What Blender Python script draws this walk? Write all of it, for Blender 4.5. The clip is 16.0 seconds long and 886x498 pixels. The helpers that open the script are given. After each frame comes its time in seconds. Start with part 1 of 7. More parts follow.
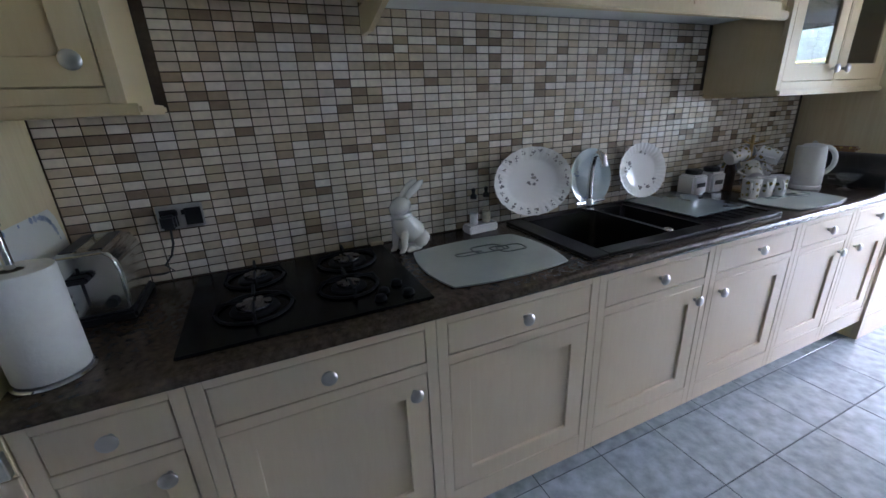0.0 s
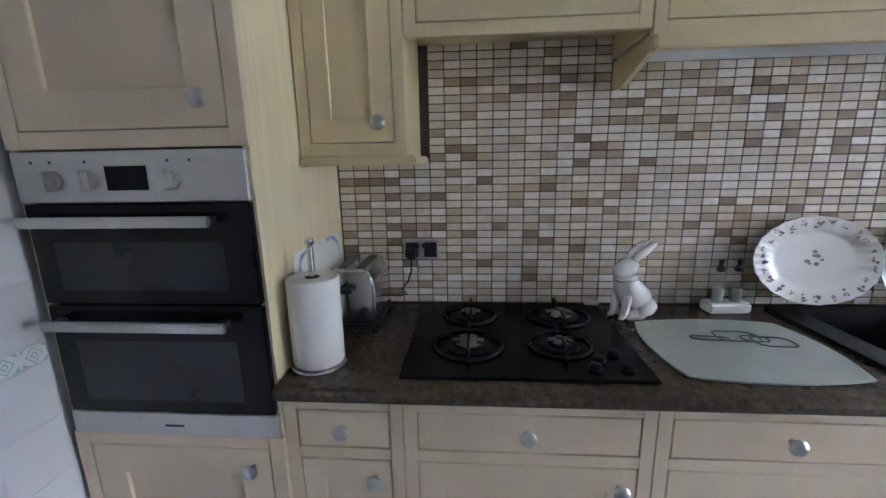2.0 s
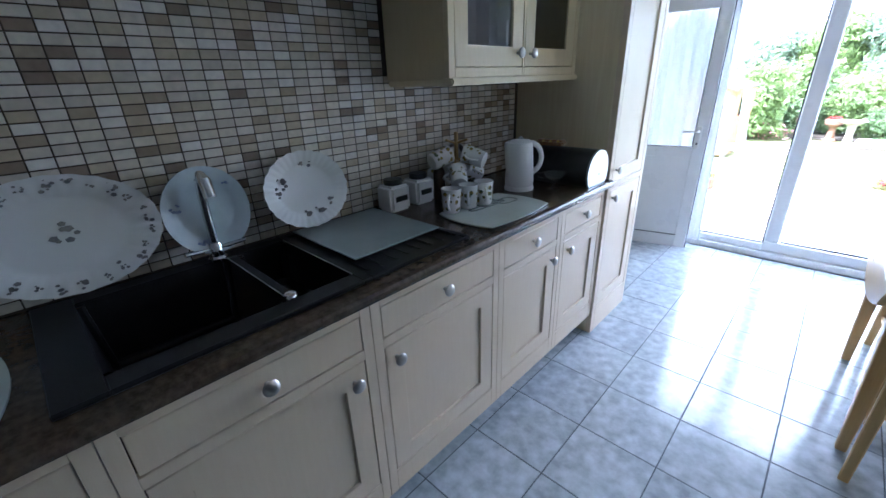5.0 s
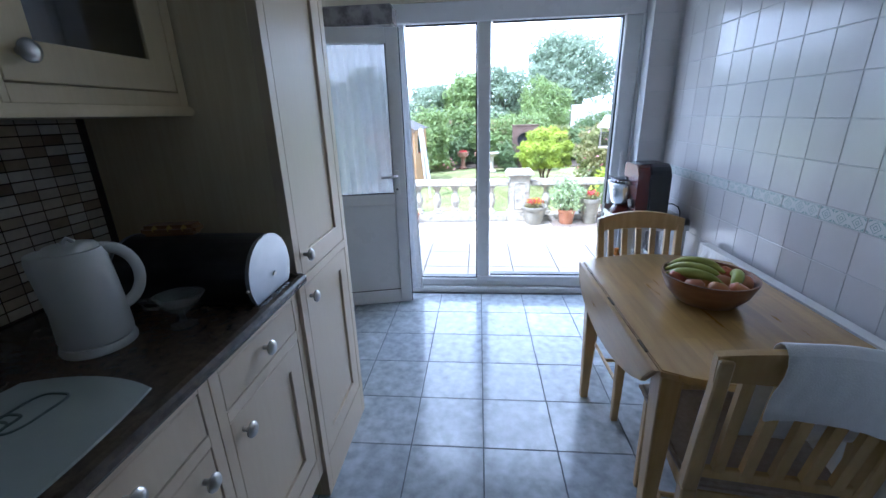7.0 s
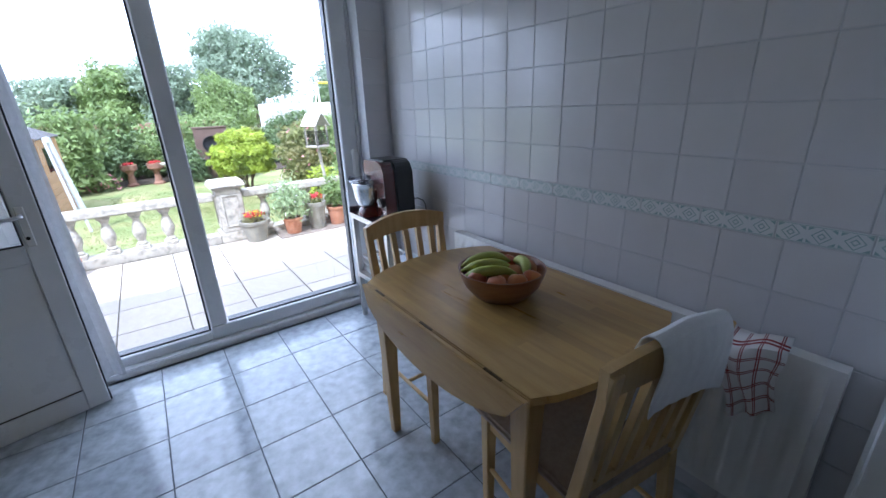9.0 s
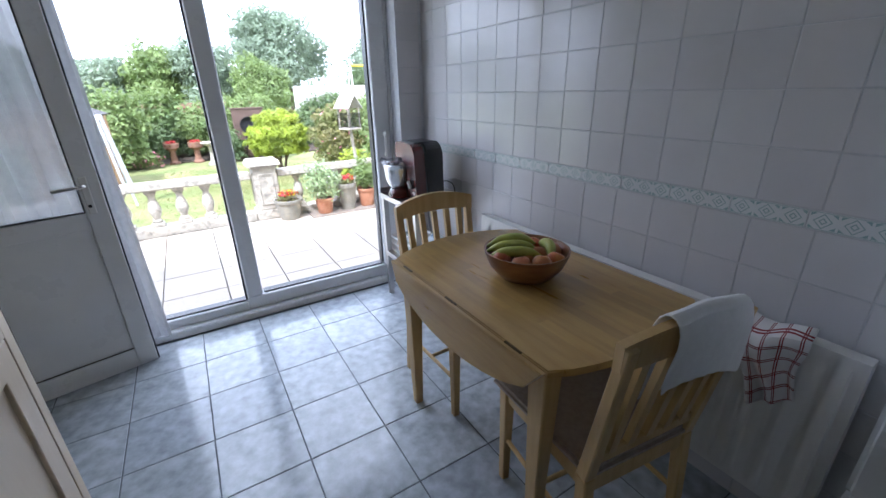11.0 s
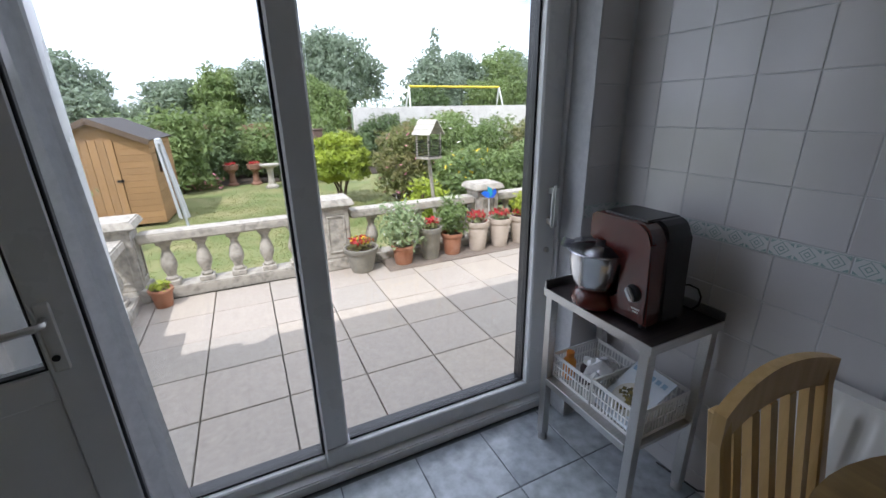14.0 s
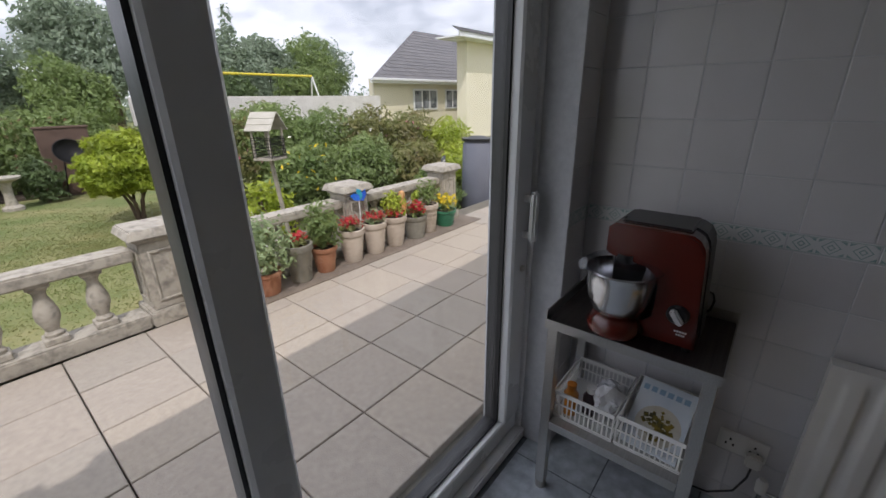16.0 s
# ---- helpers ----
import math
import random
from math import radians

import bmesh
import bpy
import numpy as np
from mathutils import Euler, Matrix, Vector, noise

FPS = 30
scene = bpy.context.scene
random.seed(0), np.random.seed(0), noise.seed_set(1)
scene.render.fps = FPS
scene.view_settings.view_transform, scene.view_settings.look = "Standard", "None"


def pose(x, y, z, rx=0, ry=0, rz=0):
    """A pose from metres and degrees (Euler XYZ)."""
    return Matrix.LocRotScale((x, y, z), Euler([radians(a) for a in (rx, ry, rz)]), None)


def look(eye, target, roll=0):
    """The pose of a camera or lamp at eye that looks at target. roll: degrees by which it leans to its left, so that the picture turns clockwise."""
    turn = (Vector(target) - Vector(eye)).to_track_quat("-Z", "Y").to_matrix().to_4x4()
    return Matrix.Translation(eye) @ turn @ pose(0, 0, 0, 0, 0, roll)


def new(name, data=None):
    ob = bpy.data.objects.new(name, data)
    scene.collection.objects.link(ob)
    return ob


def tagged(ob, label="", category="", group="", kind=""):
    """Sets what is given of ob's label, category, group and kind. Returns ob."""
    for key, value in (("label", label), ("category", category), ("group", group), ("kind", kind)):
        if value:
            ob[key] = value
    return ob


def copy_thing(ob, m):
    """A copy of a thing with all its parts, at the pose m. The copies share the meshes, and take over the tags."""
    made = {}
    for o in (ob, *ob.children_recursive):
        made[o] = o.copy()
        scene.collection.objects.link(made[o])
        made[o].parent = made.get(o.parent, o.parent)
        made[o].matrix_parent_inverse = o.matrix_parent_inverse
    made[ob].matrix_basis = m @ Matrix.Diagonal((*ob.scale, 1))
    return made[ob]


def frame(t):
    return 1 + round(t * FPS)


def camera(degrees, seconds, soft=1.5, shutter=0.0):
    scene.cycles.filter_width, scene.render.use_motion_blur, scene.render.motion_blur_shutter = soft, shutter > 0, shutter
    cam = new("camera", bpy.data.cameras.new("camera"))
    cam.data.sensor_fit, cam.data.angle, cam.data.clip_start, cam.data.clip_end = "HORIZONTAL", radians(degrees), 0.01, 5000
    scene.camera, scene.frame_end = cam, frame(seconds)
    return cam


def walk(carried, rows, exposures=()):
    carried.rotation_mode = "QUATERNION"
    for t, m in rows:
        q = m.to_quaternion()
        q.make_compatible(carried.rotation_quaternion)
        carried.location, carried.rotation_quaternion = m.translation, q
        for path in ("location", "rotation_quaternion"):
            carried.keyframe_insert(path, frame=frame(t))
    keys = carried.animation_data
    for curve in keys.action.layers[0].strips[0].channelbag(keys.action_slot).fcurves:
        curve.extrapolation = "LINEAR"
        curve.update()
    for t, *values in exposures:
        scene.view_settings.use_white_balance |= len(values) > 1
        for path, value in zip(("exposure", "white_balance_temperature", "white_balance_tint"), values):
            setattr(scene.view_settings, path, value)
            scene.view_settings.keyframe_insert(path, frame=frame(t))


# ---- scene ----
cam = camera(95.3, 16.0)
PATH = [
    (0, (1.539, 0.406, 1.496), (-0.186, 1.163, 0.823), -2.6),
    (0.5, (1.54, 0.367, 1.512), (-0.297, 0.944, 0.972), -2.1),
    (1, (1.523, 0.325, 1.51), (-0.392, 0.672, 1.051), -1.6),
    (1.5, (1.511, 0.29, 1.508), (-0.442, 0.369, 1.088), -1.0),
    (2, (1.491, 0.341, 1.515), (-0.456, 0.193, 1.085), -1.1),
    (2.5, (1.507, 0.542, 1.517), (-0.436, 0.338, 1.092), -1.1),
    (3, (1.527, 0.732, 1.498), (-0.412, 0.701, 1.01), -1.4),
    (3.5, (1.541, 0.866, 1.476), (-0.37, 1.167, 0.97), -2.1),
    (4, (1.528, 1.011, 1.463), (-0.238, 1.737, 0.867), -2.6),
    (4.5, (1.49, 1.257, 1.487), (-0.067, 2.302, 0.791), -3.0),
    (4.7, (1.466, 1.345, 1.49), (0.03, 2.505, 0.745), -2.8),
    (6.8, (1.204, 2.327, 1.476), (0.871, 4.201, 0.863), -1.7),
    (7, (1.191, 2.425, 1.452), (1.016, 4.314, 0.818), -1.6),
    (7.5, (1.136, 2.679, 1.431), (1.353, 4.553, 0.77), -1.5),
    (8, (1.119, 2.794, 1.43), (1.716, 4.574, 0.739), -1.5),
    (8.1, (1.131, 2.812, 1.435), (1.791, 4.573, 0.753), -1.9),
    (8.5, (1.079, 2.907, 1.441), (2.065, 4.518, 0.783), -1.7),
    (8.7, (1.091, 2.925, 1.43), (2.187, 4.46, 0.765), -2.2),
    (10.8, (1.076, 2.787, 1.414), (1.999, 4.401, 0.679), -1.8),
    (11, (1.053, 2.869, 1.417), (2.019, 4.459, 0.683), -1.3),
    (11.5, (1.019, 3.092, 1.428), (2.005, 4.658, 0.67), -1.4),
    (12, (1.042, 3.363, 1.434), (1.898, 5.013, 0.696), -1.3),
    (12.5, (1.09, 3.597, 1.451), (1.917, 5.295, 0.793), -1.0),
    (13, (1.095, 3.827, 1.46), (2.063, 5.446, 0.796), -0.9),
    (13.5, (1.075, 4.032, 1.476), (2.082, 5.633, 0.826), -1.1),
    (14, (1.073, 4.219, 1.471), (1.881, 5.93, 0.824), -1.1),
    (14.5, (1.08, 4.421, 1.495), (1.74, 6.208, 0.886), -0.7),
    (15, (1.043, 4.62, 1.484), (1.756, 6.389, 0.882), -0.3),
    (15.5, (0.948, 4.837, 1.485), (2.067, 6.373, 0.861), -0.4),
    (16, (0.964, 4.932, 1.471), (2.411, 6.123, 0.774), -0.9),
]
walk(cam, [(t, look(eye, target, roll)) for t, eye, target, roll in PATH],
     [(0, 3.24, 5450, 23), (1.5, 3.94, 5600, 26), (3.0, 4.14, 5500, 27), (4.0, 3.58, 5050, 19), (4.5, 3.16, 5050, 18), (6.8, 1.38, 4950, 17), (8.0, 0.82, 5050, 18), (11, 1.03, 5550, 19), (12.5, 0.46, 5800, 19), (14, -0.19, 5900, 18), (15.5, -0.88, 6050, 18), (16, -0.92, 6350, 20)])

# == light and exposure ==
world = bpy.data.worlds.new("sky")
scene.world = world
world.use_nodes = True
wn = world.node_tree.nodes
wl = world.node_tree.links
bg = wn["Background"]
sky = wn.new("ShaderNodeTexSky")
sky.sky_type = "NISHITA"
sky.sun_disc = False
sky.sun_elevation = radians(56)
sky.sun_rotation = radians(222)
sky.air_density, sky.dust_density, sky.ozone_density = 1.0, 2.5, 1.0
# broken white cloud over the blue
geo = wn.new("ShaderNodeTexCoord")
cl = wn.new("ShaderNodeTexNoise")
cl.inputs["Scale"].default_value, cl.inputs["Detail"].default_value, cl.inputs["Roughness"].default_value = 2.2, 7, 0.6
cmap = wn.new("ShaderNodeMapping")
cmap.inputs["Scale"].default_value = (1, 1, 2.6)
wl.new(geo.outputs["Generated"], cmap.inputs["Vector"])
wl.new(cmap.outputs["Vector"], cl.inputs["Vector"])
cr = wn.new("ShaderNodeValToRGB")
cr.color_ramp.elements[0].color = (0.27, 0.27, 0.27, 1)
cr.color_ramp.elements[0].position, cr.color_ramp.elements[1].position = 0.33, 0.54
wl.new(cl.outputs["Fac"], cr.inputs["Fac"])
cm = wn.new("ShaderNodeMix")
cm.data_type = "RGBA"
wl.new(cr.outputs["Color"], cm.inputs["Factor"])
wl.new(sky.outputs["Color"], cm.inputs["A"])
cm.inputs["B"].default_value = (17.0, 17.6, 18.6, 1)
wl.new(cm.outputs["Result"], bg.inputs["Color"])
bg.inputs["Strength"].default_value = 0.15

sun_data = bpy.data.lights.new("sun", "SUN")
sun_data.energy, sun_data.angle, sun_data.color = 5.0, radians(0.6), (1.0, 0.95, 0.87)
sun = new("sun", sun_data)
sun.matrix_world = look((-4.5, -5.0, 10.0), (0, 0, 0))

# daylight that the sky sends in through the patio opening
sky_data = bpy.data.lights.new("patio_daylight", "AREA")
sky_data.shape, sky_data.size, sky_data.size_y, sky_data.energy, sky_data.color = "RECTANGLE", 2.2, 2.0, 5, (0.76, 0.89, 1.0)
sky_lamp = new("patio_daylight", sky_data)
sky_lamp.matrix_world = look((1.35, 5.80, 1.15), (1.35, 3.0, 0.9))


# ---- materials ----
def material(name, color, rough=0.5, metal=0.0, color2=None, scale=8.0, detail=5.0, bump=0.0, bump_scale=60.0,
             stretch=(1, 1, 1), spec=0.5, coat=0.0, transmission=0.0, contrast=(0.35, 0.65), island=0.0, rough_var=0.0,
             translucent=0.0):
    m = bpy.data.materials.new(name)
    m.use_nodes = True
    n, l = m.node_tree.nodes, m.node_tree.links
    b = n["Principled BSDF"]
    b.inputs["Base Color"].default_value = (*color, 1)
    b.inputs["Roughness"].default_value = rough
    b.inputs["Metallic"].default_value = metal
    b.inputs["Specular IOR Level"].default_value = spec
    b.inputs["Coat Weight"].default_value = coat
    b.inputs["Transmission Weight"].default_value = transmission
    tc = n.new("ShaderNodeTexCoord")
    mp = n.new("ShaderNodeMapping")
    mp.inputs["Scale"].default_value = stretch
    info = n.new("ShaderNodeObjectInfo")
    l.new(tc.outputs["Object"], mp.inputs["Vector"])
    vary = n.new("ShaderNodeVectorMath")
    vary.operation = "ADD"
    spread = n.new("ShaderNodeVectorMath")
    spread.operation = "SCALE"
    spread.inputs["Scale"].default_value = 13.0
    comb = n.new("ShaderNodeCombineXYZ")
    for k in ("X", "Y", "Z"):
        l.new(info.outputs["Random"], comb.inputs[k])
    l.new(comb.outputs["Vector"], spread.inputs[0])
    l.new(mp.outputs["Vector"], vary.inputs[0])
    l.new(spread.outputs["Vector"], vary.inputs[1])
    vec = vary.outputs["Vector"]
    if color2 is not None:
        nz = n.new("ShaderNodeTexNoise")
        nz.inputs["Scale"].default_value, nz.inputs["Detail"].default_value, nz.inputs["Roughness"].default_value = scale, detail, 0.62
        l.new(vec, nz.inputs["Vector"])
        rp = n.new("ShaderNodeValToRGB")
        rp.color_ramp.elements[0].position, rp.color_ramp.elements[1].position = contrast
        rp.color_ramp.elements[0].color = (*color, 1)
        rp.color_ramp.elements[1].color = (*color2, 1)
        l.new(nz.outputs["Fac"], rp.inputs["Fac"])
        out = rp.outputs["Color"]
        if island:
            hs = n.new("ShaderNodeHueSaturation")
            gi = n.new("ShaderNodeNewGeometry")
            mr = n.new("ShaderNodeMapRange")
            mr.inputs["To Min"].default_value, mr.inputs["To Max"].default_value = 1 - island, 1 + island
            add = n.new("ShaderNodeMath")
            add.operation = "ADD"
            fr = n.new("ShaderNodeMath")
            fr.operation = "FRACT"
            l.new(gi.outputs["Random Per Island"], add.inputs[0])
            l.new(info.outputs["Random"], add.inputs[1])
            l.new(add.outputs[0], fr.inputs[0])
            l.new(fr.outputs[0], mr.inputs["Value"])
            l.new(mr.outputs["Result"], hs.inputs["Value"])
            l.new(out, hs.inputs["Color"])
            out = hs.outputs["Color"]
        l.new(out, b.inputs["Base Color"])
        if rough_var:
            rr = n.new("ShaderNodeMapRange")
            rr.inputs["To Min"].default_value, rr.inputs["To Max"].default_value = max(0.02, rough - rough_var), min(1, rough + rough_var)
            l.new(nz.outputs["Fac"], rr.inputs["Value"])
            l.new(rr.outputs["Result"], b.inputs["Roughness"])
    if bump:
        bz = n.new("ShaderNodeTexNoise")
        bz.inputs["Scale"].default_value, bz.inputs["Detail"].default_value = bump_scale, 4
        l.new(vec, bz.inputs["Vector"])
        bp = n.new("ShaderNodeBump")
        bp.inputs["Strength"].default_value, bp.inputs["Distance"].default_value = bump, 0.004
        l.new(bz.outputs["Fac"], bp.inputs["Height"])
        l.new(bp.outputs["Normal"], b.inputs["Normal"])
    if translucent:
        tr = n.new("ShaderNodeBsdfTranslucent")
        tr.inputs["Color"].default_value = (*[min(1, c * 1.5) for c in (color2 or color)], 1)
        mx = n.new("ShaderNodeMixShader")
        mx.inputs["Fac"].default_value = translucent
        l.new(b.outputs["BSDF"], mx.inputs[1])
        l.new(tr.outputs["BSDF"], mx.inputs[2])
        l.new(mx.outputs["Shader"], n["Material Output"].inputs["Surface"])
    return m


def clear_glass(name, tint=(1, 1, 1), gloss=0.04, rough=0.0):
    m = bpy.data.materials.new(name)
    m.use_nodes = True
    n, l = m.node_tree.nodes, m.node_tree.links
    n.remove(n["Principled BSDF"])
    t = n.new("ShaderNodeBsdfTransparent")
    t.inputs["Color"].default_value = (*tint, 1)
    g = n.new("ShaderNodeBsdfGlossy")
    g.inputs["Roughness"].default_value = rough
    fz = n.new("ShaderNodeLayerWeight")
    fz.inputs["Blend"].default_value = 0.5
    pw = n.new("ShaderNodeMath")
    pw.operation = "POWER"
    pw.inputs[1].default_value = 5.0
    l.new(fz.outputs["Facing"], pw.inputs[0])
    mr = n.new("ShaderNodeMapRange")
    mr.inputs["To Min"].default_value, mr.inputs["To Max"].default_value = gloss, 0.85
    l.new(pw.outputs[0], mr.inputs["Value"])
    mx = n.new("ShaderNodeMixShader")
    l.new(mr.outputs["Result"], mx.inputs["Fac"])
    l.new(t.outputs["BSDF"], mx.inputs[1])
    l.new(g.outputs["BSDF"], mx.inputs[2])
    l.new(mx.outputs["Shader"], n["Material Output"].inputs["Surface"])
    return m


def pieces(name, stops, rough=0.35, bump=0.15, mottled=0.12, mottle_scale=30.0, bump_scale=40.0, coat=0.0):
    """A material whose colour jumps from piece to piece among the stops (place, colour)."""
    m = bpy.data.materials.new(name)
    m.use_nodes = True
    n, l = m.node_tree.nodes, m.node_tree.links
    b = n["Principled BSDF"]
    b.inputs["Roughness"].default_value = rough
    b.inputs["Coat Weight"].default_value = coat
    info = n.new("ShaderNodeObjectInfo")
    gi = n.new("ShaderNodeNewGeometry")
    add = n.new("ShaderNodeMath")
    add.operation = "ADD"
    fr = n.new("ShaderNodeMath")
    fr.operation = "FRACT"
    l.new(gi.outputs["Random Per Island"], add.inputs[0])
    l.new(info.outputs["Random"], add.inputs[1])
    l.new(add.outputs[0], fr.inputs[0])
    rp = n.new("ShaderNodeValToRGB")
    rp.color_ramp.interpolation = "CONSTANT"
    e = rp.color_ramp.elements
    while len(e) < len(stops):
        e.new(0.5)
    for k, (p, c) in enumerate(stops):
        e[k].position, e[k].color = p, (*c, 1)
    l.new(fr.outputs[0], rp.inputs["Fac"])
    tc = n.new("ShaderNodeTexCoord")
    nz = n.new("ShaderNodeTexNoise")
    nz.noise_dimensions = "4D"
    nz.inputs["Scale"].default_value, nz.inputs["Detail"].default_value = mottle_scale, 6
    l.new(tc.outputs["Object"], nz.inputs["Vector"])
    tw = n.new("ShaderNodeMath")
    tw.operation = "MULTIPLY"
    tw.inputs[1].default_value = 37.0
    l.new(info.outputs["Random"], tw.inputs[0])
    l.new(tw.outputs[0], nz.inputs["W"])
    mr = n.new("ShaderNodeMapRange")
    mr.inputs["From Min"].default_value, mr.inputs["From Max"].default_value = 0.3, 0.7
    mr.inputs["To Min"].default_value, mr.inputs["To Max"].default_value = 1 - mottled, 1 + mottled
    l.new(nz.outputs["Fac"], mr.inputs["Value"])
    hs = n.new("ShaderNodeHueSaturation")
    l.new(mr.outputs["Result"], hs.inputs["Value"])
    l.new(rp.outputs["Color"], hs.inputs["Color"])
    l.new(hs.outputs["Color"], b.inputs["Base Color"])
    if bump:
        bz = n.new("ShaderNodeTexNoise")
        bz.inputs["Scale"].default_value, bz.inputs["Detail"].default_value = bump_scale, 4
        l.new(tc.outputs["Object"], bz.inputs["Vector"])
        bp = n.new("ShaderNodeBump")
        bp.inputs["Strength"].default_value, bp.inputs["Distance"].default_value = bump, 0.003
        l.new(bz.outputs["Fac"], bp.inputs["Height"])
        l.new(bp.outputs["Normal"], b.inputs["Normal"])
    return m


CREAM = material("cream_painted_wood", (0.70, 0.565, 0.395), 0.40, color2=(0.72, 0.59, 0.42), scale=5, bump=0.06, bump_scale=30, stretch=(14, 14, 1.5), rough_var=0.06)
# the same cream paint with the wall units' warmer light coloured in
CREAM_WARM_LIT = material("warm_lit_cream_painted_wood", (0.70, 0.57, 0.335), 0.40, color2=(0.73, 0.60, 0.365), scale=5, bump=0.06, bump_scale=30, stretch=(14, 14, 1.5), rough_var=0.06)
# carcass coloured near-black so the gaps round doors and drawers look shaded
GAP_SHADE = material("carcass_gap_shade", (0.10, 0.075, 0.05), 0.8, color2=(0.14, 0.10, 0.07))
ASHVENEER = material("pale_ash_veneer", (0.72, 0.60, 0.38), 0.45, color2=(0.78, 0.67, 0.45), scale=4, bump=0.05, stretch=(18, 18, 1.0))
WORKTOP = material("brown_granite_laminate", (0.034, 0.024, 0.017), 0.24, color2=(0.140, 0.098, 0.062), scale=48, detail=7, contrast=(0.26, 0.86), bump=0.02, bump_scale=120, rough_var=0.06)
NICKEL = material("satin_nickel", (0.50, 0.48, 0.455), 0.28, 1.0, color2=(0.56, 0.54, 0.51), scale=20)
CHROME = material("chrome", (0.78, 0.78, 0.78), 0.10, 1.0, color2=(0.72, 0.72, 0.72), scale=12)
STEEL = material("brushed_steel", (0.50, 0.49, 0.47), 0.32, 1.0, color2=(0.58, 0.57, 0.55), scale=6, stretch=(1, 40, 40), rough_var=0.05)
BLACKGLASS = material("black_glass", (0.004, 0.004, 0.005), 0.10, color2=(0.007, 0.007, 0.008), scale=3, spec=0.22, rough_var=0.04)
HOBGLASS = material("dusty_black_hob_glass", (0.004, 0.0035, 0.004), 0.24, color2=(0.008, 0.007, 0.007), scale=18, spec=0.13, rough_var=0.08, bump=0.03, bump_scale=220)
BLACKIRON = material("black_cast_iron", (0.006, 0.006, 0.006), 0.5, color2=(0.011, 0.011, 0.011), scale=40, bump=0.1, spec=0.18)
BLACKPLASTIC = material("black_plastic", (0.014, 0.014, 0.015), 0.35, color2=(0.02, 0.02, 0.021), scale=25, bump=0.04)
SINKBLACK = material("black_composite", (0.012, 0.011, 0.011), 0.36, color2=(0.018, 0.017, 0.017), scale=200, bump=0.06, bump_scale=300, spec=0.2)
WHITEGLAZE = material("white_glazed_ceramic", (0.80, 0.78, 0.74), 0.12, color2=(0.84, 0.82, 0.79), scale=5, coat=0.3)
WHITEPLASTIC = material("white_plastic", (0.74, 0.74, 0.72), 0.32, color2=(0.78, 0.78, 0.76), scale=6, bump=0.02)
UPVC = material("white_upvc", (0.78, 0.79, 0.80), 0.28, color2=(0.72, 0.73, 0.74), scale=3, bump=0.015, rough_var=0.06)
PAPER = material("white_kitchen_paper", (0.82, 0.81, 0.79), 0.9, color2=(0.78, 0.77, 0.75), scale=30, bump=0.35, bump_scale=90)
CEILPAINT = material("white_ceiling_paint", (0.80, 0.80, 0.78), 0.9, color2=(0.76, 0.76, 0.74), scale=2, bump=0.05, bump_scale=90)
WALLPAINT = material("cream_wall_paint", (0.70, 0.66, 0.50), 0.8, color2=(0.74, 0.70, 0.55), scale=2, bump=0.05, bump_scale=120)
GROUT = material("brown_grout", (0.060, 0.044, 0.032), 0.9, color2=(0.085, 0.064, 0.046), scale=60, bump=0.1)
GROUTWHITE = material("blue_grey_grout", (0.50, 0.51, 0.535), 0.85, color2=(0.57, 0.58, 0.60), scale=30, bump=0.08)
GROUTFLOOR = material("dark_floor_grout", (0.105, 0.118, 0.130), 0.9, color2=(0.16, 0.175, 0.19), scale=25, bump=0.1)
MOSAIC = pieces("stone_mosaic", [(0.0, (0.726, 0.643, 0.522)), (0.24, (0.814, 0.743, 0.632)), (0.44, (0.605, 0.501, 0.352)), (0.56, (0.660, 0.583, 0.484)),
                                 (0.72, (0.319, 0.242, 0.176)), (0.79, (0.858, 0.803, 0.726)), (0.92, (0.462, 0.363, 0.253))], 0.24, 0.12, 0.10, 45)
WALLTILE = pieces("white_wall_tile", [(0.0, (0.61, 0.60, 0.61)), (0.5, (0.635, 0.625, 0.635)), (0.8, (0.59, 0.58, 0.595))], 0.15, 0.10, 0.03, 6, 9)
FLOORTILE = pieces("grey_marbled_floor_tile", [(0.0, (0.42, 0.46, 0.49)), (0.4, (0.46, 0.50, 0.53)), (0.75, (0.40, 0.44, 0.48))], 0.15, 0.05, 0.27, 20, 30)
SLAB = pieces("buff_paving_slab", [(0.0, (0.40, 0.35, 0.295)), (0.35, (0.42, 0.365, 0.30)), (0.7, (0.375, 0.335, 0.285))], 0.85, 0.8, 0.12, 40, 140)
BORDERTILE = material("white_border_glaze", (0.64, 0.66, 0.66), 0.2, color2=(0.68, 0.70, 0.70), scale=6)
BORDERGREEN = material("grey_green_glaze", (0.30, 0.42, 0.42), 0.25, color2=(0.36, 0.47, 0.46), scale=20)
PINE = material("lacquered_rubberwood", (0.405, 0.248, 0.072), 0.30, color2=(0.505, 0.330, 0.108), scale=3.2, detail=6, stretch=(9, 0.9, 9), bump=0.04, coat=0.15, rough_var=0.08)
PINE_TOP = material("lacquered_rubberwood_staves", (0.405, 0.248, 0.072), 0.30, color2=(0.505, 0.330, 0.108), scale=3.2, detail=6, stretch=(9, 0.9, 9), bump=0.04, coat=0.15, rough_var=0.08)
pn_, pl_ = PINE_TOP.node_tree.nodes, PINE_TOP.node_tree.links
stave = pn_.new("ShaderNodeTexBrick")
stave.offset = 0.37
for k, v in (("Scale", 1.0), ("Brick Width", 0.33), ("Row Height", 0.043), ("Mortar Size", 0.0), ("Bias", 0.0)):
    stave.inputs[k].default_value = v
stave.inputs["Color1"].default_value, stave.inputs["Color2"].default_value = (0.80, 0.80, 0.80, 1), (1.12, 1.10, 1.06, 1)
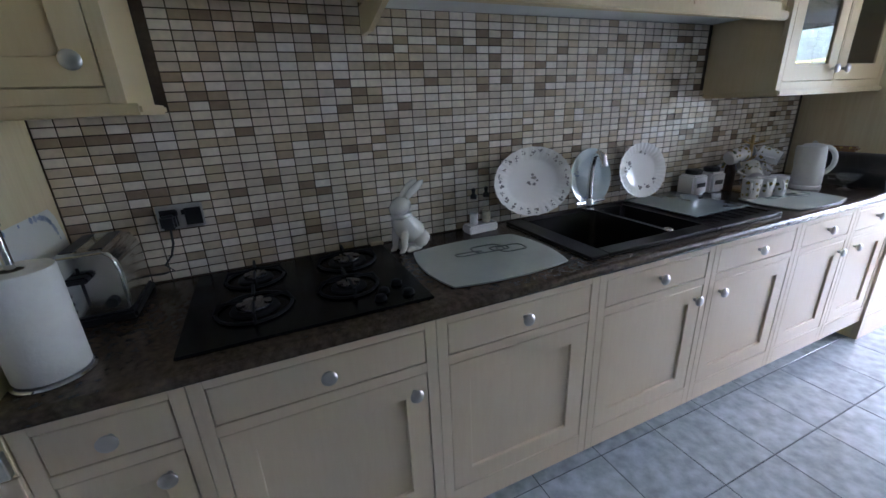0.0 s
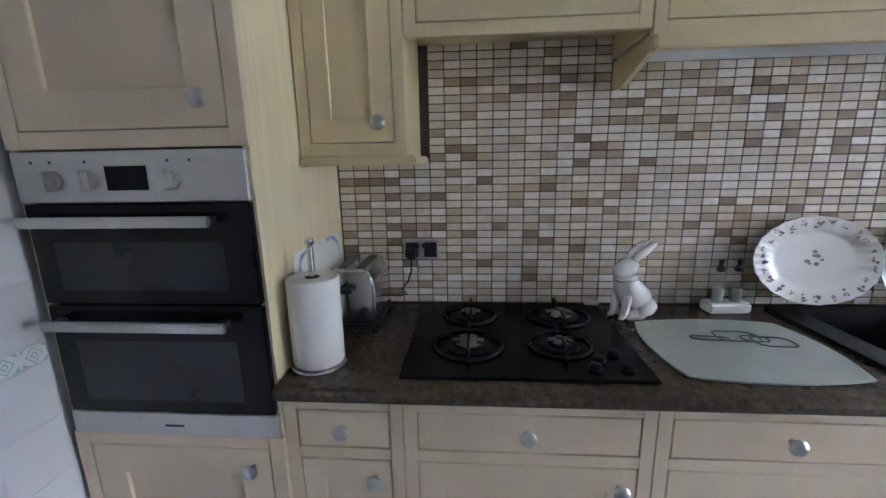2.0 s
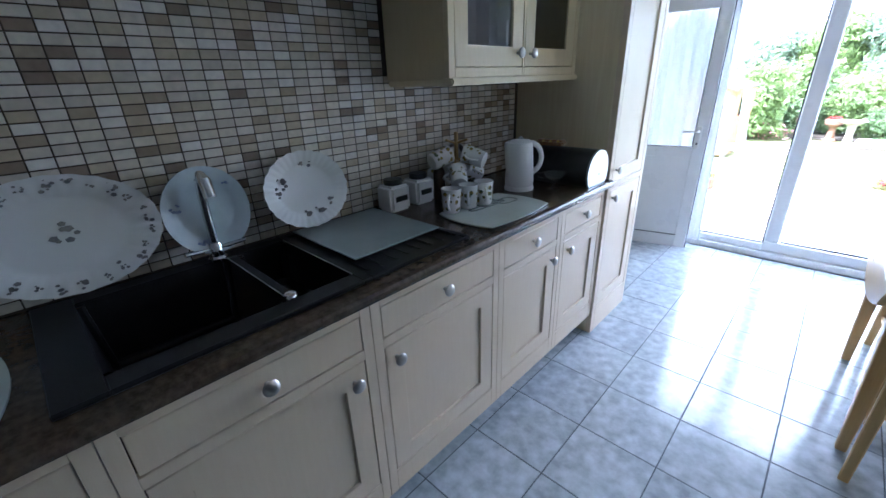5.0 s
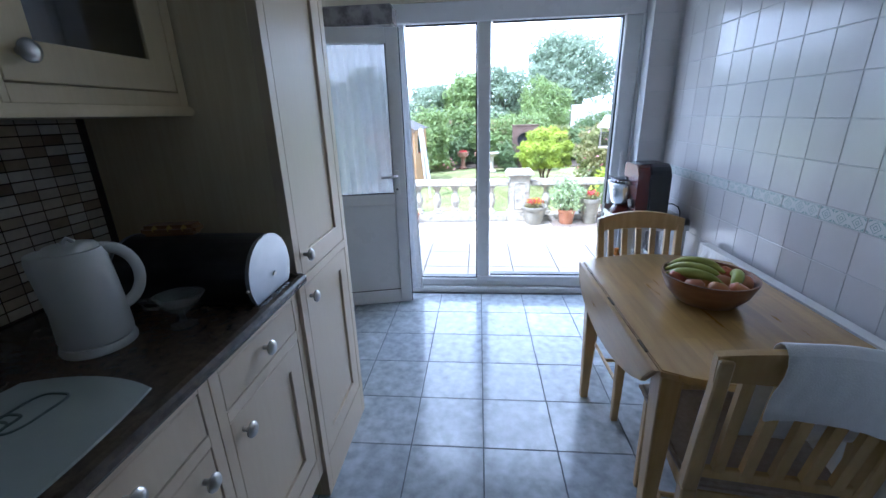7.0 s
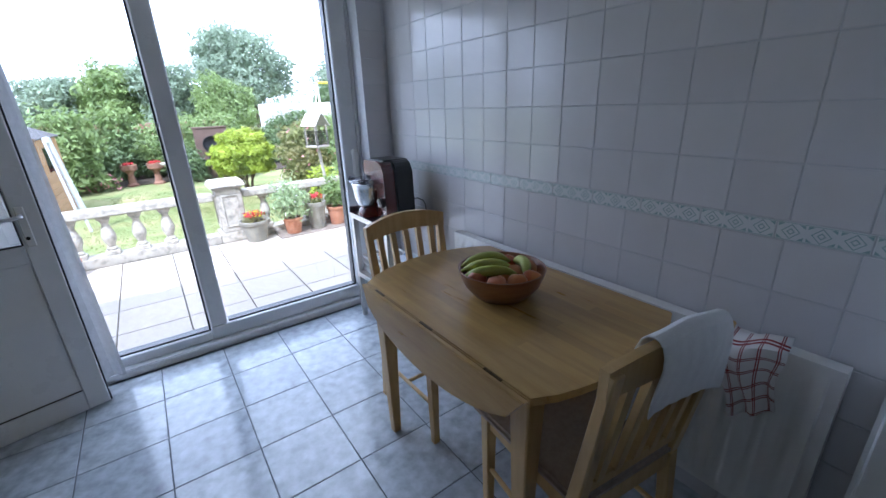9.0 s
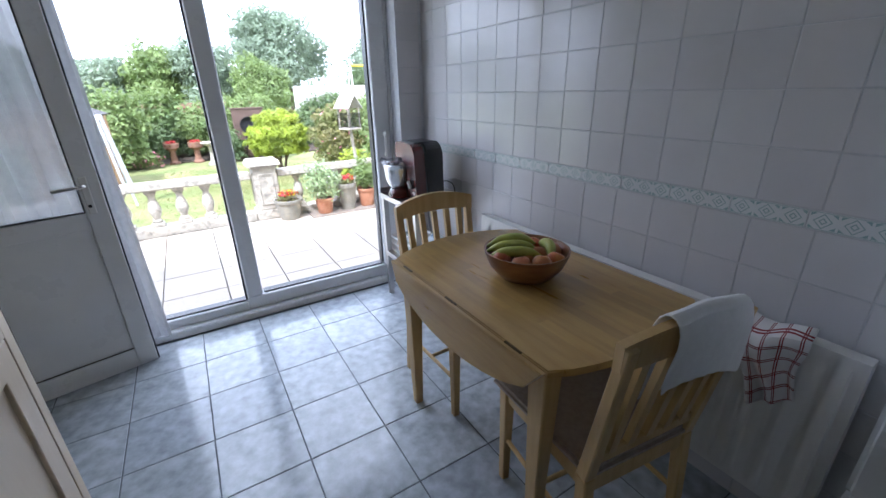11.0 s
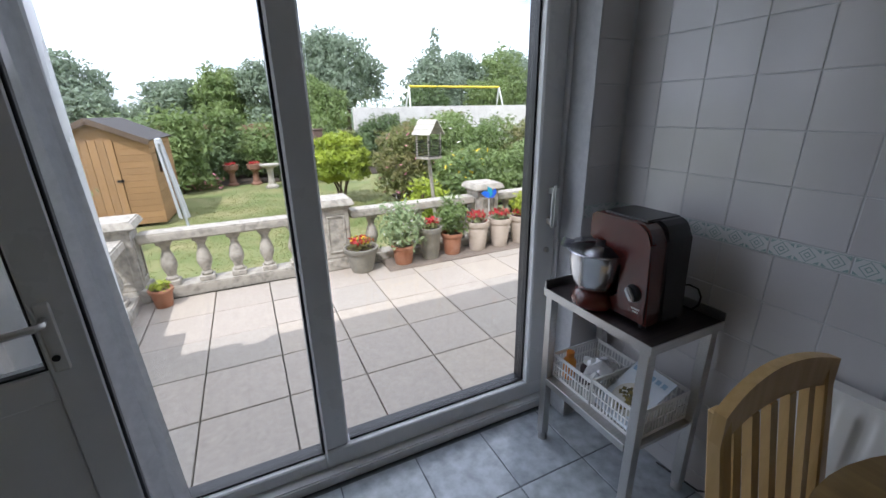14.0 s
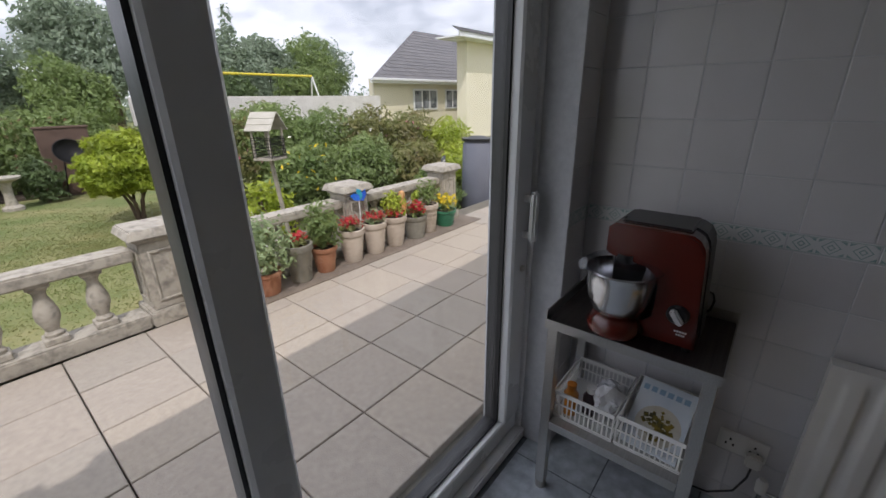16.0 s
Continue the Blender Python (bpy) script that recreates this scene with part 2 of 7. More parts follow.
quarter_turn = pn_.new("ShaderNodeMapping")
quarter_turn.inputs["Rotation"].default_value = (0, 0, radians(90))
pl_.new(pn_.new("ShaderNodeTexCoord").outputs["Object"], quarter_turn.inputs["Vector"])
pl_.new(quarter_turn.outputs["Vector"], stave.inputs["Vector"])
tone = pn_.new("ShaderNodeMix")
tone.data_type, tone.blend_type = "RGBA", "MULTIPLY"
tone.inputs["Factor"].default_value = 0.75
pl_.new(pn_["Principled BSDF"].inputs["Base Color"].links[0].from_socket, tone.inputs["A"])
pl_.new(stave.outputs["Color"], tone.inputs["B"])
pl_.new(tone.outputs["Result"], pn_["Principled BSDF"].inputs["Base Color"])
PINE_UP = material("pale_lacquered_wood", (0.51, 0.33, 0.12), 0.38, color2=(0.60, 0.41, 0.175), scale=3.2, stretch=(9, 9, 0.9), bump=0.04, coat=0.1)
SEATCLOTH = material("grey_brown_seat_fabric", (0.38, 0.30, 0.23), 0.95, color2=(0.45, 0.36, 0.28), scale=60, bump=0.3, bump_scale=300)
BOWLWOOD = material("dark_turned_wood", (0.19, 0.075, 0.03), 0.32, color2=(0.27, 0.12, 0.05), scale=4, stretch=(2, 2, 14), bump=0.05, coat=0.2)
TOWEL = material("white_terry", (0.80, 0.80, 0.80), 0.98, color2=(0.85, 0.85, 0.85), scale=40, bump=0.4, bump_scale=260)
GLASS = clear_glass("window_glass", (0.97, 0.985, 0.98))
DARKGLASS = clear_glass("cabinet_glass", (0.55, 0.55, 0.52), 0.13)


# ---- builders ----
def thing(name, loc, label, category, group="", kind="", rz=0.0, size=(1.0, 1.0, 1.0)):
    ob = new(name)
    ob.matrix_world = pose(*loc, 0, 0, rz) @ Matrix.Diagonal((*size, 1.0))
    return tagged(ob, label, category, group, kind)


def finish(name, bm, mat, parent=None, label="", smooth=False):
    me = bpy.data.meshes.new(name)
    bmesh.ops.recalc_face_normals(bm, faces=bm.faces)
    if smooth:
        for f in bm.faces:
            f.smooth = True
        for e in bm.edges:
            if len(e.link_faces) == 2 and e.calc_face_angle(0) > 0.75:
                e.smooth = False
    bm.to_mesh(me)
    bm.free()
    for m in (mat if isinstance(mat, (list, tuple)) else (mat,)):
        me.materials.append(m)
    ob = new(name, me)
    if parent is not None:
        ob.parent = parent
    if label:
        ob["label"] = label
    return ob


part = finish


def add_box(bm, lo, hi, mi=0):
    (a, b, c), (d, e, f) = lo, hi
    v = [bm.verts.new(p) for p in ((a, b, c), (d, b, c), (d, e, c), (a, e, c), (a, b, f), (d, b, f), (d, e, f), (a, e, f))]
    fs = [bm.faces.new([v[i] for i in q]) for q in ((0, 3, 2, 1), (4, 5, 6, 7), (0, 1, 5, 4), (1, 2, 6, 5), (2, 3, 7, 6), (3, 0, 4, 7))]
    for f in fs:
        f.material_index = mi
    return v


def bevelled(bm, width, segments=1):
    if width:
        bmesh.ops.bevel(bm, geom=list(bm.edges), offset=width, segments=segments, affect="EDGES", clamp_overlap=True)
    return bm


def box(name, lo, hi, mat, parent=None, bevel=0.002, label="", segments=1, turn=None):
    bm = bmesh.new()
    add_box(bm, lo, hi)
    bevelled(bm, bevel, segments)
    if turn is not None:
        bm.transform(turn)
    return finish(name, bm, mat, parent, label, segments > 1)


def boxes(name, items, mat, parent=None, bevel=0.0, label="", turn=None):
    bm = bmesh.new()
    for lo, hi in items:
        add_box(bm, lo, hi)
    bevelled(bm, bevel)
    if turn is not None:
        bm.transform(turn)
    return finish(name, bm, mat, parent, label)


def each(name, items, mat, parent=None, bevel=0.0, label="", turn=None):
    """One part for each box."""
    for lo, hi in items:
        box(name, lo, hi, mat, parent, bevel, label, 1, turn)


def add_lathe(bm, profile, seg=24, turn=None, mi=0):
    rings = []
    for r, z in profile:
        if r < 1e-5:
            rings.append([bm.verts.new((0, 0, z))])
        else:
            rings.append([bm.verts.new((r * math.cos(2 * math.pi * k / seg), r * math.sin(2 * math.pi * k / seg), z)) for k in range(seg)])
    made = [v for r in rings for v in r]
    for a, b in zip(rings, rings[1:]):
        if len(a) == 1 and len(b) == 1:
            continue
        for k in range(seg):
            j = (k + 1) % seg
            if len(a) == 1:
                f = bm.faces.new((a[0], b[k], b[j]))
            elif len(b) == 1:
                f = bm.faces.new((a[k], a[j], b[0]))
            else:
                f = bm.faces.new((a[k], a[j], b[j], b[k]))
            f.material_index = mi
    if turn is not None:
        bmesh.ops.transform(bm, matrix=turn, verts=made)
    return made


def lathe(name, profile, mat, parent=None, turn=None, seg=24, label=""):
    bm = bmesh.new()
    add_lathe(bm, profile, seg, turn)
    return finish(name, bm, mat, parent, label, True)


def add_tube(bm, pts, radius, seg=8):
    pts = [Vector(p) for p in pts]
    radii = radius if isinstance(radius, (list, tuple)) else [radius] * len(pts)
    rings, side = [], None
    for k, p in enumerate(pts):
        d = (pts[min(k + 1, len(pts) - 1)] - pts[max(k - 1, 0)]).normalized()
        if side is None:
            side = d.orthogonal().normalized()
        side = (side - d * side.dot(d)).normalized()
        up = d.cross(side)
        rings.append([bm.verts.new(p + radii[k] * (math.cos(2 * math.pi * j / seg) * side + math.sin(2 * math.pi * j / seg) * up)) for j in range(seg)])
    for a, b in zip(rings, rings[1:]):
        for j in range(seg):
            i = (j + 1) % seg
            bm.faces.new((a[j], a[i], b[i], b[j]))
    bm.faces.new(rings[0][::-1])
    bm.faces.new(rings[-1])


def tube(name, pts, radius, mat, parent=None, seg=8, label=""):
    bm = bmesh.new()
    add_tube(bm, pts, radius, seg)
    return finish(name, bm, mat, parent, label, True)


def slab_of(name, outline, z0, z1, mat, parent=None, bevel=0.0, label="", turn=None):
    """An upright prism over a flat outline of (x, y)."""
    bm = bmesh.new()
    lo = [bm.verts.new((x, y, z0)) for x, y in outline]
    hi = [bm.verts.new((x, y, z1)) for x, y in outline]
    bm.faces.new(lo[::-1])
    bm.faces.new(hi)
    n = len(lo)
    for k in range(n):
        j = (k + 1) % n
        bm.faces.new((lo[k], lo[j], hi[j], hi[k]))
    if bevel:
        bmesh.ops.bevel(bm, geom=[e for e in bm.edges if abs(e.verts[0].co.z - e.verts[1].co.z) < 1e-6], offset=bevel, segments=2, affect="EDGES", clamp_overlap=True)
    if turn is not None:
        bm.transform(turn)
    return finish(name, bm, mat, parent, label)


def structure(ob, label, category):
    return tagged(ob, label, category, "", "structure")


# ---- the room ----
RW, YP, YB, CEIL = 2.50, 5.64, -0.762, 2.40   # right wall, patio plane, end wall, ceiling height
structure(box("floor", (-0.12, YB - 0.12, -0.10), (RW + 0.12, 5.74, -0.002), GROUTFLOOR, bevel=0), "grey marbled ceramic floor tiles with dark grout", "floor")
structure(box("ceiling", (-0.12, YB - 0.12, CEIL), (RW + 0.12, 5.80, CEIL + 0.12), CEILPAINT, bevel=0), "white painted ceiling", "ceiling")
structure(box("wall_west", (-0.14, YB - 0.12, -0.10), (-0.0012, 5.30, CEIL), GROUT, bevel=0), "kitchen wall with small stone mosaic tiles", "wall")
structure(box("wall_east", (RW + 0.0006, YB - 0.12, -0.10), (RW + 0.14, 5.80, CEIL), GROUTWHITE, bevel=0), "wall with square white glazed tiles", "wall")
structure(box("wall_south", (-0.0012, YB - 0.12, -0.10), (RW + 0.0006, YB - 0.0006, CEIL), GROUTWHITE, bevel=0), "end wall with square white glazed tiles", "wall")
# pillar at the patio end, and the lintel above the frame
structure(box("wall_pier", (2.315, 5.4645, -0.10), (RW + 0.0006, 5.80, CEIL), GROUTWHITE, bevel=0), "narrow tiled return wall beside the patio door", "wall")
structure(box("wall_lintel", (-0.14, 5.60, 2.19), (2.315, 5.80, CEIL), WALLPAINT, bevel=0), "painted strip of wall above the patio door", "wall")
structure(box("wall_stub", (-0.30, 5.30, -0.10), (-0.16, 5.80, CEIL), WALLPAINT, bevel=0), "painted return wall beside the back door", "wall")

# patio frame
win = structure(thing("window_1", (0, YP, 0), "white plastic patio window frame with clear glass", "patio door"), "white plastic patio window frame with clear glass", "patio door")
FX = (0.60, 0.655, 1.180, 1.279, 2.186, 2.30)
box("sill", (0.56, -0.065, 0.0), (2.315, 0.10, 0.052), UPVC, win, 0.006, "white plastic threshold", 2)
box("bottom_rail", (FX[0], -0.02, 0.052), (FX[2], 0.06, 0.112), UPVC, win, 0.006)
box("bottom_rail", (FX[2], -0.024, 0.052), (FX[5], 0.06, 0.140), UPVC, win, 0.006)
box("head_rail", (-0.16, -0.03, 2.06), (2.315, 0.07, 2.19), UPVC, win, 0.006)
box("stile", (FX[0], -0.02, 0.112), (FX[1], 0.06, 2.06), UPVC, win, 0.006)
box("mullion", (FX[2], -0.018, 0.140), (FX[3], 0.06, 2.06), UPVC, win, 0.008)
box("stile", (FX[4], -0.035, 0.140), (FX[5], 0.06, 2.06), UPVC, win, 0.008)
box("jamb", (FX[5], -0.05, 0.052), (2.315, 0.09, 2.06), UPVC, win, 0.004)
for a, b, zb in ((FX[1], FX[2], 0.112), (FX[3], FX[4], 0.140)):
    g = 0.010
    each("gasket", [((b - g, 0.004, zb), (b, 0.064, 2.06)),
                     ((a + g, 0.004, zb), (b - g, 0.064, zb + g)), ((a + g, 0.004, 2.06 - g), (b - g, 0.03, 2.06))], BLACKPLASTIC, win)
    pane = box("pane", (a + g, 0.012, zb + g), (b - g, 0.018, 2.06 - g), GLASS, win, 0)
    pane.visible_shadow = False
hd = box("handle", (2.235, -0.085, 0.97), (2.27, -0.06, 1.16), WHITEPLASTIC, win, 0.008, "white pull handle", 2)
each("handle_foot", [((2.243, -0.064, 0.985), (2.263, -0.034, 1.01)), ((2.243, -0.064, 1.12), (2.263, -0.034, 1.145))], WHITEPLASTIC, hd)
lathe("lock", [(0.0, 0), (0.012, 0), (0.012, 0.012), (0.006, 0.016), (0, 0.016)], NICKEL, win, pose(2.25, -0.034, 0.86, 90), 12)

# half-glazed back door, standing a little open
door = structure(thing("door_1", (0.085, 5.283, 0.012), "white half-glazed plastic back door standing ajar", "door", rz=13.6), "white half-glazed plastic back door standing ajar", "door")
DW, DH, DS = 0.578, 1.995, 0.088
each("door_frame", [((0, -0.03, 0), (DS, 0.035, DH)), ((DW - DS, -0.03, 0), (DW, 0.035, DH)), ((DS, -0.03, 0), (DW - DS, 0.035, 0.108)),
                     ((DS, -0.03, 0.803), (DW - DS, 0.035, 0.886)), ((DS, -0.03, DH - 0.098), (DW - DS, 0.035, DH))], UPVC, door, 0.004)
box("door_panel", (DS, -0.016, 0.108), (DW - DS, 0.02, 0.803), UPVC, door, 0.003)
each("panel_seal", [((DS, -0.021, 0.108), (DW - DS, -0.0162, 0.113)), ((DS, -0.021, 0.113), (DS + 0.005, -0.0162, 0.803))], BLACKPLASTIC, door)
box("edge_seal", (DW, -0.024, 0.0), (DW + 0.008, 0.028, DH), BLACKPLASTIC, door, 0.002, "black rubber seal")
dp = box("pane", (DS, -0.002, 0.886), (DW - DS, 0.006, DH - 0.098), GLASS, door, 0)
dp.visible_shadow = False
each("pane_bead", [((DS, -0.022, 0.886), (DW - DS, -0.004, 0.892)), ((DW - DS - 0.006, -0.022, 0.892), (DW - DS, -0.004, DH - 0.098))], BLACKPLASTIC, door)
h = box("door_handle", (DW - 0.078, -0.040, 0.88), (DW - 0.046, -0.030, 1.06), WHITEPLASTIC, door, 0.004, "long white handle plate")
tube("lever", [(DW - 0.066, -0.040, 1.02), (DW - 0.066, -0.075, 1.02), (DW - 0.075, -0.085, 1.02), (DW - 0.185, -0.085, 1.015)], 0.009, NICKEL, h)
lathe("keyhole", [(0, 0), (0.008, 0), (0.008, 0.004), (0, 0.004)], BLACKPLASTIC, h, pose(DW - 0.066, -0.040, 0.92, 90), 12)
# pleated net curtain beyond the door
bm = bmesh.new()
prev = None
for k in range(61):
    u = k / 60
    x = -0.12 + 0.80 * u
    y = 5.50 + 0.018 * math.sin(u * 62) + 0.008 * math.sin(u * 23 + 1)
    row = [bm.verts.new((x + 0.05 * (1 - s) * u, y + 0.05 * (1 - s), 0.06 + 1.96 * s)) for s in (0, 0.3, 0.7, 1)]
    if prev:
        for a in range(3):
            bm.faces.new((prev[a], row[a], row[a + 1], prev[a + 1]))
    prev = row
NET = material("white_net_fabric", (0.44, 0.45, 0.46), 0.9, color2=(0.52, 0.53, 0.54), scale=30, translucent=0.12)
nn, nl = NET.node_tree.nodes, NET.node_tree.links
sheer = nn.new("ShaderNodeMixShader")
sheer.inputs["Fac"].default_value = 0.06
solid = nn["Material Output"].inputs["Surface"].links[0].from_socket
nl.new(solid, sheer.inputs[1])
nl.new(nn.new("ShaderNodeBsdfTransparent").outputs["BSDF"], sheer.inputs[2])
nl.new(sheer.outputs["Shader"], nn["Material Output"].inputs["Surface"])
nt = finish("net_curtain", bm, NET, None, "", True)
tagged(nt, "white net curtain hanging behind the back door", "curtain")
structure(box("trim_pelmet", (-0.13, 5.40, 2.03), (0.62, 5.58, 2.15), material("grey_patterned_fabric", (0.16, 0.15, 0.16), 0.9, color2=(0.40, 0.38, 0.38), scale=9, contrast=(0.4, 0.6), bump=0.2), None, 0.01, "", 2), "grey patterned fabric pelmet above the back door", "pelmet")

# house walls mostly out of view, added so their shadow reaches across the patio
structure(box("wall_outer_east", (RW + 0.14, 5.50, -0.55), (9.0, 5.80, 2.52), WALLPAINT, None, 0), "outside house wall added to shade the patio", "wall")
structure(box("wall_outer_west", (-3.2, 5.50, -0.55), (-0.30, 5.80, 2.52), WALLPAINT, None, 0), "outside house wall added to shade the patio", "wall")


# ---- kitchen units along the west wall ----
def knob(parent, x, y, z):
    lathe("knob", [(0, 0), (0.007, 0), (0.007, 0.012), (0.012, 0.016), (0.0205, 0.021), (0.0215, 0.026), (0.018, 0.031), (0.008, 0.034), (0, 0.0345)],
          NICKEL, parent, pose(x, y, z, 0, 90), 16, "satin nickel oval knob")


def shaker(name, y0, z0, y1, z1, x, parent, kx=None, rail=0.075, glazed=False, flat=False):
    """A door or drawer front in the plane x, with a sunk panel."""
    bm = bmesh.new()
    t = 0.020
    if flat:
        add_box(bm, (x - t, y0, z0), (x, y1, z1))
        bevelled(bm, 0.0022)
        d = finish(name, bm, CREAM, parent)
    else:
        r = rail
        rings = []
        for xx, o in ((x - t, 0.0), (x - 0.002, 0.0), (x, 0.002), (x, r - 0.002), (x - 0.002, r), (x - t, r)):
            rings.append([bm.verts.new((xx, ya, za)) for ya, za in ((y0 + o, z0 + o), (y1 - o, z0 + o), (y1 - o, z1 - o), (y0 + o, z1 - o))])
        for a, b in zip(rings, rings[1:] + rings[:1]):
            for k in range(4):
                bm.faces.new((a[k], a[(k + 1) % 4], b[(k + 1) % 4], b[k]))
        d = finish(name, bm, CREAM, parent)
        if glazed:
            pn = box("pane", (x - 0.012, y0 + r, z0 + r), (x - 0.008, y1 - r, z1 - r), DARKGLASS, d, 0, "dark clear glass")
            pn.visible_shadow = False
        else:
            box("panel", (x - t, y0 + r, z0 + r), (x - 0.010, y1 - r, z1 - r), CREAM, d, 0)
    if kx:
        knob(d, x, *kx)
    return d


def face_frame(parent, w, z0, z1, x, openings, t=0.022):
    """Frame round openings (y0, z0, y1, z1), made of upright and level strips."""
    items = []
    ys = sorted({0.0, w, *[o[0] for o in openings], *[o[2] for o in openings]})
    zs = sorted({z0, z1, *[o[1] for o in openings], *[o[3] for o in openings]})
    for ya, yb in zip(ys, ys[1:]):
        run = None
        for za, zb in zip(zs, zs[1:]):
            cy, cz = (ya + yb) / 2, (za + zb) / 2
            solid = not any(o[0] < cy < o[2] and o[1] < cz < o[3] for o in openings)
            if solid:
                run = (run[0], zb) if run else (za, zb)
            if run and (not solid or zb == zs[-1]):
                items.append(((x - t, ya, run[0]), (x, yb, run[1])))
                run = None
    return boxes("face_frame", items, CREAM, parent, 0.0012)


XF = 0.585          # front plane of the base units
GAP = 0.0028


def base_unit(y0, w, knob_door, label, top=0.925):
    u = thing("base_unit", (0, y0, 0), label, "kitchen cabinet", "base units under the worktop")
    w = w - 0.002
    box("body", (0.02, 0.004, 0.13), (XF - 0.03, w - 0.004, top), GAP_SHADE, u, 0, "cabinet inside coloured dark as gap shade")
    op = [(0.034, 0.778, w - 0.034, 0.890), (0.034, 0.225, w - 0.034, 0.745)]
    face_frame(u, w, 0.13, 0.928, XF, op)
    a = op[0]
    shaker("drawer_front", a[0] + GAP, a[1] + GAP, a[2] - GAP, a[3] - GAP, XF - 0.001, u, (w / 2, 0.838), flat=True)
    a = op[1]
    ky = a[2] - 0.045 if knob_door == "r" else a[0] + 0.045
    shaker("door", a[0] + GAP, a[1] + GAP, a[2] - GAP, a[3] - GAP, XF - 0.001, u, (ky, 0.690) if knob_door else None, rail=0.072 if w > 0.4 else 0.06)
    box("plinth", (XF - 0.107, 0.001, 0.0), (XF - 0.090, w - 0.001, 0.129), CREAM, u, 0.001)
    return u


UNITS = ((-0.155, 0.317, "r"), (0.162, 0.630, "r"), (0.792, 0.626, ""), (1.418, 0.618, "r"), (2.036, 0.616, "l"), (2.652, 0.493, "r"), (3.145, 0.465, "l"))
for y0, w, side in UNITS:
    base_unit(y0, w, side, "cream painted shaker base cabinet with drawer and nickel knobs", 0.70 if 1.2 < y0 < 2.2 else 0.925)

# worktop with a rounded front edge
bm = bmesh.new()
prof = [(0.525, 0.931), (0.612, 0.931), (0.623, 0.936), (0.628, 0.945), (0.628, 0.957), (0.623, 0.966), (0.612, 0.970), (0.525, 0.970)]
ring = [[bm.verts.new((x, y, z)) for x, z in prof] for y in (-0.155, 3.610)]
for k in range(len(prof)):
    j = (k + 1) % len(prof)
    bm.faces.new((ring[0][k], ring[1][k], ring[1][j], ring[0][j]))
bm.faces.new(ring[0])
bm.faces.new(ring[1][::-1])
for lo, hi in (((0.0, -0.155, 0.931), (0.525, 1.455, 0.970)), ((0.0, 1.455, 0.931), (0.075, 2.045, 0.970)), ((0.0, 2.045, 0.931), (0.525, 3.610, 0.970))):
    add_box(bm, lo, hi)
tagged(finish("worktop", bm, WORKTOP), "dark brown granite-effect laminate worktop", "worktop")

# tall housing with the double oven
TW = 0.590
tower = thing("oven_housing", (0, -0.747, 0), "tall cream cabinet housing a built-in double oven", "kitchen cabinet")
box("side_panel", (0, TW - 0.02, 0), (XF + 0.004, TW - 0.001, 2.38), ASHVENEER, tower, 0.001, "pale ash veneer side")
box("side_panel", (0, 0.0, 0), (XF + 0.004, 0.019, 2.38), ASHVENEER, tower, 0.001, "pale ash veneer side")
each("body", [((0.02, 0.02, 0.13), (XF - 0.03, TW - 0.02, 0.775)), ((0.02, 0.02, 1.56), (XF - 0.03, TW - 0.02, 2.37))], GAP_SHADE, tower)
for za, zb, lo, hi in ((0.13, 0.810, 0.165, 0.776), (1.555, 2.38, 1.595, 2.34)):
    fr = [(0.04, lo, TW - 0.04, hi)]
    face_frame(tower, TW, za, zb, XF + 0.012, fr)
    kz = hi - 0.055 if za < 1 else lo + 0.06
    shaker("door", 0.04 + GAP, lo + GAP, TW - 0.04 - GAP, hi - GAP, XF + 0.011, tower, (TW - 0.09, kz), rail=0.085)
box("plinth", (XF - 0.045, 0.02, 0), (XF - 0.028, TW - 0.02, 0.128), CREAM, tower, 0.001)

oven = thing("double_oven", (0, -0.731, 0.028), "built-in steel and black glass double oven", "oven", size=(1.0, 1.042, 1.044))
OW = 0.546
box("body", (0.04, 0.015, 0.755), (XF - 0.005, OW - 0.015, 1.46), BLACKPLASTIC, oven, 0)
cp = box("control_panel", (XF - 0.005, 0, 1.345), (XF + 0.022, OW, 1.458), STEEL, oven, 0.003, "brushed steel control panel")
box("display", (XF + 0.0225, 0.222, 1.372), (XF + 0.0245, 0.318, 1.425), BLACKGLASS, cp, 0.0005, "black clock display")
for ky in (0.095, 0.178, 0.372):
    kb = lathe("dial", [(0, 0), (0.022, 0), (0.021, 0.006), (0.014, 0.008), (0, 0.008)], STEEL, cp, pose(XF + 0.022, ky, 1.395, 0, 90), 20)
    box("dial_grip", (XF + 0.028, ky - 0.0075, 1.374), (XF + 0.050, ky + 0.0075, 1.416), STEEL, kb, 0.002)
each("symbols", [((XF + 0.0222, y - 0.003, 1.432), (XF + 0.0228, y + 0.003, 1.438)) for y in (0.05, 0.095, 0.178, 0.37, 0.42)], BLACKPLASTIC, cp)
for za, zb, hz in ((1.105, 1.342, 1.305), (0.818, 1.100, 1.062)):
    od = box("oven_door", (XF - 0.005, 0.004, za), (XF + 0.020, OW - 0.004, zb), BLACKGLASS, oven, 0.003, "black glass oven door")
    box("window", (XF + 0.0195, 0.06, za + 0.035), (XF + 0.021, OW - 0.075, hz - 0.05), material("smoked_oven_glass", (0.012, 0.013, 0.015), 0.12, color2=(0.02, 0.021, 0.023), scale=3), od, 0)
    hb = box("handle", (XF + 0.048, 0.02, hz - 0.012), (XF + 0.066, OW - 0.075, hz + 0.012), STEEL, od, 0.005, "brushed steel bar handle", 2)
    each("handle_foot", [((XF + 0.018, y, hz - 0.008), (XF + 0.050, y + 0.022, hz + 0.008)) for y in (0.03, OW - 0.107)], BLACKPLASTIC, hb)
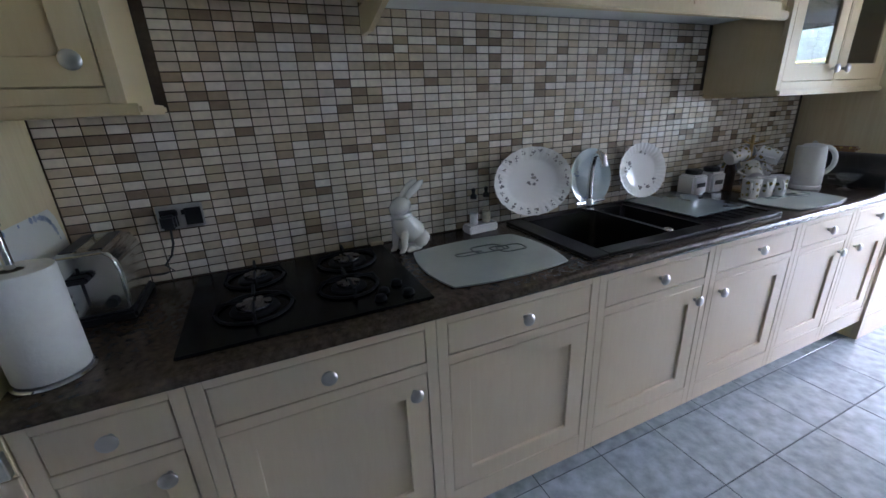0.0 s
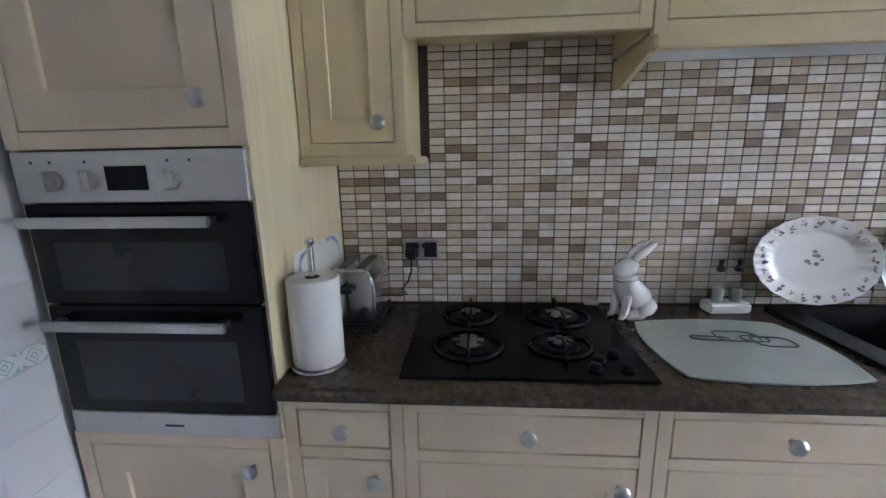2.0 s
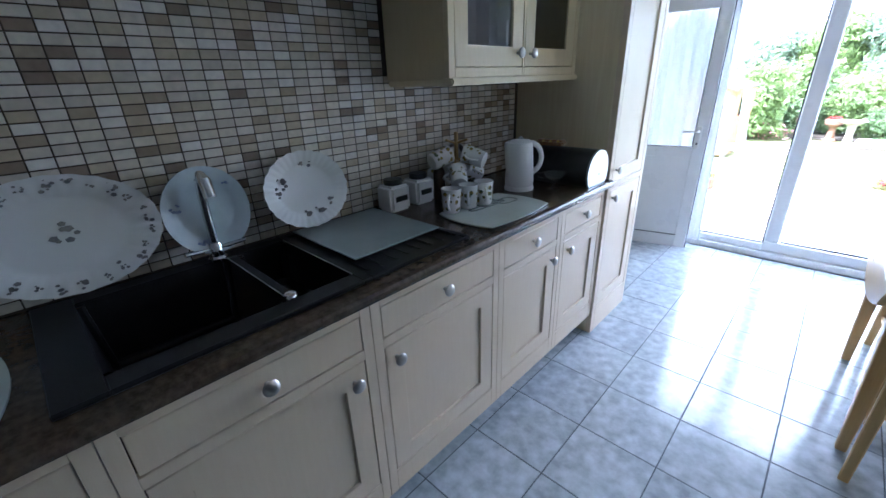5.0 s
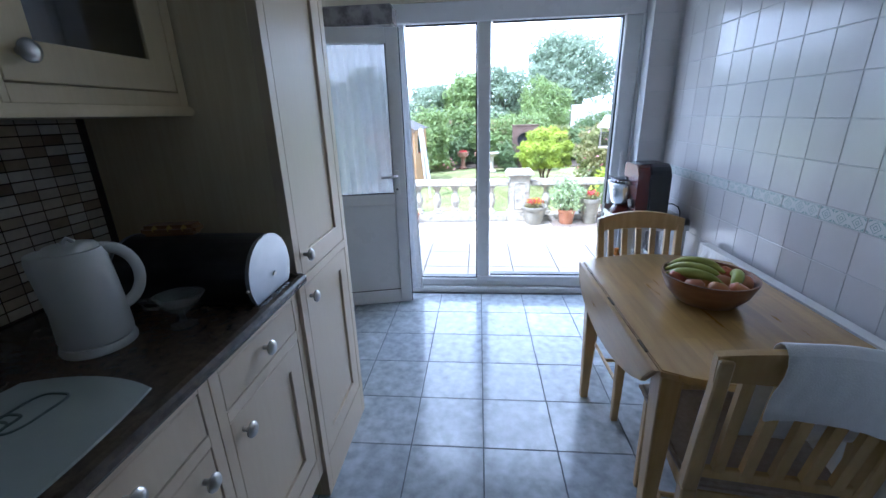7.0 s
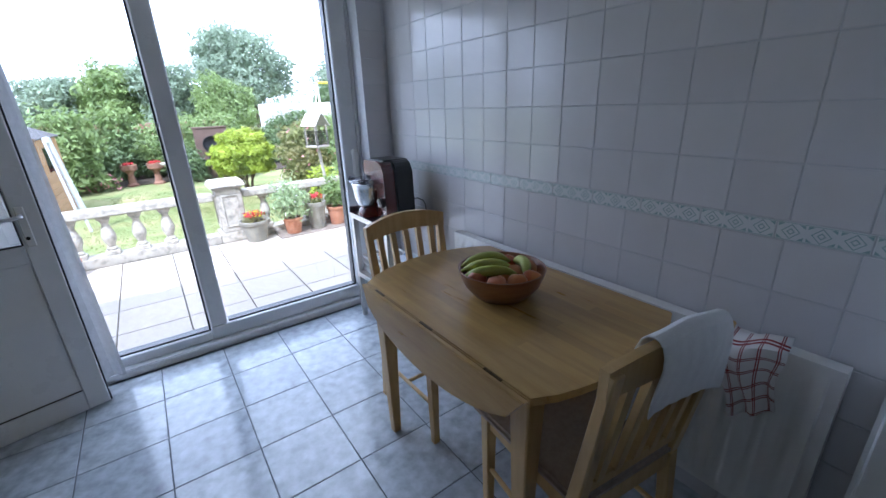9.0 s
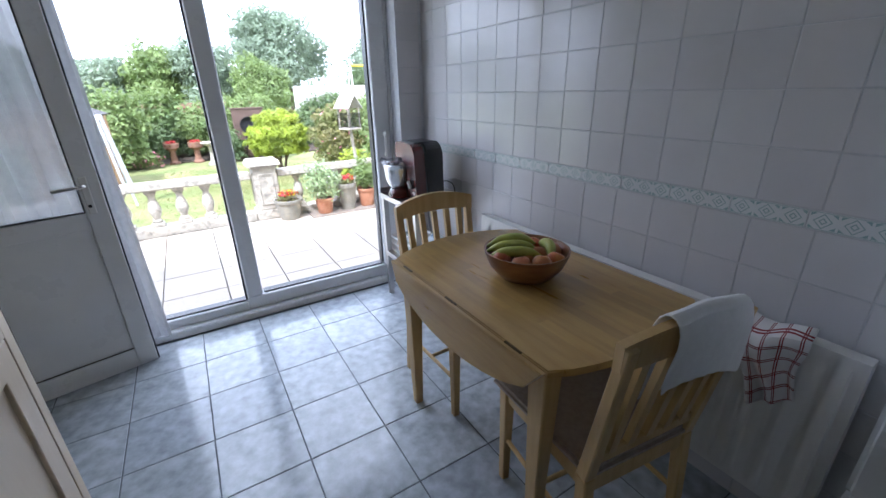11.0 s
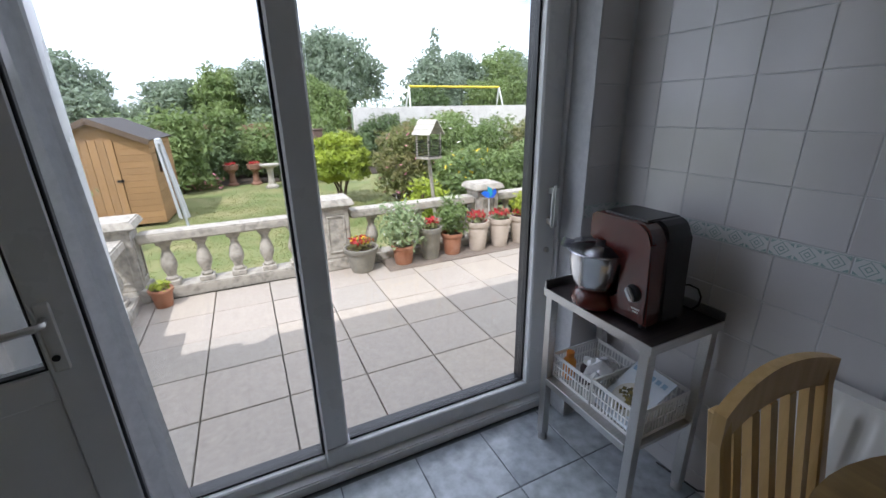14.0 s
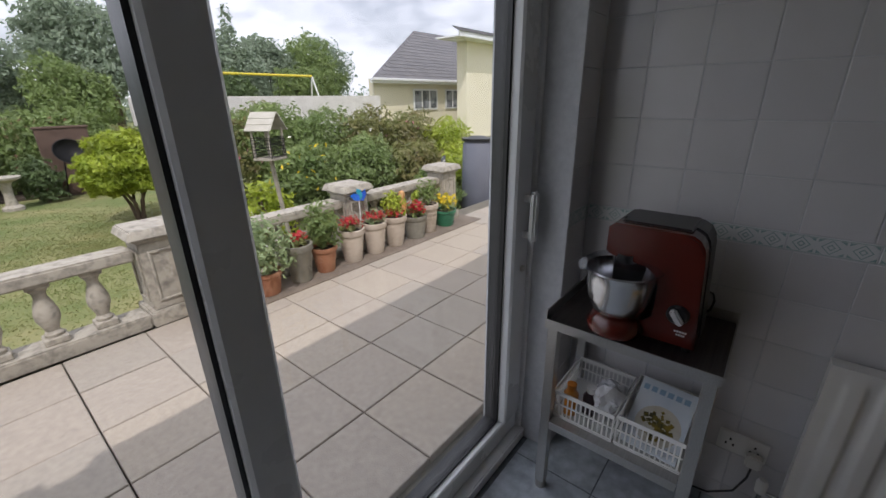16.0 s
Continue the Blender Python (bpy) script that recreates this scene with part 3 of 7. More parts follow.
bs = box("bottom_trim", (XF - 0.005, 0, 0.755), (XF + 0.020, OW, 0.815), STEEL, oven, 0.002, "brushed steel lower trim")
box("nameplate", (XF + 0.0202, 0.25, 0.779), (XF + 0.0208, 0.30, 0.785), BLACKPLASTIC, bs, 0)

# wall units
XW = 0.325


def wall_unit(y0, w, z0, z1, label, doors, glazed=False, depth=XW, lift=0.0):
    u = thing("wall_unit", (0, y0, 0), label, "kitchen cabinet", "wall units")
    w = w - 0.002
    if glazed:
        each("carcass_panel", [((0.002, 0, z0), (0.012, w, z1)), ((0.012, 0, z0), (depth - 0.022, 0.018, z1)), ((0.012, w - 0.018, z0), (depth - 0.022, w, z1)),
                       ((0.012, 0.018, z0), (depth - 0.022, w - 0.018, z0 + 0.018)), ((0.012, 0.018, z1 - 0.018), (depth - 0.022, w - 0.018, z1))], CREAM, u)
        each("shelf", [((0.012, 0.018, z0 + 0.36), (depth - 0.05, w - 0.018, z0 + 0.378))], CREAM, u)
    else:
        box("body", (0.002, 0, z0 + lift), (depth - 0.022, w, z1), CREAM, u, 0.001)
    n = len(doors)
    dw = (w - 0.05) / n
    op = []
    for k in range(n):
        op.append((0.032 + k * dw, z0 + 0.035, 0.032 + (k + 1) * dw - (0.014 if n > 1 else 0.014), z1 - 0.035))
    face_frame(u, w, z0, z1, depth, op)
    for o, side in zip(op, doors):
        ky = {"r": o[2] - 0.042, "l": o[0] + 0.042, "c": (o[0] + o[2]) / 2}[side]
        shaker("door", o[0] + GAP, o[1] + GAP, o[2] - GAP, o[3] - GAP, depth - 0.001, u, (ky, o[1] + 0.055), rail=0.075 if w > 0.4 else 0.062, glazed=glazed)
    # swap in the cream that holds the warm upper light
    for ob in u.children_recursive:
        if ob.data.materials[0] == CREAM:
            ob.data.materials[0] = CREAM_WARM_LIT
    return u


wall_unit(-0.154, 0.310, 1.530, 2.38, "narrow cream painted wall cabinet with nickel knob", "r")
wall_unit(0.158, 0.644, 1.836, 2.38, "cream wall cabinet above the hob with nickel knob", "c", lift=0.062)
wall_unit(0.804, 0.618, 1.818, 2.38, "cream painted wall cabinet with nickel knob", "l", lift=0.015)
wall_unit(1.424, 0.618, 1.818, 2.38, "cream painted wall cabinet with nickel knob", "l", lift=0.015)
wall_unit(2.044, 0.598, 1.818, 2.38, "cream painted wall cabinet with nickel knob", "r", lift=0.015)
wall_unit(2.644, 0.962, 1.492, 2.38, "cream wall cabinet with two glazed doors", "rl", True, 0.352)
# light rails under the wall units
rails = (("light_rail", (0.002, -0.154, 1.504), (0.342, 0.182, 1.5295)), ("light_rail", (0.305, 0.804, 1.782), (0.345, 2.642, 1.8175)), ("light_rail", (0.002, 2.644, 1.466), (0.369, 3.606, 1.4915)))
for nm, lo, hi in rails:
    tagged(box(nm, lo, hi, CREAM_WARM_LIT, None, 0.006, "", 2), "pale wooden light rail under the wall cabinets", "light rail")
box_under = boxes("cabinet_underside", [((0.002, 0.824, 1.820), (0.302, 2.642, 1.832))], CEILPAINT, None)
tagged(box_under, "white panel under the wall cabinets", "panel")
# end board beside the hood
bm = bmesh.new()
tri = [(0.02, 1.817), (0.304, 1.817), (0.304, 1.782), (0.11, 1.730), (0.02, 1.730)]
a = [bm.verts.new((x, 0.804, z)) for x, z in tri]
b = [bm.verts.new((x, 0.822, z)) for x, z in tri]
bm.faces.new(a)
bm.faces.new(b[::-1])
for k in range(5):
    bm.faces.new((a[k], b[k], b[(k + 1) % 5], a[(k + 1) % 5]))
tagged(finish("end_board", bm, CREAM_WARM_LIT), "shaped cream end board beside the cooker hood", "panel")

# tall larder unit
TL = 0.518
tall = thing("larder_unit", (0, 3.612, 0), "tall cream painted larder cabinet with two doors", "kitchen cabinet")
box("body", (0.0, 0.0, 0.0), (XF - 0.02, TL, 2.38), ASHVENEER, tall, 0.001, "pale veneer carcass")
XT = XF + 0.012
face_frame(tall, TL, 0.0, 2.38, XT, [(0.04, 0.165, TL - 0.04, 0.902), (0.04, 0.937, TL - 0.04, 2.34)], 0.032)
shaker("door", 0.04 + GAP, 0.165 + GAP, TL - 0.04 - GAP, 0.902 - GAP, XT - 0.001, tall, (0.075, 0.853), rail=0.075)
shaker("door", 0.04 + GAP, 0.937 + GAP, TL - 0.04 - GAP, 2.34 - GAP, XT - 0.001, tall, (0.075, 1.008), rail=0.075)


# ---- things on the worktop ----
WZT = 0.970
TURQ = material("frosted_pale_green_glass", (0.42, 0.46, 0.42), 0.22, color2=(0.46, 0.50, 0.46), scale=6, coat=0.4)
FLORAL = material("muted_floral_print", (0.17, 0.17, 0.18), 0.3, color2=(0.30, 0.27, 0.24), scale=40, contrast=(0.4, 0.6))
BLUEPRINT = material("blue_flower_print", (0.18, 0.24, 0.42), 0.3, color2=(0.40, 0.46, 0.60), scale=40, contrast=(0.4, 0.6))
LINEART = material("dark_green_line_print", (0.07, 0.10, 0.09), 0.35, color2=(0.10, 0.13, 0.12), scale=20)

CAPM = material("dark_burner_steel", (0.34, 0.33, 0.32), 0.20, 1.0, color2=(0.22, 0.22, 0.22), scale=9)
hob = thing("gas_hob", (0, -0.160, WZT), "black glass gas hob with four burners set in worktop", "hob", size=(1.02, 1.047, 1.0))
box("glass_plate", (0.032, 0.297, 0.0), (0.556, 0.917, 0.009), HOBGLASS, hob, 0.003, "glossy black glass")
for bx, by, br in ((0.15, 0.47, 0.034), (0.38, 0.465, 0.045), (0.15, 0.76, 0.045), (0.37, 0.72, 0.034)):
    bn = lathe("burner", [(br + 0.018, 0.009), (br + 0.016, 0.015), (br, 0.017), (br, 0.022)], BLACKIRON, hob, pose(bx, by, 0), 24)
    lathe("burner_cap", [(br, 0.022), (br * 0.98, 0.027), (br * 0.5, 0.030), (0, 0.031)], CAPM, bn, pose(bx, by, 0), 24, "shiny burner cap")
    bm = bmesh.new()
    for a in range(4):
        c, s = math.cos(a * math.pi / 2), math.sin(a * math.pi / 2)
        add_tube(bm, [(bx + c * (br * 0.55), by + s * (br * 0.55), 0.039), (bx + c * (br + 0.055), by + s * (br + 0.040), 0.040), (bx + c * (br + 0.056), by + s * (br + 0.056), 0.010)], 0.0042, 6)
    ring = [(bx + (br + 0.050) * math.cos(k * math.pi / 12), by + (br + 0.050) * math.sin(k * math.pi / 12), 0.014) for k in range(25)]
    add_tube(bm, ring, 0.0045, 6)
    finish("pan_support", bm, BLACKIRON, hob, "black iron pan support", True)
for kx, ky in ((0.46, 0.80), (0.42, 0.85), (0.50, 0.86), (0.50, 0.78)):
    lathe("control_knob", [(0, 0.009), (0.017, 0.009), (0.015, 0.021), (0.012, 0.023), (0, 0.023)], BLACKIRON, hob, pose(kx, ky, 0), 18)


def bowed(cx, cy, hx, hy, bulge=0.12, n=10):
    pts = []
    cs = ((-1, -1), (1, -1), (1, 1), (-1, 1))
    for k in range(4):
        (ax, ay), (bx, by) = cs[k], cs[(k + 1) % 4]
        for j in range(n):
            u = j / n
            px, py = ax + (bx - ax) * u, ay + (by - ay) * u
            o = bulge * 4 * u * (1 - u)
            nx, ny = ((ay - by) / -2, (ax - bx) / 2)
            pts.append((cx + hx * (0.88 * px + o * nx), cy + hy * (0.88 * py + o * ny)))
    return pts


def glass_board(cx, cy, hx, hy, label):
    b = thing("glass_board", (cx, cy, WZT), label, "worktop saver", "glass worktop savers")
    slab_of("glass_plate", bowed(0, 0, hx, hy), 0.003, 0.008, TURQ, b, 0.001, "frosted pale green glass")
    bm = bmesh.new()
    for sx, sy, w, d in ((-0.050, -0.045, 0.014, 0.052), (-0.066, 0.040, 0.036, 0.058), (-0.030, 0.122, 0.032, 0.052), (-0.050, 0.082, 0.020, 0.034)):
        loop = []
        for k in range(33):
            c, e = math.cos(k * math.pi / 16), math.sin(k * math.pi / 16)
            loop.append((sx + w * math.copysign(abs(c) ** 0.5, c) + 0.12 * d * e, sy + d * math.copysign(abs(e) ** 0.5, e), 0.0085))
        add_tube(bm, loop, 0.0027, 5)
    finish("line_pattern", bm, LINEART, b, "dark printed line pattern")
    for k in ((-0.7, -0.7), (0.7, -0.7), (0.7, 0.7), (-0.7, 0.7)):
        lathe("foot", [(0, 0), (0.008, 0), (0.008, 0.003), (0, 0.003)], BLACKPLASTIC, b, pose(hx * k[0], hy * k[1], 0), 10)
    return b


glass_board(0.362, 1.094, 0.200, 0.246, "frosted glass worktop saver with line pattern beside hob")
glass_board(0.440, 2.815, 0.155, 0.228, "frosted glass worktop saver with line pattern by kettle")

# white rabbit jar
rb = thing("rabbit_jar", (0.112, 0.884, WZT), "white glazed ceramic rabbit-shaped jar", "ornament", rz=28)
bm = bmesh.new()
add_tube(bm, [(0, 0.066, 0.030), (0, 0.050, 0.042), (0, 0.022, 0.058), (0, -0.006, 0.088), (0, -0.020, 0.112), (0, -0.024, 0.130)], [0.006, 0.040, 0.052, 0.047, 0.040, 0.034], 18)
add_lathe(bm, [(0, 0), (0.044, 0.0), (0.050, 0.010), (0.046, 0.030), (0, 0.040)], 20, pose(0, 0.012, 0))
for s_ in (-1, 1):
    add_tube(bm, [(s_ * 0.030, 0.062, 0.034), (s_ * 0.036, 0.046, 0.038), (s_ * 0.038, 0.026, 0.036), (s_ * 0.036, 0.006, 0.026), (s_ * 0.034, -0.006, 0.016)], [0.006, 0.026, 0.030, 0.022, 0.005], 12)
    add_tube(bm, [(s_ * 0.020, -0.022, 0.105), (s_ * 0.022, -0.036, 0.060), (s_ * 0.021, -0.042, 0.018), (s_ * 0.021, -0.050, 0.009), (s_ * 0.021, -0.064, 0.006)], [0.016, 0.014, 0.011, 0.010, 0.004], 10)
    add_tube(bm, [(s_ * 0.034, 0.034, 0.010), (s_ * 0.034, 0.005, 0.011), (s_ * 0.033, -0.028, 0.009), (s_ * 0.033, -0.040, 0.006)], [0.006, 0.012, 0.011, 0.003], 10)
finish("body", bm, WHITEGLAZE, rb, "", True)
bm = bmesh.new()
add_lathe(bm, [(0.035, 0.130), (0.037, 0.136), (0.035, 0.142), (0, 0.150)], 18, pose(0, -0.024, 0))
add_tube(bm, [(0, 0.012, 0.166), (0, 0.002, 0.168), (0, -0.022, 0.167), (0, -0.046, 0.160), (0, -0.062, 0.154), (0, -0.070, 0.151)], [0.006, 0.025, 0.033, 0.027, 0.017, 0.005], 16)
for s_ in (-1, 1):
    add_tube(bm, [(s_ * 0.012, -0.006, 0.190), (s_ * 0.015, 0.014, 0.206), (s_ * 0.017, 0.042, 0.222), (s_ * 0.016, 0.066, 0.234), (s_ * 0.015, 0.082, 0.240)], [0.008, 0.013, 0.014, 0.011, 0.003], 10)
finish("lid", bm, WHITEGLAZE, rb, "rabbit's head lid", True)

rb.scale = (1.10, 1.10, 1.06)
cruet = thing("cruet_set", (0.058, 1.238, WZT), "two small glass shakers on a white dish", "cruet set", rz=4, size=(1.06, 1.06, 1.36))
box("dish", (-0.032, -0.068, 0), (0.032, 0.068, 0.026), WHITEGLAZE, cruet, 0.005, "white ceramic dish", 2)
for o in (-0.030, 0.030):
    bt = lathe("shaker", [(0.020, 0.0262), (0.020, 0.075), (0.012, 0.092), (0.012, 0.108)], GLASS, cruet, pose(0, o, 0), 16, "clear glass shaker")
    lathe("contents", [(0, 0.0265), (0.017, 0.027), (0.017, 0.062), (0, 0.063)], WHITEPLASTIC if o < 0 else material("pepper", (0.50, 0.46, 0.36), 0.8, color2=(0.62, 0.58, 0.48), scale=80), bt, pose(0, o, 0), 14)
    lathe("cap", [(0.013, 0.108), (0.013, 0.118), (0.006, 0.124), (0.009, 0.138), (0, 0.142)], BLACKPLASTIC, bt, pose(0, o, 0), 14, "black pump cap")


def floral(parent, turn, rx, ry, spots, mat=FLORAL, z=0.0045, seed=1):
    """Small printed petals, each a thin raised shape on the plate's face."""
    r = random.Random(seed)
    bm = bmesh.new()
    for (u, v, s) in spots:
        for k in range(7):
            a, d = r.random() * 6.28, s * r.random() * 0.9
            w = s * (0.18 + 0.22 * r.random())
            cx, cy = u * rx + d * math.cos(a), v * ry + d * math.sin(a)
            vs = [bm.verts.new((cx + w * math.cos(a + q * 1.2566), cy + 0.7 * w * math.sin(a + q * 1.2566), z)) for q in range(5)]
            bm.faces.new(vs)
    bm.transform(turn)
    fl = finish("printed_flowers", bm, mat, parent, "muted grey floral print")
    fl["kind"] = "stuff"
    return fl


def plate(name, loc, rx, ry, tilt, label, fluted=0.0, seed=1, oval=True):
    """A plate standing on its edge and leaning back on the wall. Its local z is the face's normal."""
    p = thing(name, loc, label, "plate", "plates along the sink", size=(1.05, 1.05, 1.05))
    turn = pose(0, 0, 0, 0, 90 - tilt, 0) @ pose(0, 0, 0, 0, 0, 90)
    bm = bmesh.new()
    rings = []
    n = 144
    for f, z in ((0.0, 0.0), (0.60, 0.0), (0.68, 0.004), (0.80, 0.012), (1.0, 0.018), (1.0, 0.014), (0.78, 0.006), (0.60, -0.006), (0, -0.006)):
        if f == 0:
            rings.append([bm.verts.new((0, 0, z))])
            continue
        row = []
        for k in range(n):
            a = 2 * math.pi * k / n
            w = 1 + (fluted * math.cos(a * 24) if f > 0.95 else 0)
            row.append(bm.verts.new((rx * f * w * math.cos(a), ry * f * w * math.sin(a), z + (0.0011 * math.cos(a * 36) if f > 0.75 and fluted else 0))))
        rings.append(row)
    for a, b in zip(rings, rings[1:]):
        for k in range(n):
            j = (k + 1) % n
            if len(a) == 1:
                bm.faces.new((a[0], b[k], b[j]))
            elif len(b) == 1:
                bm.faces.new((a[k], a[j], b[0]))
            else:
                bm.faces.new((a[k], a[j], b[j], b[k]))
    bm.transform(Matrix.Translation((0, 0, ry)) @ turn)
    finish("dish", bm, WHITEGLAZE, p, "", True)
    return p, Matrix.Translation((0, 0, ry)) @ turn


lean = 12
pl, tn = plate("serving_plate", (0.064, 1.504, WZT + 0.036), 0.198, 0.143, lean, "large white oval plate with floral rim", 0.006)
floral(pl, tn, 0.198, 0.143, [(0, 0, 0.032)], z=0.0008, seed=3)
floral(pl, tn, 0.198, 0.143, [((0.83 + 0.05 * (a % 2)) * math.cos(a * 0.2618), (0.83 + 0.05 * (a % 2)) * math.sin(a * 0.2618), (0.019, 0.011, 0.015)[a % 3]) for a in range(24)], z=0.0165, seed=4)
p2, tn2 = plate("dinner_plate", (0.064, 2.172, WZT + 0.030), 0.153, 0.130, lean, "white lobed plate with floral sprays", 0.010, 2)
floral(p2, tn2, 0.153, 0.130, [(-0.5, 0.35, 0.030), (-0.62, 0.05, 0.022), (-0.1, -0.65, 0.028), (0.2, -0.62, 0.022), (0.5, -0.45, 0.026), (0.25, 0.72, 0.022), (0.0, 0.7, 0.018)], z=0.0075, seed=6)
p3, tn3 = plate("glass_plate", (0.054, 1.838, WZT + 0.034), 0.118, 0.128, 8, "round glass plate with blue pattern behind tap", 0.0, 2)
for ch in p3.children:
    ch.data.materials[0] = material("pale_blue_glass", (0.52, 0.60, 0.64), 0.10, color2=(0.66, 0.72, 0.74), scale=9, coat=0.4)
floral(p3, tn3, 0.118, 0.128, [(-0.65, 0.1, 0.022), (-0.3, -0.7, 0.020), (0.6, 0.55, 0.018)], BLUEPRINT, 0.0130, 8)

# black sink
SX0, SX1, SY0, SY1 = 0.036, 0.538, 1.497, 2.655
sink = thing("kitchen_sink", (0, -0.048, WZT), "black composite one and a half bowl sink with drainer", "sink", size=(1.06, 0.956, 1.0))
rim = [((SX0, SY0, 0), (SX1, 1.585, 0.013)), ((SX0, 1.585, 0), (0.088, 2.185, 0.013)), ((0.478, 1.585, 0), (SX1, 2.185, 0.013)), ((0.088, 1.985, 0), (0.478, 2.015, 0.011)),
       ((SX0, 2.185, 0), (SX1, 2.215, 0.013)), ((SX0, 2.215, 0), (0.062, 2.630, 0.013)), ((0.500, 2.215, 0), (SX1, 2.630, 0.013)), ((SX0, 2.630, 0), (SX1, SY1, 0.013))]
boxes("rim", rim, SINKBLACK, sink, 0.0025)
for y0, y1, dep in ((1.585, 1.985, 0.19), (2.015, 2.185, 0.13)):
    bm = bmesh.new()
    r0 = [(0.088, y0), (0.478, y0), (0.478, y1), (0.088, y1)]
    i = 0.022
    r1 = [(0.088 + i, y0 + i), (0.478 - i, y0 + i), (0.478 - i, y1 - i), (0.088 + i, y1 - i)]
    top = [bm.verts.new((x, y, 0.006)) for x, y in r0]
    bot = [bm.verts.new((x, y, -dep)) for x, y in r1]
    for k in range(4):
        bm.faces.new((top[k], top[(k + 1) % 4], bot[(k + 1) % 4], bot[k]))
    bm.faces.new(bot)
    bmesh.ops.bevel(bm, geom=[e for e in bm.edges if len(e.link_faces) == 2], offset=0.018, segments=3, affect="EDGES")
    bw = finish("bowl", bm, SINKBLACK, sink, "", True)
    lathe("waste", [(0, 0), (0.035, 0), (0.038, 0.003), (0.04, 0.0)], STEEL, bw, pose(0.283, (y0 + y1) / 2, -dep + 0.001), 20, "steel waste")
    each("bowl_edge", [((0.086, y1 - 0.003, 0.0132), (0.482, y1 + 0.001, 0.0150))], STEEL, bw, 0, "thin pale steel strip along the bowl")
box("drainer", (0.062, 2.215, -0.004 + 0.006), (0.500, 2.630, 0.006), SINKBLACK, sink, 0)
for k in range(7):
    box("drainer_rib", (0.40 + 0.0, 2.235 + k * 0.055, 0.006), (0.49, 2.247 + k * 0.055, 0.010), SINKBLACK, sink, 0.002)
lathe("overflow", [(0, 0), (0.018, 0), (0.016, 0.006), (0, 0.008)], CHROME, sink, pose(0.462, 1.998, 0.013), 18, "chrome pop-up knob")
cover = thing("sink_cover", (0, 0, WZT + 0.014), "square frosted glass cover lying on the sink drainer", "chopping board")
box("glass_plate", (0.045, 2.100, 0.0), (0.440, 2.475, 0.006), material("grey_green_glass", (0.20, 0.25, 0.25), 0.10, color2=(0.24, 0.29, 0.29), scale=4, coat=0.5), cover, 0.002)

TAPSTEEL = material("polished_tap_steel", (0.80, 0.80, 0.80), 0.22, 1.0, color2=(0.72, 0.72, 0.72), scale=14)
tap = thing("kitchen_tap", (0.080, 1.828, WZT + 0.013), "tall chrome kitchen mixer tap", "tap", size=(1.05, 1.05, 1.05))
lathe("base", [(0, 0), (0.027, 0), (0.027, 0.008), (0.021, 0.014), (0.020, 0.05), (0.017, 0.056)], CHROME, tap, None, 20)
tube("spout", [(0, 0, 0.05), (0.0, 0, 0.12), (0.004, 0, 0.20), (0.014, 0, 0.245), (0.036, 0, 0.262), (0.060, 0, 0.250), (0.076, 0, 0.205)], [0.012, 0.012, 0.012, 0.012, 0.013, 0.017, 0.016], TAPSTEEL, tap, 12)
tube("lever", [(0, -0.018, 0.036), (0.005, -0.045, 0.038), (0.012, -0.085, 0.042)], [0.008, 0.007, 0.006], CHROME, tap, 8)
tube("lever", [(0, 0.018, 0.036), (0.005, 0.045, 0.038), (0.012, 0.085, 0.042)], [0.008, 0.007, 0.006], CHROME, tap, 8)

for y in (2.560, 2.708):
    j = thing("storage_jar", (0.085, y, WZT), "square white ceramic storage jar with black lid", "jar", "pair of storage jars")
    box("jar", (-0.052, -0.055, 0), (0.052, 0.055, 0.112), WHITEGLAZE, j, 0.012, "", 3)
    box("label_plate", (0.0523, -0.032, 0.045), (0.0535, 0.032, 0.068), BLACKPLASTIC, j, 0, "black label")
    lathe("lid", [(0, 0.1125), (0.040, 0.1125), (0.042, 0.128), (0.038, 0.135), (0, 0.137)], BLACKPLASTIC, j, None, 24, "black lid")


def mug(loc, rz, upright=True, m=None):
    g = thing("mug", loc, "white mug with yellow and green flowers", "mug", "flowered mugs", rz=rz)
    lathe("cup", [(0, 0), (0.034, 0), (0.037, 0.006), (0.039, 0.05), (0.043, 0.098), (0.041, 0.099), (0.036, 0.05), (0.034, 0.008), (0, 0.006)], WHITEGLAZE, g, m, 24)
    bm = bmesh.new()
    add_tube(bm, [(0.036 + 0.030 * math.sin(math.pi * k / 8), 0, 0.018 + 0.062 * k / 8) for k in range(9)], 0.0055, 8)
    if m is not None:
        bm.transform(m)
    finish("handle", bm, WHITEGLAZE, g, "", True)
    r = random.Random(int(loc[1] * 1000))
    bm = bmesh.new()
    for k in range(34):
        a, z, w = r.random() * 6.28, 0.015 + 0.07 * r.random(), 0.004 + 0.007 * r.random()
        rad = 0.0395 + 0.0042 * (z - 0.03) / 0.06 + 0.0012
        for q in range(1):
            vs = [bm.verts.new((rad * math.cos(a + w / rad * math.cos(t * 1.2566)), rad * math.sin(a + w / rad * math.cos(t * 1.2566)), z + w * math.sin(t * 1.2566))) for t in range(5)]
            bm.faces.new(vs)
    if m is not None:
        bm.transform(m)
    finish("printed_flowers", bm, MUGPRINT, g, "yellow and green flower print")
    return g


MUGPRINT = material("yellow_green_print", (0.36, 0.26, 0.05), 0.3, color2=(0.10, 0.14, 0.08), scale=60, contrast=(0.45, 0.55))
for x, y, r in ((0.325, 2.668, -60), (0.338, 2.760, -50), (0.352, 2.848, -40)):
    mug((x, y, WZT + 0.0082), r)
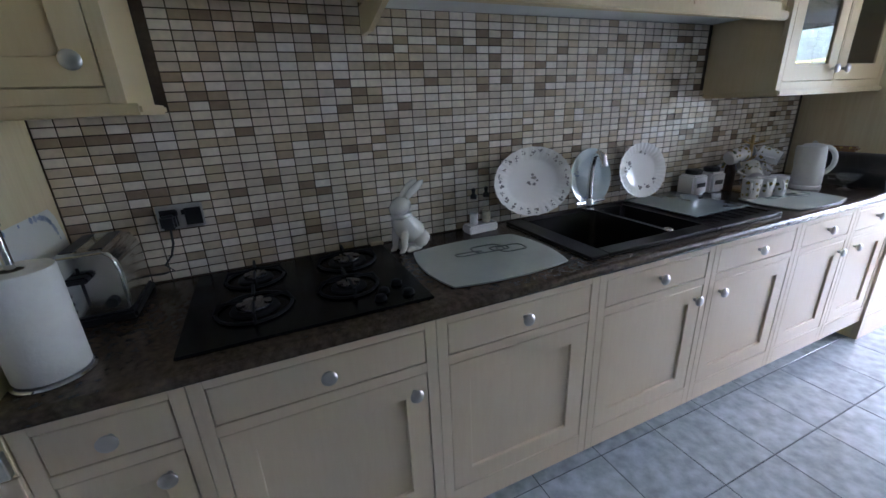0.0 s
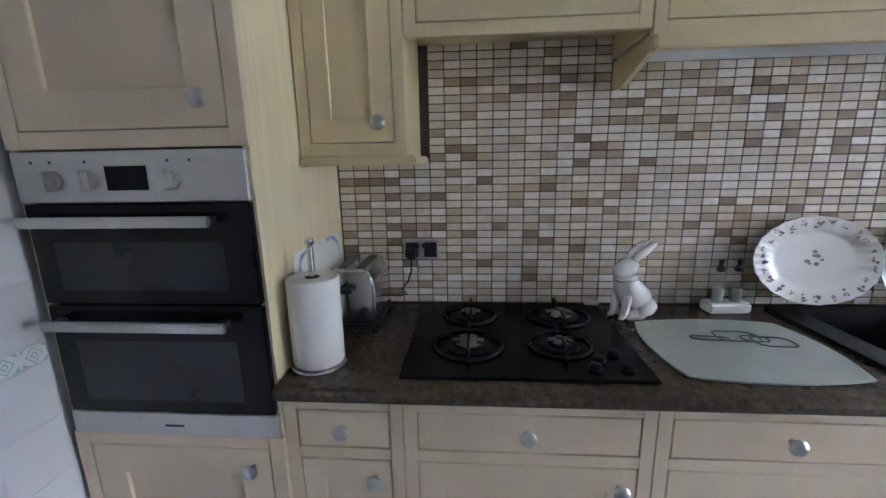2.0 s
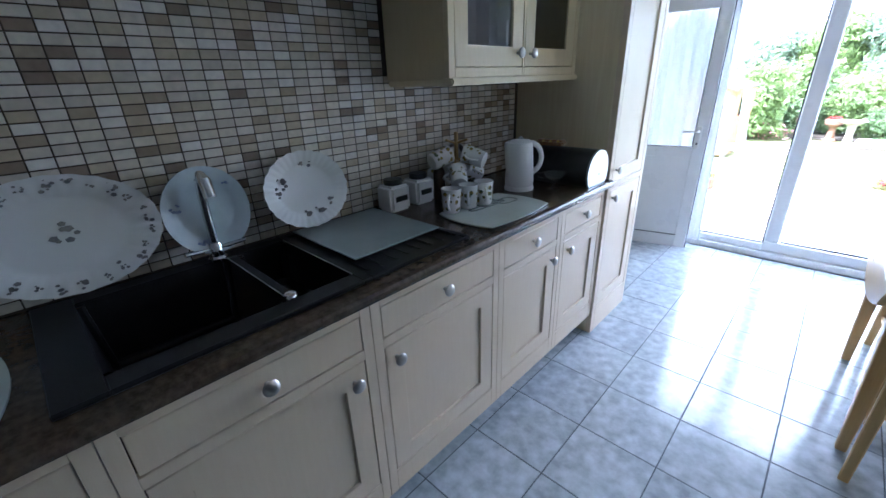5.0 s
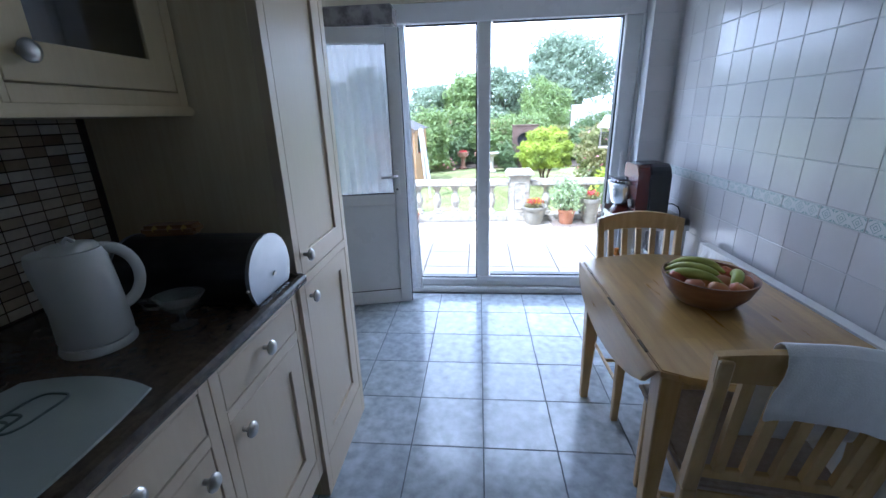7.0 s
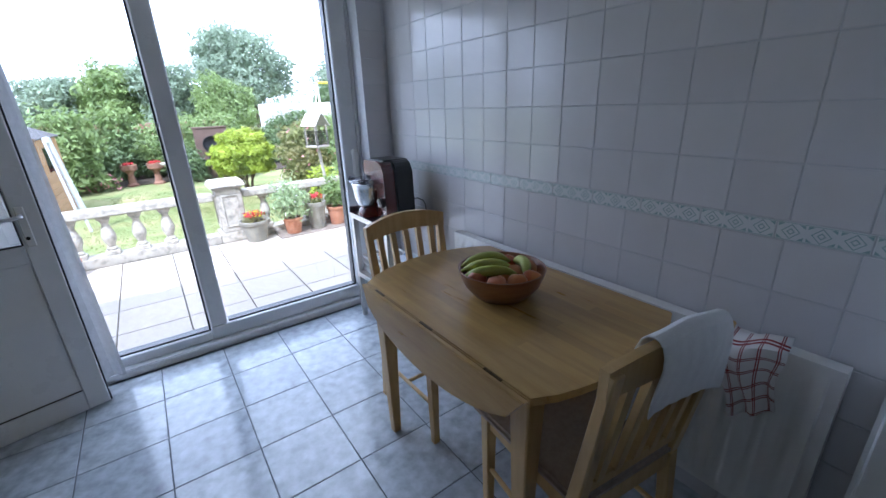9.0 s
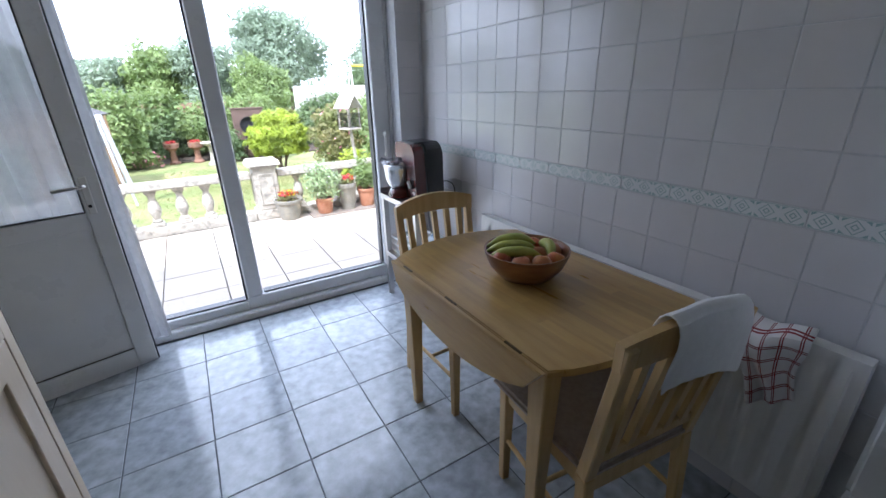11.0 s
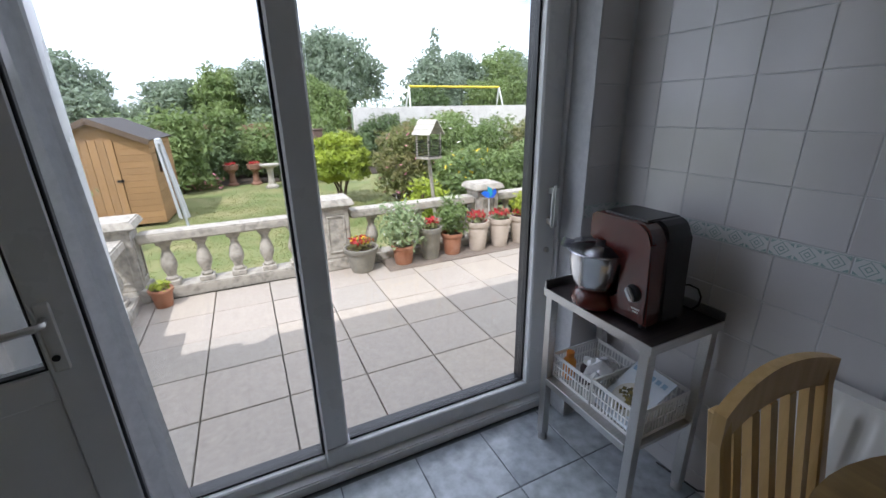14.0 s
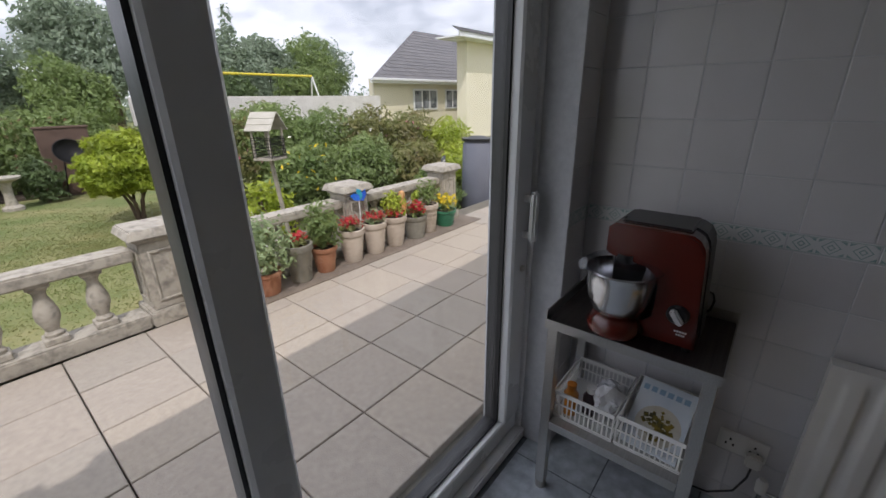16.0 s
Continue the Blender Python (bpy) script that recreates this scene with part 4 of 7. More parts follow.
# mug tree with hanging cups
mt = thing("mug_tree", (0.175, 2.872, WZT), "wooden mug tree beside the wall", "mug tree")
lathe("base", [(0, 0), (0.065, 0), (0.065, 0.010), (0.05, 0.016), (0, 0.018)], PINE_UP, mt, None, 24)
tube("stem", [(0, 0, 0.016), (0, 0, 0.30)], [0.011, 0.009], PINE_UP, mt, 10)
for k in range(6):
    a = k * math.pi / 3 + 0.3
    z = 0.17 if k % 2 else 0.25
    tube("peg", [(0, 0, z), (0.055 * math.cos(a), 0.055 * math.sin(a), z + 0.02)], 0.005, PINE_UP, mt, 6)
for k in range(6):
    a = k * math.pi / 3 + 0.3
    z = (0.17 if k % 2 else 0.25) - 0.055
    mug((0.175 + 0.088 * math.cos(a), 2.872 + 0.088 * math.sin(a), WZT + z), math.degrees(a) + 180, m=pose(0, 0, 0, 62 if k % 2 else 74, 0, 90) @ pose(0, 0, -0.05))
bt = thing("spice_bottle", (0.130, 2.800, WZT), "slim dark bottle with gold cap", "bottle")
lathe("bottle", [(0, 0), (0.026, 0), (0.027, 0.01), (0.027, 0.13), (0.018, 0.15), (0.016, 0.165)], material("dark_brown_glass", (0.05, 0.03, 0.02), 0.1, color2=(0.10, 0.06, 0.04), scale=9), bt, None, 20)
lathe("cap", [(0.019, 0.160), (0.019, 0.205), (0.016, 0.208), (0, 0.208)], material("gold_cap", (0.70, 0.52, 0.22), 0.25, 1.0, color2=(0.62, 0.46, 0.2), scale=9), bt, None, 20, "gold cap")

# white kettle on its base
kt = thing("electric_kettle", (0.322, 3.172, WZT), "white plastic jug kettle on its base", "kettle", rz=-45)
lathe("base", [(0, 0), (0.080, 0), (0.082, 0.008), (0.078, 0.020), (0, 0.022)], WHITEPLASTIC, kt, None, 32)
bm = bmesh.new()
pr = [(0.0, 0.0225), (0.076, 0.0225), (0.079, 0.035), (0.076, 0.10), (0.071, 0.17), (0.066, 0.222), (0.060, 0.236), (0, 0.240)]
vs = add_lathe(bm, pr, 32)
for v in bm.verts:
    if v.co.z > 0.10:
        k = (v.co.z - 0.10) / 0.13
        if v.co.y < -0.04:
            v.co.y -= 0.022 * k
finish("jug", bm, WHITEPLASTIC, kt, "", True)
tube("handle", [(0, 0.054 + 0.064 * math.sin(math.pi * k / 14), 0.156 + 0.074 * math.cos(math.pi * k / 14)) for k in range(15)], 0.0135, WHITEPLASTIC, kt, 12)
kt.scale = (0.89, 0.89, 0.97)
box("water_gauge", (0.0725, -0.012, 0.06), (0.0765, 0.012, 0.19), material("smoky_gauge", (0.10, 0.10, 0.10), 0.15, color2=(0.14, 0.14, 0.14), scale=5), kt, 0.001, "smoky water gauge", turn=pose(0, 0, 0, 0, -4, -36))
lathe("lid", [(0.058, 0.2375), (0.05, 0.246), (0.02, 0.250), (0, 0.2505)], WHITEPLASTIC, kt, None, 28)
tube("lid_catch", [(0, -0.012, 0.250), (0, 0, 0.262), (0, 0.012, 0.250)], 0.005, WHITEPLASTIC, kt, 6)
box("switch", (-0.012, 0.098, 0.072), (0.012, 0.116, 0.080), BLACKPLASTIC, kt, 0.002, "black switch")

# roll-front bread bin
bb = thing("bread_bin", (0.395, 3.462, WZT), "dark steel roll-front bread bin with satin steel ends", "bread bin", size=(1.0, 1.40, 0.90))
outl = [(-0.080 * math.cos(radians(a)), 0.075 + 0.120 * math.sin(radians(a))) for a in range(-38, 219, 8)]
M_BIN = Matrix(((0, 0, 1, 0), (1, 0, 0, 0), (0, 1, 0, 0), (0, 0, 0, 1)))
slab_of("body", outl, -0.19, 0.19, material("dark_gunmetal", (0.05, 0.05, 0.055), 0.38, 0.7, color2=(0.08, 0.08, 0.085), scale=6), bb, 0, "dark gunmetal drum", M_BIN)
BINSTEEL = material("satin_bin_steel", (0.40, 0.43, 0.47), 0.34, 0.9, color2=(0.45, 0.48, 0.52), scale=14, bump=0.01)
for z0, z1 in ((-0.202, -0.191), (0.191, 0.202)):
    slab_of("end_plate", [(x * 1.03, z) for x, z in outl], z0, z1, BINSTEEL, bb, 0.002, "satin steel end plate", M_BIN)
tube("handle", [(0.196, -0.073, 0.06), (0.196, -0.088, 0.06)], 0.004, NICKEL, bb)
lathe("pivot", [(0, 0), (0.006, 0), (0.006, 0.003), (0, 0.003)], NICKEL, bb, pose(0.2022, 0.01, 0.06, 0, 90), 10)

sp = thing("snack_packet", (0.32, 3.47, WZT + 0.1765), "brown and yellow striped packet lying on the bread bin", "packet", rz=8)
FOIL = material("brown_foil_wrapper", (0.20, 0.10, 0.04), 0.35, color2=(0.30, 0.16, 0.06), scale=9, bump=0.15, bump_scale=60)
box("wrapper", (-0.075, -0.032, 0), (0.075, 0.032, 0.030), FOIL, sp, 0.010, "", 3)
each("printed_stripe", [((x, -0.0335, 0.006), (x + 0.018, 0.0335, 0.0308)) for x in (-0.045, -0.005, 0.035)], material("yellow_print", (0.48, 0.33, 0.06), 0.4, color2=(0.54, 0.38, 0.09), scale=9), sp, 0.009, "yellow printed stripe")
sb = thing("sauce_boat", (0.462, 3.262, WZT), "clear glass sauce boat on a foot", "sauce boat", rz=20)
GL2 = material("clear_table_glass", (0.85, 0.88, 0.88), 0.03, transmission=0.92)
bm = bmesh.new()
add_lathe(bm, [(0.030, 0.0), (0.030, 0.004), (0.008, 0.012), (0.007, 0.03), (0.022, 0.042), (0.038, 0.062), (0.044, 0.085), (0.042, 0.085), (0.036, 0.064), (0.02, 0.047), (0, 0.042)], 24)
for v in bm.verts:
    if v.co.z > 0.04:
        v.co.x *= 1.0 + 9 * (v.co.z - 0.04) * (1 if v.co.x > 0 else 0.5)
finish("boat", bm, GL2, sb, "", True)
tube("handle", [(-0.052, 0, 0.08), (-0.078, 0, 0.075), (-0.075, 0, 0.055), (-0.045, 0, 0.052)], 0.004, GL2, sb, 8)

# toaster
to = thing("toaster", (0.150, -0.058, WZT), "chrome two-slice toaster with black ends", "toaster")
TCH = material("polished_steel", (0.55, 0.54, 0.52), 0.18, 1.0, color2=(0.60, 0.59, 0.57), scale=5)
prof = [(-0.068, 0.024), (0.068, 0.024), (0.070, 0.13), (0.063, 0.165), (0.046, 0.183), (-0.046, 0.183), (-0.063, 0.165), (-0.070, 0.13)]
bmt = bmesh.new()
a = [bmt.verts.new((-0.105, y, z)) for y, z in prof]
b = [bmt.verts.new((0.098, y, z)) for y, z in prof]
bmt.faces.new(a)
bmt.faces.new(b[::-1])
for k in range(8):
    bmt.faces.new((a[k], a[(k + 1) % 8], b[(k + 1) % 8], b[k]))
bmesh.ops.bevel(bmt, geom=list(bmt.edges), offset=0.008, segments=3, affect="EDGES")
finish("body", bmt, TCH, to, "", True)
box("base", (-0.108, -0.073, 0), (0.102, 0.073, 0.024), BLACKPLASTIC, to, 0.006, "black plastic base", 2)
for y in (-0.027, 0.027):
    box("slot", (-0.085, y - 0.013, 0.1825), (0.075, y + 0.013, 0.1845), BLACKPLASTIC, to, 0, "black bread slot")
box("lever_slot", (0.0978, -0.012, 0.055), (0.0990, -0.006, 0.15), BLACKPLASTIC, to, 0)
box("lever", (0.0985, -0.030, 0.118), (0.128, 0.012, 0.134), BLACKPLASTIC, to, 0.004, "black lever", 2)
lathe("dial", [(0, 0), (0.013, 0), (0.012, 0.012), (0, 0.013)], BLACKPLASTIC, to, pose(0.098, 0.035, 0.055, 0, 90), 16)
for z in (0.045, 0.065, 0.085):
    lathe("button", [(0, 0), (0.006, 0), (0.005, 0.004), (0, 0.004)], CHROME, to, pose(0.098, -0.04, z, 0, 90), 10)

kr = thing("kitchen_roll", (0.490, -0.084, WZT), "white kitchen roll on a chrome stand", "kitchen roll", size=(1.04, 1.04, 1.04))
lathe("stand", [(0, 0), (0.070, 0), (0.072, 0.004), (0.068, 0.008), (0, 0.009)], CHROME, kr, None, 32, "chrome base plate")
tube("pole", [(0, 0, 0.008), (0, 0, 0.32)], 0.0085, CHROME, kr, 12, "chrome pole")
lathe("finial", [(0.006, 0.320), (0.012, 0.328), (0.011, 0.338), (0, 0.343)], CHROME, kr, None, 16)
lathe("paper_roll", [(0.020, 0.012), (0.064, 0.012), (0.066, 0.016), (0.066, 0.236), (0.064, 0.240), (0.020, 0.240), (0.019, 0.23), (0.019, 0.012)], PAPER, kr, None, 40, "white paper roll")
lathe("core", [(0.0185, 0.235), (0.0188, 0.2405), (0.017, 0.2405), (0.017, 0.02)], material("grey_card", (0.20, 0.17, 0.14), 0.9, color2=(0.26, 0.22, 0.18), scale=20), kr, None, 24)

tr = thing("serving_tray", (0.240, -0.142, WZT), "white tray with blue flower border leaning on the housing", "tray", size=(1.08, 1.0, 1.06))
ot = [(0.190 * math.copysign(abs(math.cos(a)) ** 0.35, math.cos(a)), -0.150 + 0.150 * math.copysign(abs(math.sin(a)) ** 0.35, math.sin(a))) for a in [2 * math.pi * k / 48 for k in range(48)]]
tmx = Matrix(((1, 0, 0, 0), (0, 0.10, 0.995, 0), (0, -0.995, 0.10, 0), (0, 0, 0, 1)))
slab_of("tray", ot, 0.004, 0.012, WHITEPLASTIC, tr, 0.003, "", tmx)
bm = bmesh.new()
r = random.Random(2)
for k in range(60):
    a = k / 60 * 6.283
    cx, cy, w = 0.160 * math.copysign(abs(math.cos(a)) ** 0.4, math.cos(a)), -0.150 + 0.122 * math.copysign(abs(math.sin(a)) ** 0.4, math.sin(a)), 0.004 + 0.006 * r.random()
    bm.faces.new([bm.verts.new((cx + w * math.cos(t * 1.2566 + k), cy + w * math.sin(t * 1.2566 + k), 0.0126)) for t in range(5)])
bm.transform(tmx)
finish("printed_flowers", bm, BLUEPRINT, tr, "blue flower border")["kind"] = "stuff"

to.scale = (1.14, 1.16, 1.12)
so = thing("wall_socket", (0.002, 0.145, 1.188), "black double wall socket with a black plug in it", "socket")
box("face_plate", (0, -0.066, -0.040), (0.010, 0.066, 0.040), material("dark_nickel_plate", (0.42, 0.40, 0.38), 0.35, 0.9, color2=(0.48, 0.46, 0.44), scale=9), so, 0.003, "dark metal plate", 2)
for y in (-0.033, 0.036):
    box("socket_insert", (0.0095, y - 0.024, -0.030), (0.0115, y + 0.024, 0.026), BLACKPLASTIC, so, 0.001)
for y in (-0.012, 0.010):
    box("rocker_switch", (0.0112, y - 0.006, 0.006), (0.0145, y + 0.006, 0.022), BLACKPLASTIC, so, 0.001)
box("plug", (0.0118, -0.056, -0.034), (0.042, -0.012, 0.012), BLACKPLASTIC, so, 0.007, "black plug", 3)
tube("cable", [(0.03, -0.034, -0.034), (0.034, -0.036, -0.08), (0.03, -0.05, -0.12), (0.028, -0.075, -0.15), (0.03, -0.055, -0.172), (0.03, -0.085, -0.178), (0.03, -0.13, -0.176)], 0.0035, BLACKPLASTIC, so, 6, "black cable")
tile_ob = box("tile_offcut", (0.004, 0.760, WZT), (0.02, 0.812, WZT + 0.016), CREAM, None, 0.003, "", 2)
tagged(tile_ob, "small cream door wedge lying by the wall", "wedge")


# ---- table, chairs and things by the east wall ----
table = thing("drop_leaf_table", (0, 0, 0), "lacquered wooden drop-leaf table with one leaf down", "table")
TX0, TX1, TY0, TY1 = 1.708, 2.395, 3.450, 4.345
top = [(TX0, TY0)] + [(TX0 + (TX1 - TX0) * k / 10, TY0 - 0.075 * math.sin(math.pi * k / 10) ** 0.8) for k in range(1, 10)] + [(TX1, TY0), (TX1, TY1)] + \
      [(TX1 - (TX1 - TX0) * k / 10, TY1 + 0.11 * math.sin(math.pi * k / 10) ** 0.8) for k in range(1, 10)] + [(TX0, TY1)]
slab_of("tabletop", top, 0.722, 0.745, PINE_TOP, table, 0.004)
n = 16
leaf = [(TY0 + (TY1 - TY0) * k / n, 0.0 if k in (0, n) else -0.02 - 0.135 * math.sin(math.pi * k / n) ** 0.55) for k in range(n + 1)]
slab_of("drop_leaf", [(y, z) for y, z in leaf][::-1], 0.0, 0.020, PINE, table, 0.003, "", Matrix(((0, 0.10, -1, TX0 - 0.002), (1, 0, 0, 0), (0, 1, 0.10, 0.742), (0, 0, 0, 1))))
# hinge strips coloured dark to draw the shaded gap beside the leaf
for y in (3.58, 3.90, 4.22):
    box("hinge", (TX0 - 0.007, y - 0.035, 0.7425), (TX0 + 0.002, y + 0.035, 0.7462), material("gap_shade_brass", (0.10, 0.07, 0.03), 0.4, 0.8), table, 0.001, "small hinge coloured dark as gap shade")
each("apron", [((1.775, 3.52, 0.63), (1.795, 4.26, 0.721)), ((2.315, 3.52, 0.63), (2.335, 4.26, 0.721)), ((1.795, 3.52, 0.63), (2.315, 3.54, 0.721)), ((1.795, 4.24, 0.63), (2.315, 4.26, 0.721))], PINE_UP, table, 0.001)


def taper(bm, x, y, z0, z1, a0, a1, b0=None, b1=None):
    """A square post from (x, y, z0) of half-width a0 to z1 of half-width a1, its top moved to b1 if given."""
    v = []
    for z, a, (cx, cy) in ((z0, a0, (x, y)), (z1, a1, b1 or (x, y))):
        v += [bm.verts.new((cx + sx * a, cy + sy * a, z)) for sx, sy in ((-1, -1), (1, -1), (1, 1), (-1, 1))]
    for q in ((3, 2, 1, 0), (4, 5, 6, 7), (0, 1, 5, 4), (1, 2, 6, 5), (2, 3, 7, 6), (3, 0, 4, 7)):
        bm.faces.new([v[i] for i in q])


for lx, ly in ((1.752, 3.497), (1.752, 4.283), (2.358, 3.497), (2.358, 4.283)):
    bm = bmesh.new()
    taper(bm, lx, ly, 0.0, 0.721, 0.018, 0.034)
    finish("leg", bevelled(bm, 0.004), PINE_UP, table)


def chair(loc, rz, label):
    """Front of the seat towards local +y; back rest at local y = 0."""
    c = thing("dining_chair", loc, label, "chair", "chairs at the table", rz=rz)
    W = 0.205
    for sx in (-1, 1):
        bm = bmesh.new()
        taper(bm, sx * (W - 0.005), -0.015, 0.0, 0.44, 0.016, 0.020, b1=(sx * (W - 0.015), 0.02))
        taper(bm, sx * (W - 0.015), 0.02, 0.44, 0.90, 0.020, 0.016, b1=(sx * (W - 0.005), -0.055))
        finish("back_post", bevelled(bm, 0.004), PINE_UP, c)
        bm = bmesh.new()
        taper(bm, sx * (W - 0.02), 0.41, 0.0, 0.44, 0.015, 0.021)
        finish("leg", bevelled(bm, 0.004), PINE_UP, c)
    slab_of("seat", [(-0.20, 0.0), (-0.225, 0.44), (-0.12, 0.455), (0.12, 0.455), (0.225, 0.44), (0.20, 0.0)], 0.440, 0.470, SEATCLOTH, c, 0.010, "grey-brown padded seat")
    each("seat_rail", [((-W + 0.02, 0.395, 0.385), (W - 0.02, 0.415, 0.4395)), ((-W + 0.01, 0.02, 0.385), (-W + 0.03, 0.39, 0.4395)), ((W - 0.03, 0.02, 0.385), (W - 0.01, 0.39, 0.4395)), ((-W + 0.03, 0.005, 0.385), (W - 0.03, 0.025, 0.4395))], PINE_UP, c, 0.001)
    # curved top rail
    bm = bmesh.new()
    secs = []
    for k in range(13):
        u = -1 + k / 6
        x, y, zt, zb = u * (W + 0.012), -0.062 + 0.020 * (u * u) - 0.0, 0.905 + 0.035 * (1 - u * u), 0.835 + 0.018 * (1 - u * u)
        secs.append([bm.verts.new(p) for p in ((x, y - 0.012, zb), (x, y + 0.012, zb), (x, y + 0.010, zt), (x, y - 0.014, zt))])
    for a, b in zip(secs, secs[1:]):
        for q in range(4):
            bm.faces.new((a[q], a[(q + 1) % 4], b[(q + 1) % 4], b[q]))
    bm.faces.new(secs[0][::-1])
    bm.faces.new(secs[-1])
    finish("top_rail", bm, PINE_UP, c, "", True)
    for k in range(5):
        u = -0.66 + 0.33 * k
        bm = bmesh.new()
        taper(bm, u * W, 0.004, 0.52, 0.848, 0.010, 0.010, b1=(u * W * 1.05, -0.058 + 0.014 * u * u))
        for v in bm.verts:
            v.co.x = u * W + (v.co.x - u * W) * 1.35
        finish("slat", bm, PINE_UP, c)
    box("back_rail", (-W + 0.02, -0.004, 0.495), (W - 0.02, 0.014, 0.53), PINE_UP, c, 0.003)
    for sx in (-1, 1):
        tube("stretcher", [(sx * (W - 0.012), 0.0, 0.20), (sx * (W - 0.02), 0.41, 0.20)], 0.009, PINE_UP, c, 8)
    tube("stretcher", [(-W + 0.016, 0.20, 0.20), (W - 0.016, 0.20, 0.20)], 0.009, PINE_UP, c, 8)
    return c


chair((2.040, 4.520, 0), 180, "pale wooden slat-back dining chair pushed under the table")
chair((1.965, 3.305, 0), -7.5, "pale wooden slat-back dining chair with a white towel on it")

# white hand towel over the chair back
tw = thing("hand_towel", (1.965, 3.305, 0), "white terry hand towel folded over the chair back", "towel", rz=-7.5)
bm = bmesh.new()
prev = None
path = [(0.030, 0.62), (0.026, 0.70), (0.010, 0.80), (-0.018, 0.890), (-0.030, 0.948), (-0.058, 0.962), (-0.086, 0.950), (-0.096, 0.895), (-0.094, 0.84), (-0.092, 0.79), (-0.090, 0.745)]
for k in range(25):
    u = k / 24
    row = []
    for i, (y, z) in enumerate(path):
        e = 0.003 * math.sin(u * 9 + i * 0.7) + (0.0015 * math.sin(u * 41 + i) if i > 6 else 0)
        sag = -0.020 * (2 * u - 0.7) ** 2 * 0.4 if 2 < i < 8 else 0.0
        hem = (0.030 * math.sin(u * 3.0 + 0.5) if i > 8 else 0) + (0.02 * u if i < 2 else 0)
        row.append(bm.verts.new((-0.098 + 0.262 * u - (0.02 if i > 7 else 0) * (1 - u), y + e, z + sag + hem)))
    if prev:
        for i in range(len(path) - 1):
            bm.faces.new((prev[i], row[i], row[i + 1], prev[i + 1]))
    prev = row
cl = finish("cloth", bm, TOWEL, tw, "", True)
md = cl.modifiers.new("thickness", "SOLIDIFY")
md.thickness = 0.006
sd = cl.modifiers.new("soften", "SUBSURF")
sd.levels = sd.render_levels = 1

# fruit bowl
fb = thing("fruit_bowl", (2.055, 3.912, 0.745), "turned dark wooden bowl standing on the table", "bowl", size=(1.0, 1.0, 1.12))
lathe("bowl", [(0, 0), (0.085, 0), (0.100, 0.006), (0.138, 0.045), (0.158, 0.090), (0.160, 0.100), (0.154, 0.100), (0.146, 0.080), (0.122, 0.040), (0.085, 0.016), (0, 0.012)], BOWLWOOD, fb, None, 48)
BANANA = material("green_yellow_banana", (0.36, 0.41, 0.06), 0.45, color2=(0.50, 0.50, 0.10), scale=9, stretch=(1, 1, 1), bump=0.03)
FRUIT = material("red_orange_apple", (0.50, 0.10, 0.04), 0.32, color2=(0.62, 0.30, 0.08), scale=14, contrast=(0.35, 0.7), bump=0.03)
for k, (x, y, z, rz, arch) in enumerate(((-0.045, 0.025, 0.128, -30, 0.030), (-0.02, 0.058, 0.140, -24, 0.036), (-0.062, -0.012, 0.118, -34, 0.028), (0.085, -0.030, 0.118, 62, 0.026))):
    ba = thing("banana", (2.055 + x, 3.912 + y, 0.745 + z - 0.020), "green-yellow banana lying on the fruit", "fruit", "bananas in the bowl", rz=rz)
    pts, rad = [], []
    ln = 0.096 if k < 3 else 0.078
    for i in range(13):
        u = -1 + i / 6
        pts.append((u * ln, 0.02 * u * u, 0.018 - arch * u * u))
        rad.append(max(0.005, 0.0205 * (1 - abs(u) ** 3.4)))
    tube("skin", pts, rad, BANANA, ba, 10)
    tube("stalk", [pts[-1], (ln + 0.018, 0.024, 0.016 - arch * 1.3)], 0.005, material("banana_stalk", (0.16, 0.15, 0.03), 0.7), ba, 6, "brown stalk")
PEACH = material("blushed_peach_skin", (0.58, 0.26, 0.10), 0.45, color2=(0.52, 0.12, 0.07), scale=9, contrast=(0.40, 0.75), bump=0.04)
AP = [(0, 0.006), (0.012, 0.0), (0.026, 0.008), (0.036, 0.030), (0.034, 0.050), (0.022, 0.064), (0.010, 0.066), (0, 0.060)]
for k, (x, y, z) in enumerate(((-0.075, -0.055, 0.040), (-0.015, -0.095, 0.044), (0.05, -0.100, 0.042), (0.105, -0.03, 0.045), (-0.10, 0.02, 0.045), (-0.055, 0.085, 0.042), (0.03, 0.095, 0.042), (0.09, 0.06, 0.042), (-0.03, -0.02, 0.045), (0.04, -0.02, 0.040))):
    af = thing("apple" if k % 3 else "peach", (2.055 + x, 3.912 + y, 0.745 + z + 0.004), "red apple in the bowl" if k % 3 else "blushed orange peach in the bowl", "fruit", "round fruit in the bowl", rz=k * 40)
    lathe("flesh", AP, FRUIT if k % 3 else PEACH, af, pose(0, 0, 0.034, 25 * (k % 3 - 1), 20 * (k % 2)) @ pose(0, 0, -0.034), 18)
    tube("stalk", [(0, 0, 0.060), (0.003, 0, 0.070)], 0.0015, BLACKPLASTIC, af, 5)

